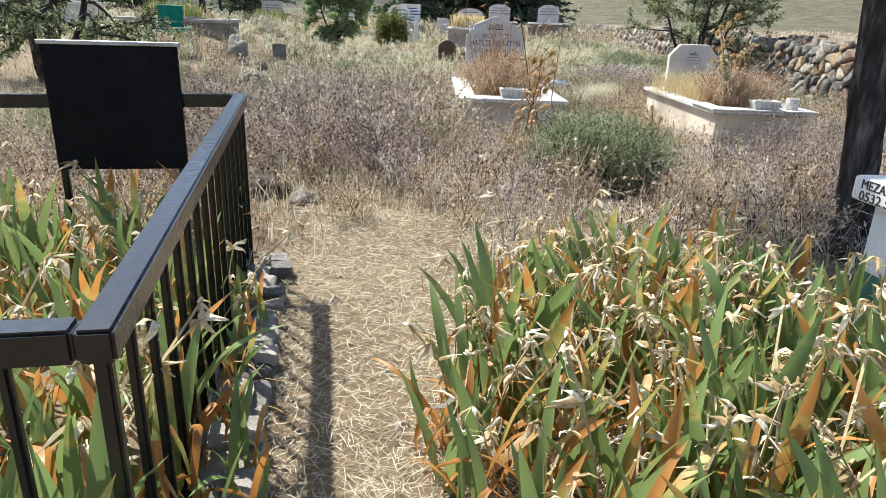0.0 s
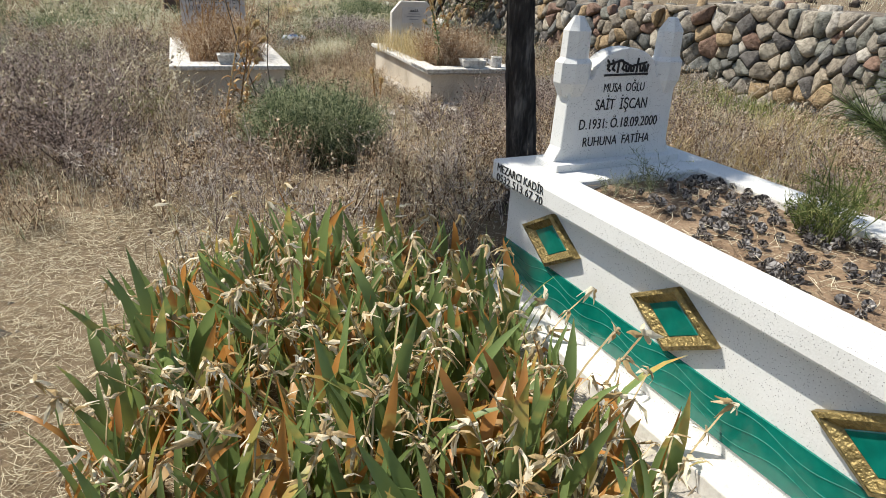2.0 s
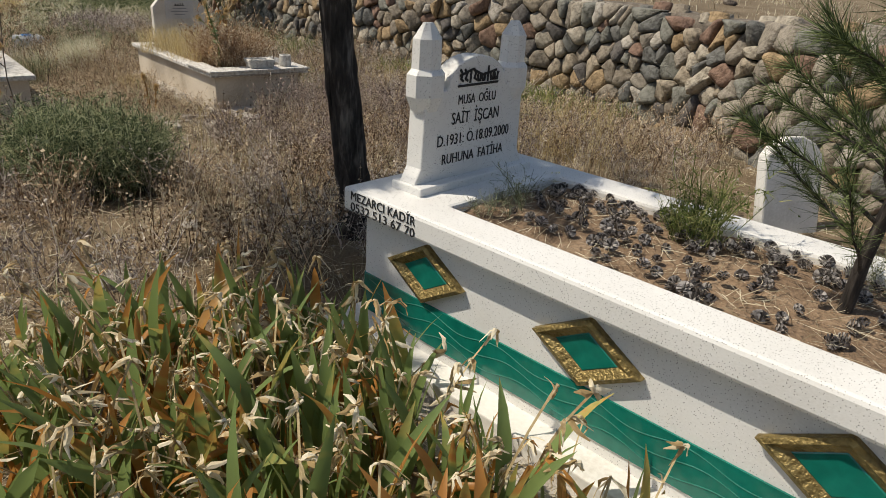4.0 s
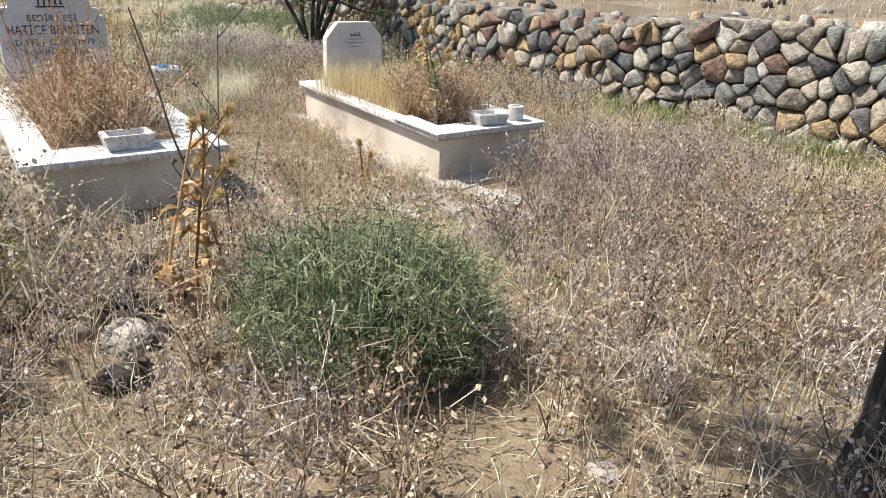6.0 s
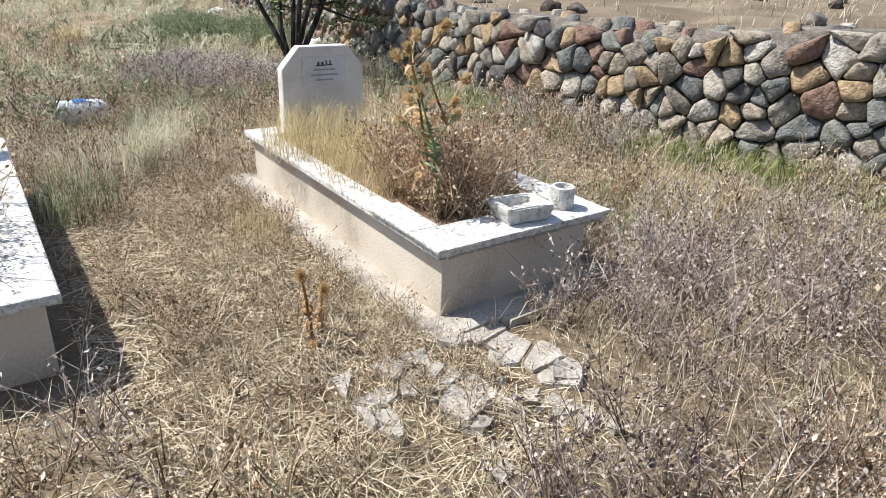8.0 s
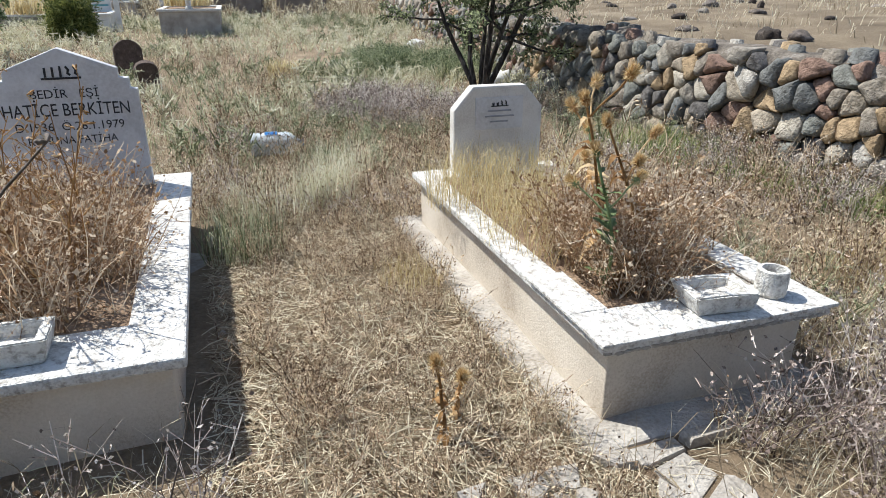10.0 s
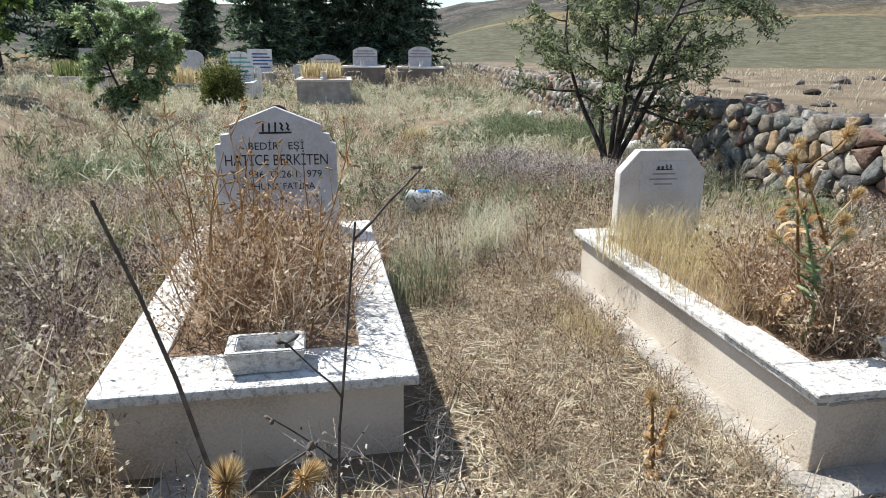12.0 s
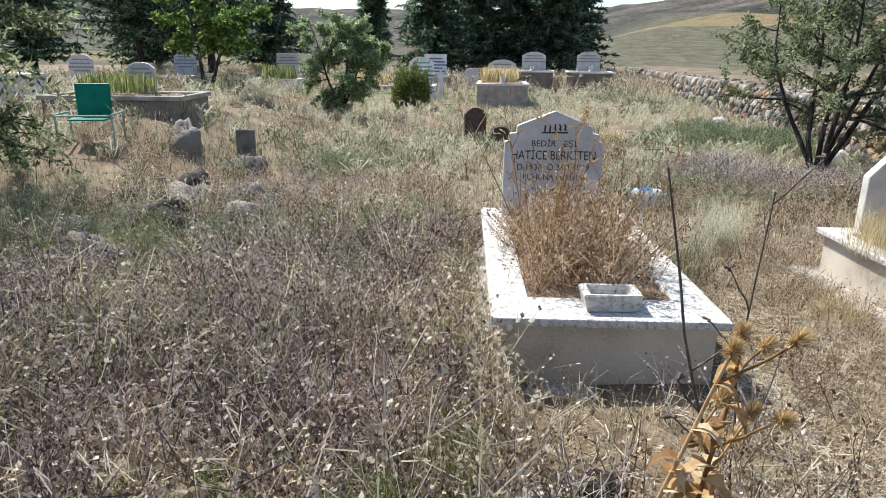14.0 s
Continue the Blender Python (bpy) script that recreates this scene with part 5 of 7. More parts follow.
def iris_beds():
    rnd = random.Random(21)
    leaves = [iris_leaf(rnd.uniform(0.1, 1.0), rnd.uniform(-0.7, 0.7), M_IRIS_LEAF, rnd.uniform(0.065, 0.095)) for _ in range(9)]
    bent = [iris_leaf(rnd.uniform(1.0, 1.9), rnd.uniform(-0.9, 0.9), M_IRIS_LEAF, rnd.uniform(0.06, 0.085)) for _ in range(4)]
    dry = [iris_leaf(rnd.uniform(0.9, 2.3), rnd.uniform(-2.5, 2.5), M_IRIS_DRY, rnd.uniform(0.035, 0.07), rnd.choice((None, 0.5, 0.6))) for _ in range(7)]
    blooms = [withered_bloom(rnd) for _ in range(7)]
    stalks = [stalk_mesh(rnd) for _ in range(6)]

    def plant(x, y, z, n, h, group, seed_heads):
        t = thing("iris_plant", pose(x, y, z - 0.01, 0, 0, rnd.uniform(0, 360)), "iris with sword-shaped green leaves and browned tips", "iris", group)
        for i in range(n):
            fan = (i - (n - 1) / 2) / max(1, n - 1) * 2
            k = rnd.random()
            me = rnd.choice(leaves) if k < 0.56 else rnd.choice(bent) if k < 0.64 else rnd.choice(dry)
            ob = new("leaf", me)
            ob.parent = t
            s = h * rnd.uniform(0.7, 1.1)
            ob.matrix_basis = pose(fan * 0.05, rnd.uniform(-0.02, 0.02), 0, rnd.uniform(-14, 14), fan * 16 + rnd.uniform(-6, 6), rnd.choice((0, 180)) + rnd.uniform(-35, 35)) @ Matrix.Scale(s, 4)
        for _ in range(seed_heads):
            me, pts = rnd.choice(stalks)
            ob = new("flower_stalk", me)
            ob.parent = t
            s = h * rnd.uniform(0.7, 1.12)
            ob.matrix_basis = pose(rnd.uniform(-0.05, 0.05), rnd.uniform(-0.05, 0.05), 0, 0, 0, rnd.uniform(0, 360)) @ Matrix.Scale(s, 4)
            for p in [pts[5]] + rnd.sample(pts[3:5], rnd.randint(1, 2)):
                fl = new("withered_bloom", rnd.choice(blooms))
                fl.parent = ob
                fl.matrix_basis = Matrix.Translation(p) @ pose(0, 0, 0, rnd.uniform(-60, 60), rnd.uniform(-60, 60), rnd.uniform(0, 360)) @ Matrix.Scale(rnd.uniform(0.7, 1.3) / s, 4)

    spots_done = []
    tries = 0
    while len(spots_done) < 140 and tries < 6000:
        tries += 1
        x, y = rnd.uniform(0.15, 1.80), rnd.uniform(0.45, 2.8)
        if ((x - 1.02) / 0.78) ** 2 + ((y - 1.62) / 1.15) ** 2 > 1 or (x > 1.66 + 0.0 * y):
            continue
        if any(math.hypot(x - a, y - b) < 0.105 for a, b in spots_done):
            continue
        spots_done.append((x, y))
        edge = ((x - 1.02) / 0.78) ** 2 + ((y - 1.62) / 1.15) ** 2
        plant(x, y, gz(x, y), rnd.randint(6, 9), rnd.uniform(0.42, 0.57) * (1.0 if edge < 0.7 else 0.86), "irises beside the white tomb", rnd.choice((1, 2, 2)))
    for i in range(13):
        y = 0.95 + i * 0.13
        x = -0.65 + (2.985 - y) * 0.167 + rnd.uniform(0.01, 0.12)
        plant(x, y, gz(x, y) + 0.03, rnd.randint(4, 6), rnd.uniform(0.26, 0.40), "irises inside the black fence", 0)
    spots_done = []
    tries = 0
    while len(spots_done) < 100 and tries < 6000:
        tries += 1
        x, y = rnd.uniform(-2.0, -0.28), rnd.uniform(0.75, 2.85)
        if x > -0.65 + (2.985 - y) * 0.167 - 0.03:
            continue
        if any(math.hypot(x - a, y - b) < 0.105 for a, b in spots_done):
            continue
        spots_done.append((x, y))
        plant(x, y, gz(x, y) + 0.05, rnd.randint(6, 9), rnd.uniform(0.42, 0.58), "irises inside the black fence", rnd.choice((1, 1, 2)))


# ---- trees ----
def tube(pts, radii, sides, V, T):
    """Adds a tapered tube through pts to the lists."""
    k0 = len(V)
    for i, (p, r) in enumerate(zip(pts, radii)):
        d = (pts[min(i + 1, len(pts) - 1)] - pts[max(i - 1, 0)]).normalized()
        a = d.cross(Vector((0.31, 0.87, 0.12))).normalized()
        b = d.cross(a)
        for k in range(sides):
            w = 2 * math.pi * k / sides
            V.append(tuple(p + (a * math.cos(w) + b * math.sin(w)) * r))
    for i in range(len(pts) - 1):
        for k in range(sides):
            p, q = k0 + i * sides + k, k0 + i * sides + (k + 1) % sides
            T.extend([(p, q, q + sides), (p, q + sides, p + sides)])


def limb_path(rnd, start, direction, length, steps, wander, sag=0.0):
    p, d, pts = Vector(start), Vector(direction).normalized(), [Vector(start)]
    for i in range(steps):
        d = (d + Vector((rnd.gauss(0, wander), rnd.gauss(0, wander), rnd.gauss(0, wander) - sag))).normalized()
        p = p + d * length / steps
        pts.append(p.copy())
    return pts


def leaves_mesh(name, centers, length, width, material, rng, droop=0.2):
    n = len(centers)
    C = np.array(centers)
    d = rng.normal(size=(n, 3))
    d[:, 2] -= droop
    d /= np.linalg.norm(d, axis=1)[:, None]
    s = np.cross(d, rng.normal(size=(n, 3)))
    s /= np.linalg.norm(s, axis=1)[:, None]
    L = (length * rng.uniform(0.6, 1.2, n))[:, None]
    W = (width * rng.uniform(0.7, 1.2, n))[:, None]
    v = np.stack([C, C + d * L * 0.45 + s * W / 2, C + d * L, C + d * L * 0.45 - s * W / 2], 1).reshape(-1, 3)
    b = np.arange(n)[:, None] * 4
    t = np.concatenate([b + [0, 1, 2], b + [0, 2, 3]], 0)
    return fast(name, v, t, material)


def broad_tree(name, x, y, label, stems, height, reach, leaf_n, leaf_l, leaf_w, leaf_mat, seed, trunk_r=0.09, low=0.45, twigs=9, sag=0.02, lean=(0.25, 0.6), z=None, bare=0.0):
    rnd, rng = random.Random(seed), np.random.default_rng(seed)
    t = thing(name, pose(x, y, gz(x, y) - 0.03 if z is None else z), label, "tree")
    tips = []
    for si in range(stems):
        yaw = 2 * math.pi * si / stems + rnd.uniform(-0.5, 0.5)
        tl = rnd.uniform(*lean)
        V, T = [], []
        start = (math.cos(yaw) * trunk_r * 0.7 * (stems > 1), math.sin(yaw) * trunk_r * 0.7 * (stems > 1), -0.05)
        main = limb_path(rnd, start, (math.cos(yaw) * tl, math.sin(yaw) * tl, 1), height * rnd.uniform(0.75, 0.95), 9, 0.10)
        r0 = trunk_r * rnd.uniform(0.75, 1.0)
        tube(main, [r0 * (1 - 0.82 * i / 9) for i in range(10)], 8, V, T)
        trunk = new("trunk", fast("trunk", V, T, M_BARK, True))
        trunk.parent = t
        V, T = [], []
        for b in range(twigs):
            f = rnd.uniform(low, 1.0)
            i = min(8, int(f * 9))
            p = main[i].lerp(main[i + 1], f * 9 - i)
            a = rnd.uniform(0, 6.28)
            d = Vector((math.cos(a), math.sin(a), rnd.uniform(-0.1, 0.7))) + Vector((math.cos(yaw), math.sin(yaw), 0)) * 0.5
            br = limb_path(rnd, p, d, reach * rnd.uniform(0.45, 1.0), 6, 0.16, sag)
            rb = r0 * (1 - 0.82 * f) * 0.55 + 0.006
            tube(br, [rb * (1 - 0.8 * k / 6) for k in range(7)], 5, V, T)
            for _ in range(7):
                g = rnd.uniform(0.25, 1.0)
                j = min(5, int(g * 6))
                q = br[j].lerp(br[j + 1], g * 6 - j)
                tw = limb_path(rnd, q, (br[j + 1] - br[j]).normalized() + Vector((rnd.gauss(0, 0.6), rnd.gauss(0, 0.6), rnd.gauss(0, 0.5))), reach * rnd.uniform(0.15, 0.4), 3, 0.2, sag * 2)
                tube(tw, [0.006, 0.005, 0.004, 0.003], 3, V, T)
                tips.append(tw)
        limbs = new("limb", fast("limb", V, T, M_BARK, True))
        limbs.parent = trunk
    C = []
    for _ in range(leaf_n):
        tw = rnd.choice(tips)
        f = rnd.uniform(0.05, 3)
        i = min(2, int(f))
        p = tw[i].lerp(tw[i + 1], f - i)
        C.append((p.x + rnd.gauss(0, 0.03), p.y + rnd.gauss(0, 0.03), p.z + rnd.gauss(0, 0.03)))
    cr = new("crown", leaves_mesh("crown", C, leaf_l, leaf_w, leaf_mat, rng))
    cr.parent = t
    return t


def needles(name, starts, dirs, per, length, width, material, rng, spread=0.7):
    """Bunches of needles as thin triangles along shoots."""
    n = len(starts) * per
    S = np.repeat(np.array(starts), per, 0)
    D = np.repeat(np.array(dirs), per, 0)
    S = S + D * rng.uniform(0, 1, n)[:, None]
    N = D / (np.linalg.norm(D, axis=1)[:, None] + 1e-9) + rng.normal(0, spread, (n, 3))
    N /= np.linalg.norm(N, axis=1)[:, None]
    w = np.cross(N, rng.normal(size=(n, 3)))
    w /= np.linalg.norm(w, axis=1)[:, None]
    L = (length * rng.uniform(0.6, 1.1, n))[:, None]
    v = np.stack([S - w * width / 2, S + w * width / 2, S + N * L], 1).reshape(-1, 3)
    return fast(name, v, np.arange(n * 3).reshape(-1, 3), material)


def conifer(x, y, h, r, seed, label, bare=0.12, dense=9):
    """A cedar or spruce with drooping tiers, seen from afar."""
    rnd, rng = random.Random(seed), np.random.default_rng(seed)
    t = thing("conifer_tree", pose(x, y, gz(x, y) - 0.05), label, "tree", "dark conifers behind the graves")
    V, T = [], []
    main = limb_path(rnd, (0, 0, 0), (0, 0, 1), h, 8, 0.02)
    tube(main, [0.02 * h * (1 - 0.95 * i / 8) + 0.01 for i in range(9)], 7, V, T)
    trunk = new("trunk", fast("trunk", V, T, M_BARK, True))
    trunk.parent = t
    S, D, V, T = [], [], [], []
    z = bare * h
    while z < h * 0.985:
        k = (z - bare * h) / (h * (1 - bare))
        reach = r * (1 - k) ** 0.75 * rnd.uniform(0.75, 1.1) + 0.12
        for b in range(dense + 2):
            a = rnd.uniform(0, 6.28)
            ln = reach * rnd.uniform(0.55, 1.08)
            br = limb_path(rnd, (0, 0, z), (math.cos(a), math.sin(a), 0.22 - 0.1 * (1 - k)), ln, 5, 0.06, 0.05)
            tube(br, [0.03 * (1 - i / 6) + 0.006 for i in range(6)], 3, V, T)
            for i in range(1, 6):
                for _ in range(3):
                    d = Vector((math.cos(a) + rnd.gauss(0, 0.6), math.sin(a) + rnd.gauss(0, 0.6), rnd.gauss(-0.15, 0.15))).normalized() * rnd.uniform(0.2, 0.42) * (0.5 + 0.1 * h)* 0.6
                    S.append(tuple(br[i].lerp(br[i - 1], rnd.random())))
                    D.append(tuple(d))
        z += h * 0.034 * rnd.uniform(0.8, 1.2)
    lm = new("limb", fast("limb", V, T, M_BARK))
    lm.parent = trunk
    cr = new("crown", needles("crown", S, D, 6, 0.42, 0.12, M_CONIFER, rng, 0.55))
    cr.parent = t
    return t


def near_pine():
    """The pine by the white tomb: bark, dead stubs and a ragged crown overhead."""
    rnd, rng = random.Random(31), np.random.default_rng(31)
    t = thing("pine_tree", pose(2.52, 3.385, gz(2.52, 3.385) - 0.02), "pine with deeply furrowed dark bark beside the white tomb", "tree")
    pts = [Vector((-0.09 * min(z, 1.6) - 0.03 * max(0, z - 1.6) + 0.022 * noise.noise(Vector((z * 1.6, 0, 0))), 0.018 * noise.noise(Vector((z * 1.4, 5, 0))) + 0.035 * min(z, 1.6), z)) for z in np.linspace(-0.05, 4.6, 47)]
    V, T = [], []
    rad = [0.088 * (1 - 0.09 * p.z) + 0.07 * math.exp(-max(p.z, 0) / 0.12) for p in pts]
    tube(pts, rad, 28, V, T)
    V = np.array(V)
    for i in range(len(V)):
        k = i // 28
        c = pts[k]
        a = math.atan2(V[i][1] - c.y, V[i][0] - c.x)
        rel = 0.024 * noise.noise(Vector((math.cos(a) * 4.5, math.sin(a) * 4.5, V[i][2] * 4))) + 0.018 * noise.noise(Vector((math.cos(a) * 9, math.sin(a) * 9, V[i][2] * 11)))
        f = 1 + rel / rad[k]
        V[i][0], V[i][1] = c.x + (V[i][0] - c.x) * f, c.y + (V[i][1] - c.y) * f
    trunk = new("trunk", fast("trunk", V, T, M_BARK, True))
    trunk.parent = t
    S, D, V, T = [], [], [], []
    for i in range(58):
        z = rnd.uniform(1.7, 4.4) if i < 30 else rnd.uniform(1.68, 2.7)
        a = rnd.uniform(0, 6.28)
        if math.cos(a) < 0.4:
            z = max(z, 2.15)
        ln = rnd.uniform(0.5, 1.25) * (1.15 - 0.16 * (z - 1.7))
        p = pts[min(45, int((z + 0.05) * 10))]
        br = limb_path(rnd, p, (math.cos(a), math.sin(a), 0.15), ln, 6, 0.12, 0.03)
        tube(br, [0.022 * (1 - k / 7) + 0.004 for k in range(7)], 5, V, T)
        for k in range(2, 7):
            if math.cos(a) < 0.4 and br[k].z < 2.1:
                continue
            for _ in range(3):
                d = Vector((rnd.gauss(math.cos(a) * 0.5, 0.6), rnd.gauss(math.sin(a) * 0.5, 0.6), rnd.gauss(-0.1, 0.4))).normalized() * rnd.uniform(0.12, 0.25)
                S.append(tuple(br[k]))
                D.append(tuple(d))
    # extra boughs above the view, added to throw the crown's shade by the trunk
    for i in range(60):
        z = rnd.uniform(2.1, 2.9)
        a = rnd.uniform(0.5, 3.25)
        p = pts[min(45, int((z + 0.05) * 10))]
        br = limb_path(rnd, p, (math.cos(a), math.sin(a), 0.12), rnd.uniform(0.8, 1.75), 7, 0.10, 0.0)
        tube(br, [0.02 * (1 - k / 8) + 0.004 for k in range(8)], 5, V, T)
        for k in range(2, 8):
            if br[k].z < 2.10:
                continue
            for _ in range(3):
                d = Vector((rnd.gauss(math.cos(a) * 0.5, 0.6), rnd.gauss(math.sin(a) * 0.5, 0.6), rnd.gauss(0.3, 0.3))).normalized() * rnd.uniform(0.12, 0.25)
                S.append(tuple(br[k]))
                D.append(tuple(d))
    # longer unseen boughs, placed only to carry that shade nearer the path
    for i in range(34):
        z = rnd.uniform(2.2, 2.8)
        a = rnd.uniform(2.3, 2.95)
        p = pts[min(45, int((z + 0.05) * 10))]
        br = limb_path(rnd, p, (math.cos(a), math.sin(a), 0.08), rnd.uniform(1.6, 2.35), 9, 0.07, 0.0)
        tube(br, [0.024 * (1 - k / 10) + 0.004 for k in range(10)], 5, V, T)
        for k in range(4, 10):
            if br[k].z < 2.15:
                continue
            for _ in range(3):
                d = Vector((rnd.gauss(math.cos(a) * 0.5, 0.6), rnd.gauss(math.sin(a) * 0.5, 0.6), rnd.gauss(0.3, 0.3))).normalized() * rnd.uniform(0.12, 0.25)
                S.append(tuple(br[k]))
                D.append(tuple(d))
    # low shoots drooping from the trunk
    for a, reach in ((-2.6, 0.16), (2.2, 0.14), (-0.6, 0.18), (0.9, 0.16), (-1.6, 0.12)):
        p = pts[16]
        br = limb_path(rnd, p, (math.cos(a), math.sin(a), -0.1), reach, 4, 0.08, 0.05)
        tube(br, [0.008, 0.007, 0.006, 0.005, 0.004], 5, V, T)
        for k in (2, 3, 4):
            S.append(tuple(br[k]))
            D.append(tuple((br[k] - br[k - 1]) * 1.2))
    lm = new("limb", fast("limb", V, T, M_BARK, True))
    lm.parent = trunk
    cr = new("crown", needles("crown", S, D, 62, 0.15, 0.0065, M_PINE, rng, 0.6))
    cr.parent = t


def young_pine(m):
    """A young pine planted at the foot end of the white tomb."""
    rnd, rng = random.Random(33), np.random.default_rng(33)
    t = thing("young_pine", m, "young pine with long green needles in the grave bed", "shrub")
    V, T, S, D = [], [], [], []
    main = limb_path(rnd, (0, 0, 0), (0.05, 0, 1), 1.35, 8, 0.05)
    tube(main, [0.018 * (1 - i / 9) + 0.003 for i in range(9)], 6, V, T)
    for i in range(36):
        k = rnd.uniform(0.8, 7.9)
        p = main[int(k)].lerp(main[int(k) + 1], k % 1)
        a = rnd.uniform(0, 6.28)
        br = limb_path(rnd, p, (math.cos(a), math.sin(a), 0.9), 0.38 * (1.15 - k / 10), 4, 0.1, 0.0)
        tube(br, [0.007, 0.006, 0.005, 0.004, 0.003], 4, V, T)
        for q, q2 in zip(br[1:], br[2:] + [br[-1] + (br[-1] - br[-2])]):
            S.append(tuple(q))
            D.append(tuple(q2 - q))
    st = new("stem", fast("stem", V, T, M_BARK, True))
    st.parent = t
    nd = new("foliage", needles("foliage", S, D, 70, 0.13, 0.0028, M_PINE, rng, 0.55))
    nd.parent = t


# ---- thistles, stalks, dry stems ----
def thistle(x, y, h, heads, label, seed, green=False, z=None):
    rnd, rng = random.Random(seed), np.random.default_rng(seed)
    t = thing("thistle", pose(x, y, gz(x, y) if z is None else z), label, "thistle")
    ms = M_THISTLE_GREEN if green else M_THISTLE
    V, T = [], []
    main = limb_path(rnd, (0, 0, -0.02), (rnd.uniform(-0.15, 0.15), rnd.uniform(-0.15, 0.15), 1), h, 7, 0.07)
    tube(main, [0.0085 - 0.0005 * i for i in range(8)], 6, V, T)
    ends = [(main[-1], main[-1] - main[-2])]
    for _ in range(heads - 1):
        f = rnd.uniform(3, 6.6)
        p = main[int(f)].lerp(main[int(f) + 1], f % 1)
        a = rnd.uniform(0, 6.28)
        br = limb_path(rnd, p, (math.cos(a) * 0.8, math.sin(a) * 0.8, 0.9), h * rnd.uniform(0.16, 0.34), 4, 0.1)
        tube(br, [0.0045, 0.0042, 0.004, 0.004, 0.0045], 5, V, T)
        ends.append((br[-1], br[-1] - br[-2]))
    stem = new("stem", fast("stem", V, T, ms, True))
    stem.parent = t
    # spiny curled leaves
    for i in range(17):
        f = rnd.uniform(0.3, 6.5)
        p = main[int(f)].lerp(main[int(f) + 1], f % 1)
        a, ln = rnd.uniform(0, 6.28), rnd.uniform(0.09, 0.20) * (1.3 - f / 9) * min(1.0, h / 0.75)
        V, T = [], []
        ax = Vector((math.cos(a), math.sin(a), 0))
        sd = Vector((-math.sin(a), math.cos(a), 0))
        for k in range(6):
            u = k / 5
            c = ax * ln * (u - 0.3 * u * u) + Vector((0, 0, ln * (0.5 * u - (0.9 if not green else 0.3) * u * u)))
            w = ln * 0.26 * (1 - u) * (1.0 if k % 2 else 0.55) + 0.003
            V += [tuple(c - sd * w + Vector((0, 0, 0.25 * w))), tuple(c), tuple(c + sd * w + Vector((0, 0, 0.25 * w)))]
        for k in range(5):
            for j in (0, 1):
                b = k * 3 + j
                T += [(b, b + 1, b + 4), (b, b + 4, b + 3)]
        lf = new("leaf", fast("leaf", V, T, ms))
        lf.parent, lf.location = t, p
    for p, d in ends:
        d = d.normalized()
        S = np.zeros((1, 3))
        n = 520
        brush = np.arange(n) < 330
        spread = np.where(brush, 0.30, 0.75)[:, None]
        N = rng.normal(size=(n, 3)) * spread + np.array(d)[None] * np.where(brush, 0.95, 0.1)[:, None]
        N /= np.linalg.norm(N, axis=1)[:, None]
        w = np.cross(N, rng.normal(size=(n, 3)))
        w /= np.linalg.norm(w, axis=1)[:, None]
        L = np.where(brush, rng.uniform(0.034, 0.052, n), rng.uniform(0.02, 0.032, n))[:, None]
        root = N * 0.014
        v = np.stack([root - w * 0.0016, root + w * 0.0016, root * 0.4 + N * L], 1).reshape(-1, 3)
        bulb = bmesh.new()
        bmesh.ops.create_icosphere(bulb, subdivisions=2, radius=0.016)
        cup = part("flower_cup", rough(bulb, 0.004, 60), ms, t)
        cup.location = p + d * 0.008
        hd = new("flower_head", fast("flower_head", v, np.arange(n * 3).reshape(-1, 3), M_THISTLE_HEAD))
        hd.parent, hd.location = t, p + d * 0.012
    return t


def dead_stem(x, y, h, lean, label, seed, branches=4, r=0.006, material=None, z=None):
    rnd = random.Random(seed)
    ob = thing("dead_plant", pose(x, y, gz(x, y) if z is None else z), label, "dead plant")
    V, T = [], []
    main = limb_path(rnd, (0, 0, -0.02), (*lean, 1), h, 7, 0.07)
    tube(main, [r * (1 - 0.08 * i) for i in range(8)], 5, V, T)
    part_main = new("stem", fast("stem", V, T, material or M_BRANCH, True))
    part_main.parent = ob
    for _ in range(branches):
        V, T = [], []
        f = rnd.uniform(1.5, 6.8)
        p = main[int(f)].lerp(main[int(f) + 1], f % 1)
        a = rnd.uniform(0, 6.28)
        br = limb_path(rnd, p, (math.cos(a) * 0.7 + lean[0], math.sin(a) * 0.7 + lean[1], 1), h * rnd.uniform(0.08, 0.2), 4, 0.12)
        tube(br, [r * 0.6, r * 0.55, r * 0.5, r * 0.4, r * 0.4], 4, V, T)
        for _ in range(3):
            e = br[-1] + Vector((rnd.gauss(0, 0.012), rnd.gauss(0, 0.012), rnd.gauss(0.005, 0.01)))
            tube([br[-1], e, e + (e - br[-1]) * 0.4], [r * 0.4, r * 1.1, r * 0.3], 4, V, T)
        o = new("side_stem", fast("side_stem", V, T, material or M_BRANCH, True))
        o.parent = ob
    return ob


# ---- loose things ----
def rock(x, y, w, d, h, seed, label="grey weathered fieldstone half sunk in dry weeds", material=None, z=None):
    bm = bmesh.new()
    bmesh.ops.create_icosphere(bm, subdivisions=3, radius=0.5)
    for v in bm.verts:
        q = v.co * 2.2 + Vector((seed * 3.1, 0, 0))
        v.co *= 1 + 0.32 * noise.noise(q) + 0.26 * noise.noise(q * 2.6) - 0.22 * abs(noise.noise(q * 4.5)) + 0.10 * noise.noise(q * 9)
    bm.transform(Matrix.Diagonal((w, d, h, 1)))
    ob = part("rock", bm, material or M_ROCK, None, label, smooth=True)
    ob.matrix_world = pose(x, y, (gz(x, y) if z is None else z) + h * 0.10, 0, 0, seed * 47)
    return tagged(ob, "", "rock")


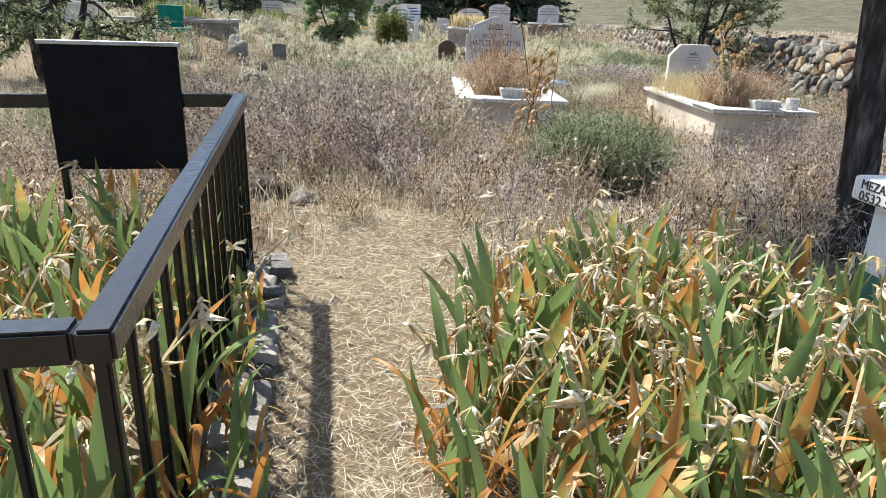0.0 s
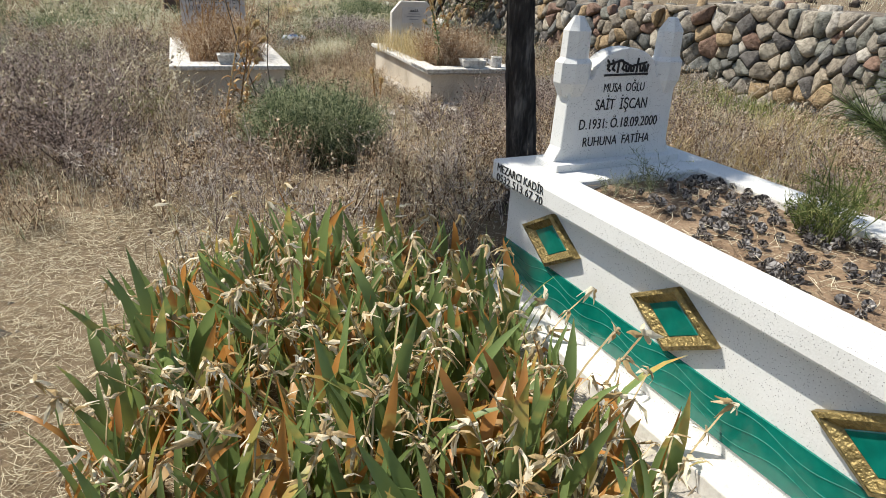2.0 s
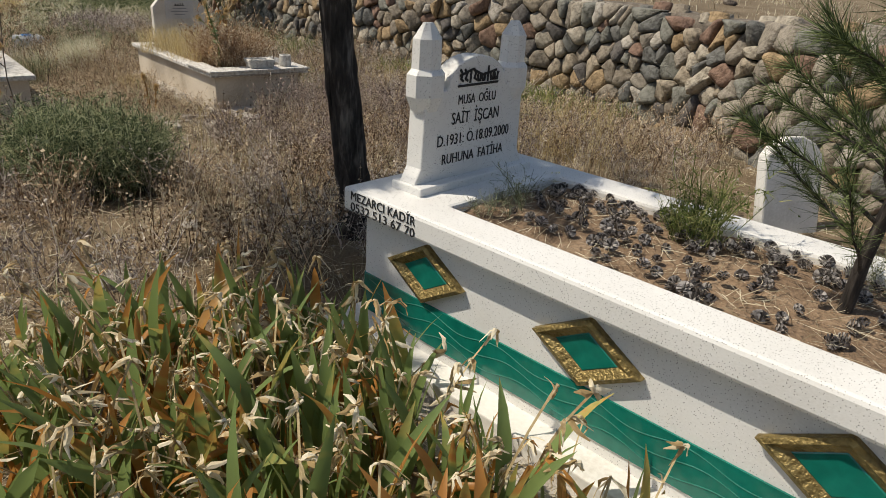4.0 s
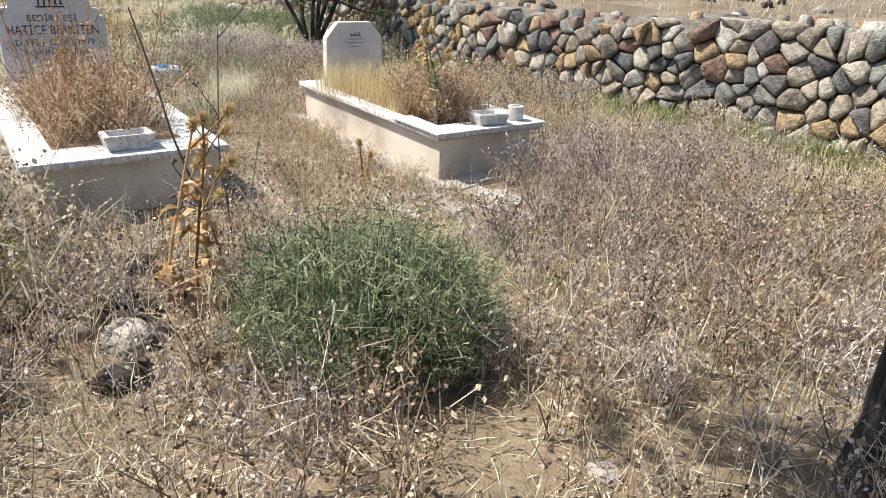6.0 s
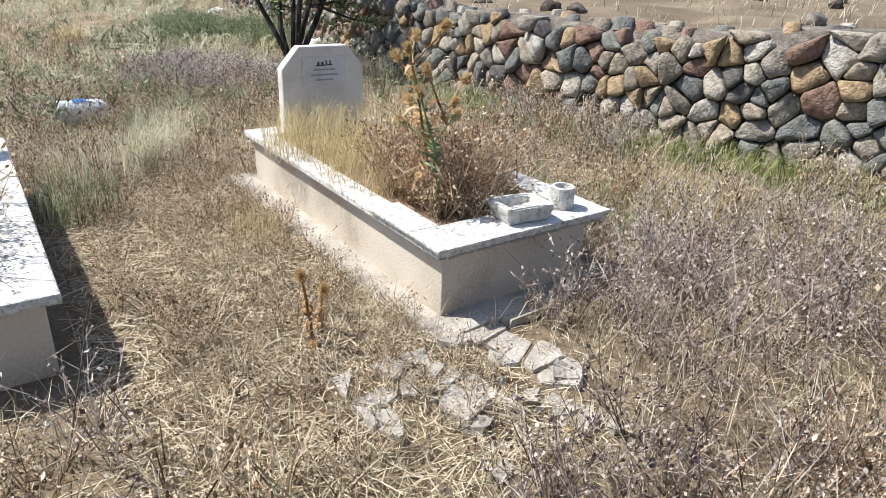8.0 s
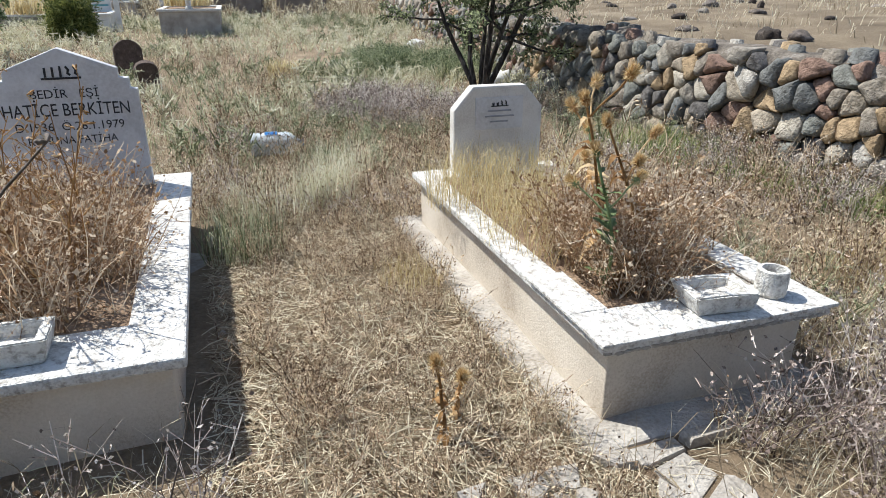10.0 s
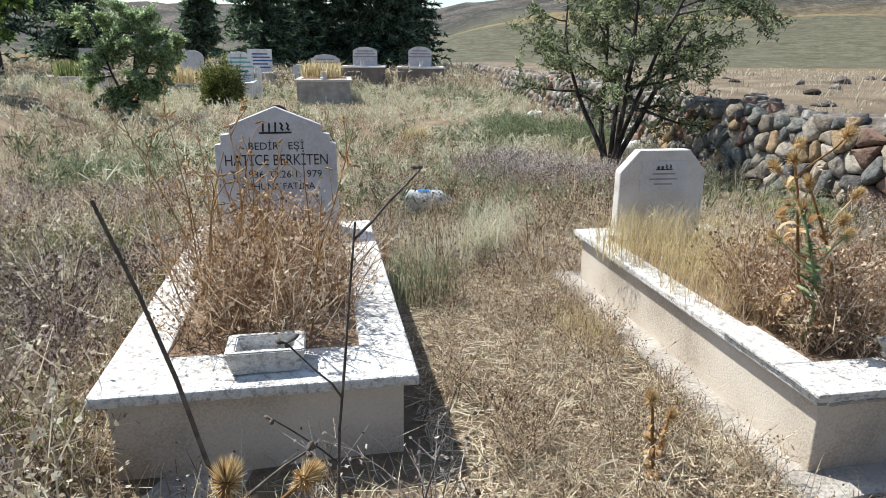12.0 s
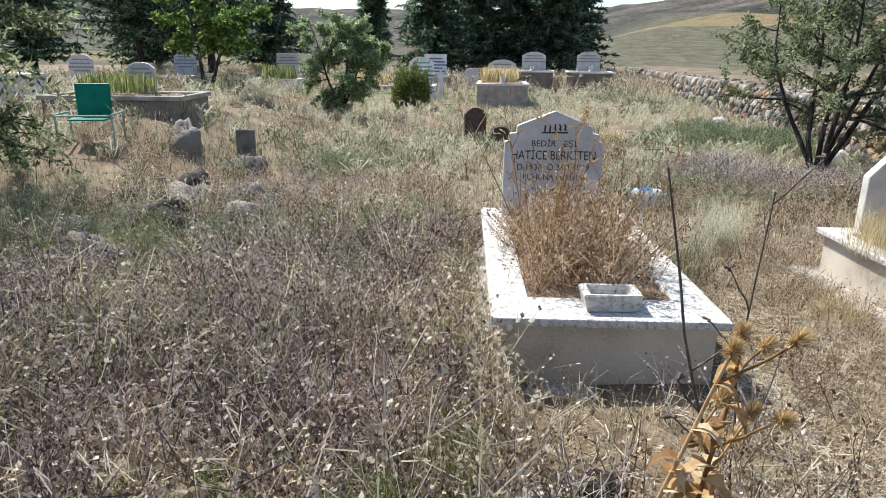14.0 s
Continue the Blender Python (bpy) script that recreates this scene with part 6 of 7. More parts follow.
def plastic_bottle(x, y, yaw):
    t = thing("water_bottle", pose(x, y, gz(x, y) + 0.112, 90, 0, yaw) @ Matrix.Scale(1.4, 4), "large clear ribbed plastic water bottle lying in grass", "bottle")
    n = 28
    prof = [(0.012, 0.0), (0.074, 0.004), (0.08, 0.02)]
    for k in range(9):
        prof += [(0.08, 0.03 + k * 0.022), (0.074, 0.041 + k * 0.022)]
    prof += [(0.08, 0.235), (0.07, 0.27), (0.045, 0.30), (0.026, 0.318), (0.026, 0.335)]
    bm = bmesh.new()
    rows = [[bm.verts.new((r * math.cos(2 * math.pi * k / n) * (1 + 0.05 * math.sin(9 * z * 10)), r * math.sin(2 * math.pi * k / n), z)) for k in range(n)] for r, z in prof]
    for a, b in zip(rows, rows[1:]):
        for k in range(n):
            bm.faces.new((a[k], a[(k + 1) % n], b[(k + 1) % n], b[k]))
    part("body", bm, M_PLASTIC, t, "clear ribbed plastic", smooth=True)
    bm = bmesh.new()
    bmesh.ops.create_cone(bm, cap_ends=True, segments=20, radius1=0.03, radius2=0.029, depth=0.022, matrix=Matrix.Translation((0, 0, 0.34)))
    part("cap", bm, M_LABEL, t, "blue screw cap")
    bm = bmesh.new()
    rows = [[bm.verts.new((0.0825 * math.cos(a), 0.0825 * math.sin(a), z)) for a in np.linspace(0.9, 2.1, 9)] for z in (0.10, 0.18)]
    for k in range(8):
        bm.faces.new((rows[0][k], rows[0][k + 1], rows[1][k + 1], rows[1][k]))
    part("label", bm, M_LABEL, t, "torn blue paper label")


# ---- graves farther off ----
def far_tomb(x, y, w, d, h, yaw, label, head=None, body=None, head_mat=None, rim=0.16, head_w=0.6, head_h=0.65, rounded=True, lines=4, ink=None, z=None, pot=True, top=None):
    m = pose(x, y, gz(x, y) - 0.03 if z is None else z, 0, 0, yaw)
    t = thing("tomb", m, label, "tomb", "graves farther off")
    part("body", box(0.05, w - 0.05, 0.05, d - 0.05, -0.1, h - 0.07, 0.01), body or M_CONCRETE, t)
    part("slab", frame_slab(w, d, rim, h - 0.07, h, 0.35, 0.012), top or M_MARBLE, t)
    soil_bed(rim, w - rim, rim * 1.4, d - 0.34, h - 0.03, t)
    if head_h:
        c, y0 = w / 2, d - 0.25
        o = [(-head_w / 2, h - 0.01), (head_w / 2, h - 0.01), (head_w / 2, h + head_h * 0.8)]
        if rounded:
            o += [(head_w * 0.42 * math.cos(a), h + head_h * 0.82 + head_h * 0.18 * math.sin(a)) for a in np.linspace(0.2, math.pi - 0.2, 7)]
        else:
            o += [(head_w / 2, h + head_h), (-head_w / 2, h + head_h)]
        o += [(-head_w / 2, h + head_h * 0.8)]
        if not rounded:
            o = [o[0], o[1], o[3], o[4]]
        hd = part("headstone", extrude_outline([(c + a, b) for a, b in o], y0, y0 + 0.1, 0.01), head_mat or M_MARBLE_GREY, t)
        rows = []
        for i in range(lines):
            k = head_w * (0.3 + 0.1 * ((i * 7) % 3))
            rows.append([(-k, -i * head_h * 0.15), (k, -i * head_h * 0.15)])
        strokes("inscription", rows, Matrix.Translation((c, y0 - 0.001, h + head_h * 0.78)) @ UPRIGHT, hd, ink or M_INK_FADED, head_h * 0.06)
    if pot:
        bm = bmesh.new()
        prof = [(0.1, 0), (0.1, 0.05), (0.07, 0.07), (0.08, 0.22), (0.095, 0.24), (0.06, 0.24)]
        rows = [[bm.verts.new((r * math.cos(2 * math.pi * k / 12), r * math.sin(2 * math.pi * k / 12), a)) for k in range(12)] for r, a in prof]
        for a, b in zip(rows, rows[1:]):
            for k in range(12):
                bm.faces.new((a[k], a[(k + 1) % 12], b[(k + 1) % 12], b[k]))
        bm.faces.new(rows[-1])
        ob = part("stone_vase", bm, M_MARBLE, None, "weathered stone vase on a tomb slab")
        ob.matrix_world = m @ pose(w * 0.5, rim * 0.8, h)
        tagged(ob, "", "vase")
    return t


def old_stone(x, y, w, th, h, yaw, tilt, label, material, top=0.7):
    z = gz(x, y)
    o = [(-w / 2, -0.1), (w / 2, -0.1), (w / 2, h * top)] + [(w / 2 * math.cos(a), h * top + h * (1 - top) * math.sin(a)) for a in np.linspace(0.3, math.pi - 0.3, 6)] + [(-w / 2, h * top)]
    bm = rough(extrude_outline(o, -th / 2, th / 2, 0.015), 0.012, 8)
    ob = part("gravestone", bm, material, None, label)
    ob.matrix_world = pose(x, y, z, tilt, 0, yaw)
    return tagged(ob, "", "gravestone")


def broken_piece(x, y, w, d, h, seed, label, material):
    """An angular fragment lying flat."""
    bm = rough(box(-w / 2, w / 2, -d / 2, d / 2, -0.03, h), 0.35 * w, 5.0 + seed * 0.13, 1)
    ob = part("rubble_piece", bm, material, None, label)
    r = random.Random(seed)
    ob.matrix_world = pose(x, y, gz(x, y), r.uniform(-8, 8), r.uniform(-8, 8), r.uniform(0, 360))
    return tagged(ob, "", "rubble", "rubble round the tomb")


# ---- the graveyard, nearest first ----
M_IRIS_LEAF = leaf_material("iris_leaf", (0.20, 0.275, 0.095), (0.36, 0.39, 0.11), (0.52, 0.24, 0.07), (0.48, 0.40, 0.12))
M_IRIS_DRY = leaf_material("withered_iris_leaf", (0.46, 0.21, 0.055), (0.30, 0.14, 0.04), (0.56, 0.36, 0.16), (0.52, 0.27, 0.08))

build_wall()
pointed_tomb()
clipped_tomb()
TERRAZZO_POSE = terrazzo_tomb()
dead_rosettes(TERRAZZO_POSE)
grave_fence()
iris_beds()
near_pine()
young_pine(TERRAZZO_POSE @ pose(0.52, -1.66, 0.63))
BROWN, FINE, LEAFY = grow()
bed_litter(TERRAZZO_POSE)

# bushes and tufts
GREEN_SHOOTS = [weed_template(np.random.default_rng(40 + i), 11, 8, 0.75, 0.0068, 0.010, 0.10) for i in range(5)]
shrub("green_bush", 1.52, 5.06, 0.50, 0.53, 165, GREEN_SHOOTS, M_BUSH, "dense wiry green bush with fine leaves", "bush")
shrub("dead_bush_skirt", 1.22, 4.86, 0.42, 0.22, 60, FINE, M_GREYWEED, "dead grey twigs round the foot of the green bush", "dead plant")
shrub("grey_bush", 3.75, 12.9, 0.8, 0.45, 150, FINE, M_GREYWEED, "low mound of grey-mauve wiry shrub", "bush")
shrub("grey_bush", 4.6, 12.4, 0.7, 0.4, 110, FINE, M_GREYWEED, "low mound of grey-mauve wiry shrub", "bush")
shrub("sage_bush", 5.2, 17.2, 1.1, 0.55, 150, LEAFY, M_BUSH, "spreading grey-green bush in dry grass", "bush")
shrub("sage_bush", 6.1, 16.2, 0.8, 0.5, 90, LEAFY, M_BUSH, "spreading grey-green bush in dry grass", "bush")
shrub("sage_bush", -1.3, 13.6, 0.9, 0.35, 120, LEAFY, M_BUSH, "low dark green bush in dry grass", "bush")
shrub("bed_weeds", 3.50, 7.12, 0.2, 0.38, 40, FINE, M_BEDWEED, "dry reddish-brown stems in the tomb bed", "dead plant", z=0.37)
shrub("bed_weeds", 1.08, 7.85, 0.44, 0.50, 52, FINE, M_BEDWEED, "dense tangle of dry brown stems in the tomb bed", "dead plant", z=0.37)
shrub("bed_weeds", 1.06, 8.5, 0.44, 0.52, 52, FINE, M_BEDWEED, "dense tangle of dry straw stems in the tomb bed", "dead plant", z=0.37)
tuft("golden_grass", 3.52, 8.45, 0.37, 1.05, 0.38, 1500, M_STRAW_GOLD, "golden dry grass growing from the tomb bed", "grass", 0.0028, 1.1)
tuft("golden_grass", 3.54, 7.75, 0.37, 0.95, 0.32, 900, M_STRAW_GOLD, "golden dry grass growing from the tomb bed", "grass", 0.0028, 1.2)
shrub("bed_weeds", 3.66, 7.5, 0.38, 0.48, 70, FINE, M_BEDWEED, "dry reddish-brown stems in the tomb bed", "dead plant", z=0.37)
tuft("feather_grass", 2.62, 9.75, gz(2.62, 9.75), 0.42, 0.42, 620, M_STRAW_PALE, "pale feathery grass tuft", "grass", 0.004, 0.9)
tuft("feather_grass", 2.2, 9.6, gz(2.2, 9.6), 0.7, 0.38, 420, M_STRAW_PALE, "soft pale grass tuft by the tomb", "grass", 0.004, 0.8)
tuft("feather_grass", 1.95, 8.9, gz(1.95, 8.9), 0.5, 0.42, 300, M_SAGE, "soft grey-green grass tuft by the tomb", "grass", 0.004, 1.1)
tuft("feather_grass", 2.85, 10.4, gz(2.85, 10.4), 0.5, 0.4, 360, M_STRAW_PALE, "pale feathery grass tuft", "grass", 0.004, 0.9)
tuft("golden_grass", 2.80, 8.15, gz(2.8, 8.15), 0.35, 0.22, 260, M_STRAW_GOLD, "golden dry grass tuft beside the tomb", "grass", 0.003, 0.8)
tuft("golden_grass", 3.1, 16.5, gz(3.1, 16.5), 0.5, 0.45, 260, M_STRAW_GOLD, "yellow dry grass clump before the far tomb", "grass", 0.012, 0.9)
for i, (x, y) in enumerate(((5.0, 5.2), (5.6, 6.0), (5.2, 3.9), (5.9, 4.6), (4.6, 4.4), (5.4, 7.2))):
    tuft("golden_grass", x, y, gz(x, y), 1.0, 0.35, 500, M_STRAW_GOLD, "tall yellow dry grass near the wall", "grass", 0.004, 0.9)

# thistles and stems
thistle(1.02, 5.76, 0.88, 3, "withered orange-brown thistle with bristly heads", 51)
thistle(0.90, 5.90, 0.90, 3, "withered orange-brown thistle with bristly heads", 52)
thistle(1.13, 5.86, 0.74, 3, "withered orange-brown thistle with bristly heads", 53)
thistle(3.32, 7.12, 0.64, 4, "green thistle with purple and straw-coloured heads", 54, True, 0.37)
thistle(3.40, 7.2, 0.84, 5, "tall withered brown thistle growing from the tomb", 55, False, 0.37)
thistle(3.56, 7.24, 0.72, 3, "withered brown thistle growing from the tomb", 56, False, 0.37)
thistle(2.52, 6.82, 0.34, 1, "crumpled dry pale-brown thistle on the path", 57)
thistle(2.60, 6.95, 0.24, 1, "crumpled dry pale-brown thistle on the path", 58)
dead_stem(1.27, 6.14, 1.36, (-0.13, 0.0), "tall bare dark dead stem before the tomb", 61, 3, 0.008)
dead_stem(1.38, 6.3, 1.2, (-0.10, 0.1), "tall bare dark dead stem before the tomb", 62, 3, 0.006)
dead_stem(1.55, 6.6, 0.6, (0.4, 0.0), "leaning bare dead stem before the tomb", 63, 2, 0.004)
for i in range(24):
    r = random.Random(70 + i)
    dead_stem(1.05 + r.uniform(-0.35, 0.35), 8.0 + r.uniform(-0.45, 0.7), r.uniform(0.55, 1.0), (r.uniform(-0.4, 0.4), r.uniform(-0.3, 0.3)), "dry ochre stem rising from the tomb bed", 80 + i, 6, 0.0045, M_THISTLE, 0.36)
dead_stem(-0.93, 6.28, 1.35, (-2.2, 1.75), "long pale dry stalk leaning across the weeds", 64, 0, 0.006, M_DRYSTALK)
for i in range(16):
    r = random.Random(110 + i)
    x, y = r.uniform(-1.6, 3.0), r.uniform(4.2, 7.0)
    dead_stem(x, y, r.uniform(0.25, 0.55), (r.uniform(-0.6, 0.6), r.uniform(-0.4, 0.4)), "thin pale dead stem among weeds", 130 + i, 3, 0.004, M_DRYSTALK)
for i in range(9):
    r = random.Random(150 + i)
    dead_stem(3.72 + r.uniform(-0.25, 0.3), 7.3 + r.uniform(-0.1, 0.9), r.uniform(0.35, 0.7), (r.uniform(-0.4, 0.4), r.uniform(-0.3, 0.3)), "dry reddish stem rising from the tomb bed", 160 + i, 4, 0.004, M_WEED, 0.36)

# stones, rubble, bottle
plastic_bottle(2.20, 11.4, 84)
rock(1.19, 3.41, 0.20, 0.13, 0.10, 1, "pale angular stone on the dry ground", M_CONCRETE)
rock(1.74, 3.91, 0.13, 0.10, 0.06, 2, "small pale stone on the dry ground", M_CONCRETE)
rock(-0.92, 4.33, 0.42, 0.30, 0.22, 3)
rock(-0.6, 4.15, 0.22, 0.2, 0.12, 4)
rock(-2.5, 10.2, 0.95, 0.5, 0.42, 5)
rock(-1.9, 10.9, 0.5, 0.4, 0.5, 6)
rock(-3.2, 9.8, 0.55, 0.45, 0.3, 7)
rock(-1.7, 9.6, 0.3, 0.25, 0.2, 8)
rock(-2.6, 13.0, 0.75, 0.45, 0.45, 9)
rock(-3.5, 13.3, 0.55, 0.42, 0.8, 10)
rock(6.35, 14.9, 0.5, 0.35, 0.4, 11, "pale boulder at the foot of the wall", M_MARBLE_CLEAN)
rock(7.0, 21.5, 0.6, 0.4, 0.35, 12, "pale boulder at the foot of the wall", M_MARBLE_CLEAN)
for i, (x, y) in enumerate(((0.75, 5.55), (0.62, 5.35), (0.88, 5.30), (0.5, 5.75), (0.95, 5.1))):
    rock(x, y, 0.16 - 0.015 * i, 0.13, 0.10, 20 + i)


def cracked_apron():
    """Flat broken concrete pieces before the tomb's foot, with weeds in the cracks."""
    r = random.Random(200)
    pts = np.array([(r.uniform(2.45, 3.75), r.uniform(5.85, 6.58)) for _ in range(64)])
    for i, (p, poly) in enumerate(zip(pts, voronoi_cells(pts, 2.45, 3.8, 5.85, 6.56))):
        gone = ((p[0] - 2.95) / 0.62) ** 2 + ((p[1] - 6.45) / 0.52) ** 2 > 1
        if len(poly) < 3 or gone or r.random() < 0.38:
            continue
        c = np.mean(np.array(poly), axis=0)
        ring = [Vector(((a - c[0]) * r.uniform(0.80, 0.97), (b - c[1]) * r.uniform(0.80, 0.97), 0)) for a, b in poly]
        top = r.uniform(0.012, 0.04)
        bm = bmesh.new()
        low, mid, up = ([bm.verts.new(v * k + Vector((0, 0, z + r.uniform(-0.004, 0.004)))) for v in ring] for k, z in ((1.05, -0.04), (1.0, top - 0.008), (0.93, top)))
        for q, w in ((low, mid), (mid, up)):
            for k in range(len(ring)):
                bm.faces.new((q[k], q[(k + 1) % len(ring)], w[(k + 1) % len(ring)], w[k]))
        bm.faces.new(up)
        bmesh.ops.recalc_face_normals(bm, faces=bm.faces)
        ob = part("paving_fragment", bm, M_CONCRETE, None, "broken flat piece of pale concrete paving by the tomb")
        ob.matrix_world = pose(c[0], c[1], gz(c[0], c[1]), r.uniform(-3, 3), r.uniform(-3, 3))
        tagged(ob, "", "rubble", "broken paving before the tomb")


cracked_apron()
for i in range(9):
    r = random.Random(230 + i)
    x, y = r.uniform(2.45, 3.4), r.uniform(5.75, 6.1)
    broken_piece(x, y, r.uniform(0.05, 0.11), r.uniform(0.05, 0.09), r.uniform(0.02, 0.05), 30 + i, "broken pale concrete rubble by the tomb", M_CONCRETE)
# stones heaped before the pointed tomb, and the old stone heap among weeds
for i in range(22):
    r = random.Random(250 + i)
    k = r.uniform(0.08, 0.24)
    rock(r.uniform(0.30, 1.02), r.uniform(5.2, 6.35), k, k * r.uniform(0.6, 0.9), k * r.uniform(0.5, 0.8), 110 + i, "small pale-brown fieldstone among dry weeds", M_CONCRETE if i % 3 == 0 else M_ROCK)
for i in range(20):
    r = random.Random(280 + i)
    k = r.uniform(0.32, 0.75)
    rock(-2.4 + r.gauss(0, 0.7), 10.35 + r.gauss(0, 0.5), k, k * r.uniform(0.6, 0.9), k * r.uniform(0.5, 0.85), 140 + i, "dark lichen-covered stone of an old heap in weeds")
for i in range(40):
    r = random.Random(300 + i)
    x, y = r.uniform(8.0, 18), r.uniform(7, 24)
    rock(x, y, r.uniform(0.15, 0.45), r.uniform(0.15, 0.4), r.uniform(0.1, 0.28), 60 + i, "stone on the bare bank behind the wall")

# trees
broad_tree("almond_tree", 5.6, 13.95, "many-stemmed almond tree with dark bark and narrow leaves", 6, 3.7, 1.25, 25000, 0.075, 0.024, M_LEAF, 5, 0.05, 0.30, 11, 0.02, (0.08, 0.38))
broad_tree("fruit_tree", -5.5, 10.3, "leafy tree with drooping twigs and long dark leaves", 3, 3.6, 1.75, 15000, 0.10, 0.03, M_LEAF, 6, 0.08, 0.25, 11, 0.07, (0.3, 0.6))
broad_tree("fruit_tree", -5.6, 19.9, "small fruit tree with bright green leaves and forked trunk", 2, 2.65, 0.95, 9000, 0.13, 0.06, M_LEAF_BRIGHT, 7, 0.06, 0.4, 11, 0.02, (0.2, 0.4))
broad_tree("olive_like_tree", -2.75, 21.5, "rounded tree with small silvery green leaves", 4, 3.1, 0.85, 42000, 0.085, 0.034, M_LEAF_SILVER, 8, 0.04, 0.08, 15, 0.02, (0.04, 0.2))

# graves farther off
far_tomb(0.85, 26.4, 1.75, 3.0, 0.78, -3, "grey concrete tomb with planted bed and round-topped stone", head_w=1.0, head_h=0.75, lines=3)
tuft("iris_clump", 1.7, 27.6, 0.85, 1.3, 0.6, 420, M_STRAW_GOLD, "yellowing irises in a tomb bed", "iris", 0.03, 0.7)
far_tomb(-1.62, 34.5, 1.45, 2.2, 0.72, -2, "marble tomb with a blue lettered plate", head_w=1.05, head_h=0.95, rounded=False, head_mat=M_MARBLE_CLEAN, ink=M_BLUEPLATE, lines=5)
far_tomb(-1.75, 28.6, 1.2, 2.0, 0.58, 0, "white marble tomb with turquoise lettering and small pillars", head_w=0.95, head_h=1.0, body=M_MARBLE_CLEAN, top=M_MARBLE_CLEAN, head_mat=M_MARBLE_CLEAN, ink=M_TURQUOISE, lines=5)
far_tomb(2.62, 35.6, 2.0, 2.6, 0.95, -8, "dark concrete tomb with pale slab and grey headstone", head_w=1.15, head_h=0.85, lines=3, body=M_DARKBLOCK, top=M_MARBLE_CLEAN)
far_tomb(5.1, 35.0, 2.15, 2.8, 0.95, -8, "dark concrete block tomb with pale slab beside the wall", head_w=1.1, head_h=0.9, lines=3, body=M_DARKBLOCK, top=M_MARBLE_CLEAN)
far_tomb(-7.9, 30.5, 1.9, 1.6, 0.65, 2, "low white concrete planter tomb", head_h=0, body=M_MARBLE_CLEAN, pot=False)
tuft("iris_clump", -6.9, 31.3, 0.7, 1.4, 0.7, 300, M_HERB, "green irises in a tomb planter", "iris", 0.03, 0.6)
far_tomb(-4.6, 31.8, 2.5, 2.0, 0.38, 2, "long low grey concrete grave border", head_h=0, pot=False)
tuft("iris_clump", -3.4, 32.6, 0.45, 1.6, 0.75, 320, M_STRAW_GOLD, "yellowing irises in a grave border", "iris", 0.03, 0.6)
far_tomb(-6.3, 14.5, 2.25, 1.6, 0.34, 4, "raised grave bed of brown stone with a blue-grey headstone", head_w=0.48, head_h=0.50, rim=0.1, pot=False, body=M_ROCK, top=M_CONCRETE)
tuft("iris_clump", -5.3, 15.15, gz(-5.3, 15.15) + 0.28, 1.15, 0.38, 520, M_HERB, "yellow-green irises in a raised bed", "iris", 0.018, 0.6)
far_tomb(-9.8, 14.6, 2.4, 2.2, 0.6, 2, "white tiled tomb with a broad base", head_h=0, pot=False, body=M_MARBLE_CLEAN, top=M_MARBLE_CLEAN)
far_tomb(-13.5, 33.5, 2.2, 2.6, 0.6, 3, "grey tomb with arched headstone under the conifers", head_w=1.0, head_h=1.0)
far_tomb(-16.5, 30.0, 2.2, 2.6, 0.5, 3, "pale tomb with blue-grey headstone", head_w=1.0, head_h=1.0)
far_tomb(-10.0, 38.0, 2.4, 2.6, 0.55, 0, "pale tomb with square headstone", head_w=1.2, head_h=1.0, rounded=False)
old_stone(0.66, 18.3, 0.46, 0.16, 0.62, 10, -4, "dark rusty old rounded gravestone", M_RUSTSTONE)
old_stone(1.05, 16.2, 0.34, 0.16, 0.42, 10, 6, "dark old stump of a gravestone", M_RUSTSTONE)
old_stone(-2.75, 13.6, 0.26, 0.09, 0.5, 8, -3, "plain grey upright stone slab", M_SLATE, 0.98)
old_stone(0.9, 36.0, 0.62, 0.12, 0.95, 0, 0, "small pale marked gravestone", M_MARBLE_GREY, 0.9)
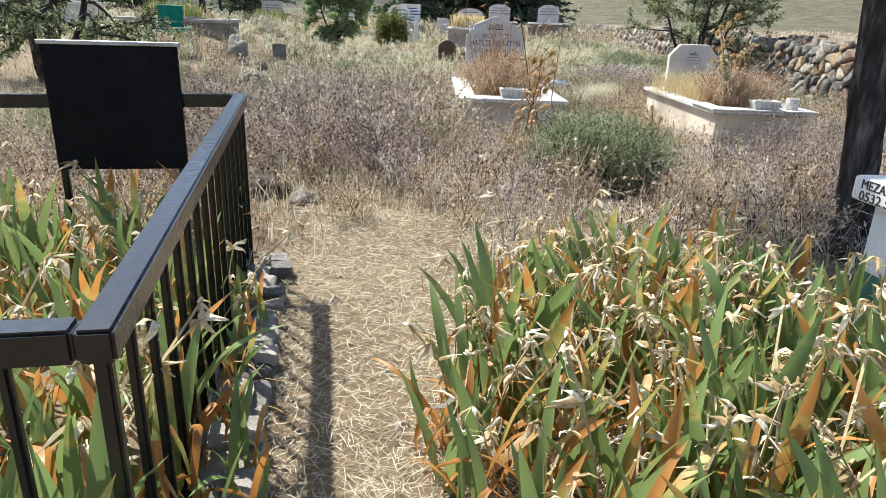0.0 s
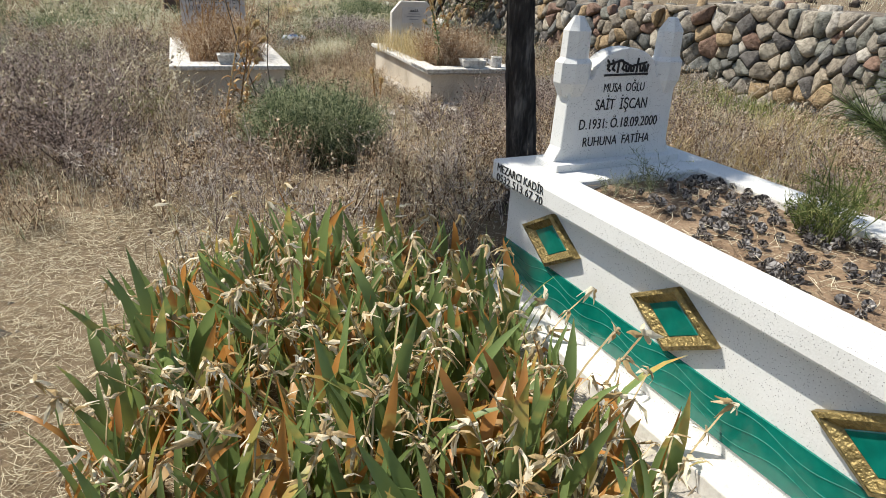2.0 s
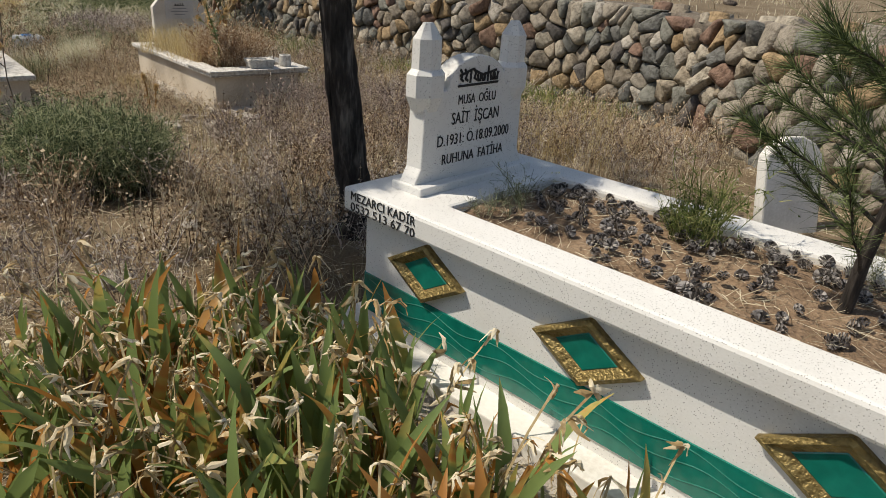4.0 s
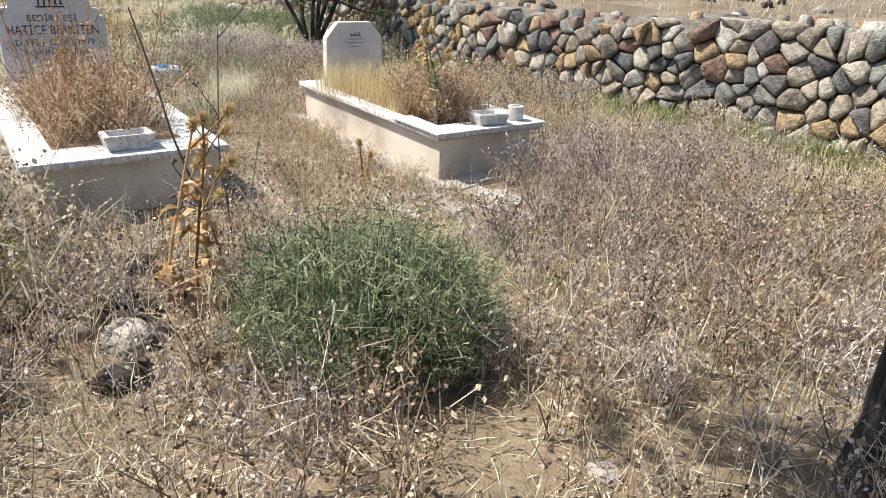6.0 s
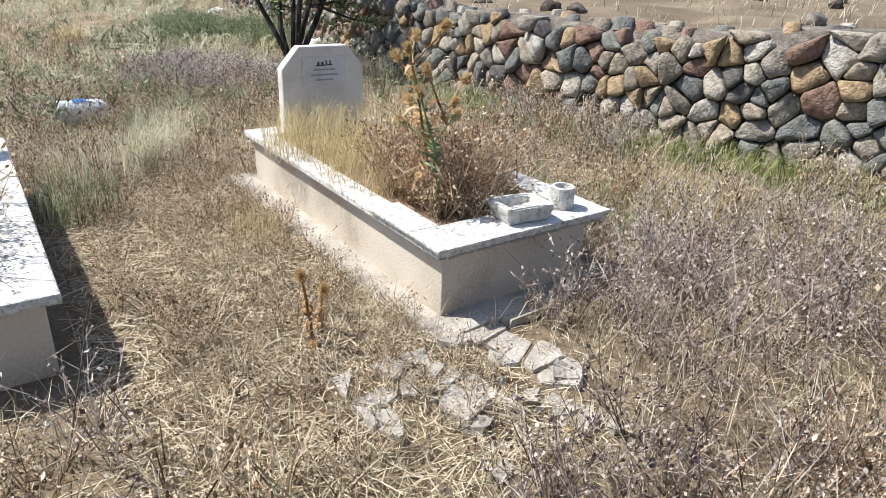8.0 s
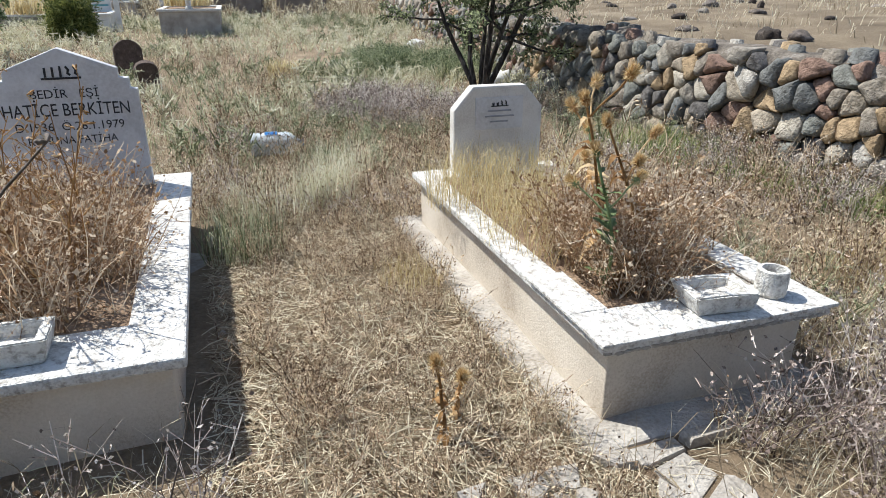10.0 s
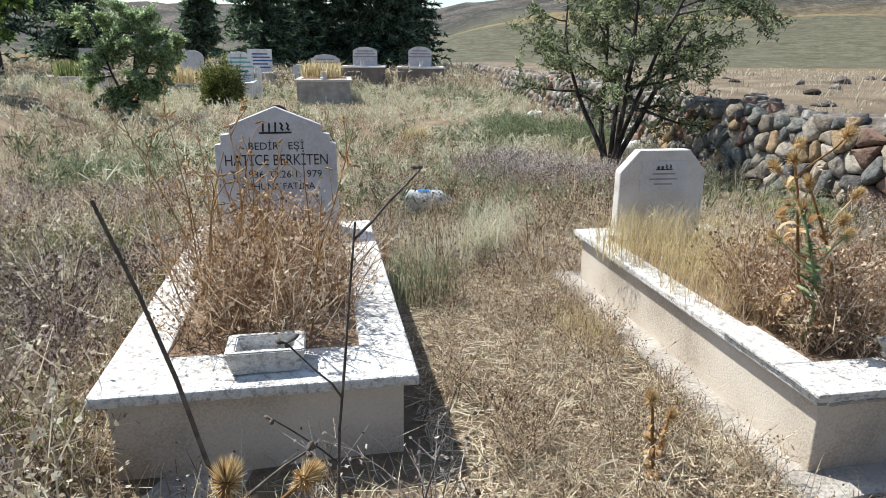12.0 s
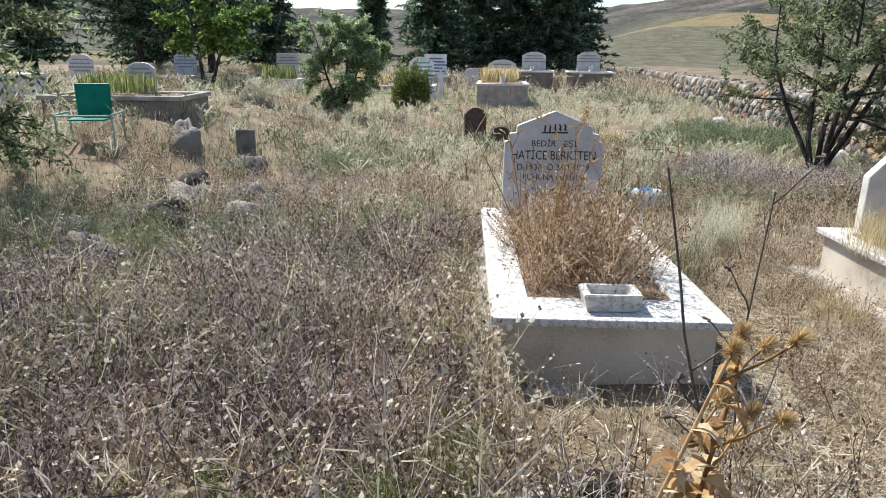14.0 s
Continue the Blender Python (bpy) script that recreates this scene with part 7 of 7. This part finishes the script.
old_stone(-3.6, 36.0, 0.9, 0.12, 1.5, 0, 0, "grey arched gravestone in dry grass", M_MARBLE_GREY, 0.8)
old_stone(4.95, 1.95, 0.42, 0.10, 0.62, -30, -14, "leaning white marble gravestone in yellow grass", M_MARBLE_CLEAN, 0.72)
for sx in (-1.95, -0.36):
    old_stone(sx, 28.7, 0.16, 0.16, 1.1, 0, 0, "small white marble pillar by a tomb", M_MARBLE_CLEAN, 0.7)

# juniper, chair
JUN = [weed_template(np.random.default_rng(60 + i), 9, 6, 0.4, 0.012, 0.03, 0.14) for i in range(4)]
shrub("juniper", -1.2, 25.5, 0.42, 1.25, 90, JUN, M_JUNIPER, "upright yellow-green juniper before the tombs", "bush")


def green_chair():
    t = thing("garden_chair", pose(-4.6, 12.95, gz(-4.6, 12.95), 0, 0, 12) @ Matrix.Scale(0.62, 4), "green sheet seat with pale green tube frame", "chair")
    part("back", box(-0.36, 0.36, 0.30, 0.34, 0.55, 1.25, 0.02), M_CHAIR, t)
    part("seat", box(-0.38, 0.38, -0.35, 0.30, 0.50, 0.54, 0.015), M_CHAIR, t)
    for sx in (-0.55, 0.55):
        part("arm", box(sx - 0.02, sx + 0.02, -0.55, 0.4, 0.62, 0.66, 0.012), M_TUBE, t)
        for sy in (-0.5, 0.36):
            part("leg", box(sx - 0.02, sx + 0.02, sy - 0.02, sy + 0.02, 0, 0.63, 0.01), M_TUBE, t)
    part("front_rail", box(-0.55, 0.55, -0.56, -0.52, 0.60, 0.64, 0.012), M_TUBE, t)


green_chair()

# conifers behind the graves
for i, (x, y, h, r) in enumerate(((-1.2, 47, 9.5, 3.2), (1.6, 50, 9.0, 3.2), (4.2, 51, 10.5, 3.4), (6.4, 50, 9.5, 3.2), (8.2, 53, 9.0, 3.0), (-12.5, 50, 9.5, 3.0), (-12.0, 38, 10.0, 4.2), (-16.0, 39, 9.5, 4.0), (-7.2, 64, 9.0, 2.0), (-20, 50, 10, 4), (-26, 46, 10, 4))):
    conifer(x, y, h, r, 400 + i, "dark green conifer with drooping tiers", 0.10 if i not in (6, 7) else 0.24)
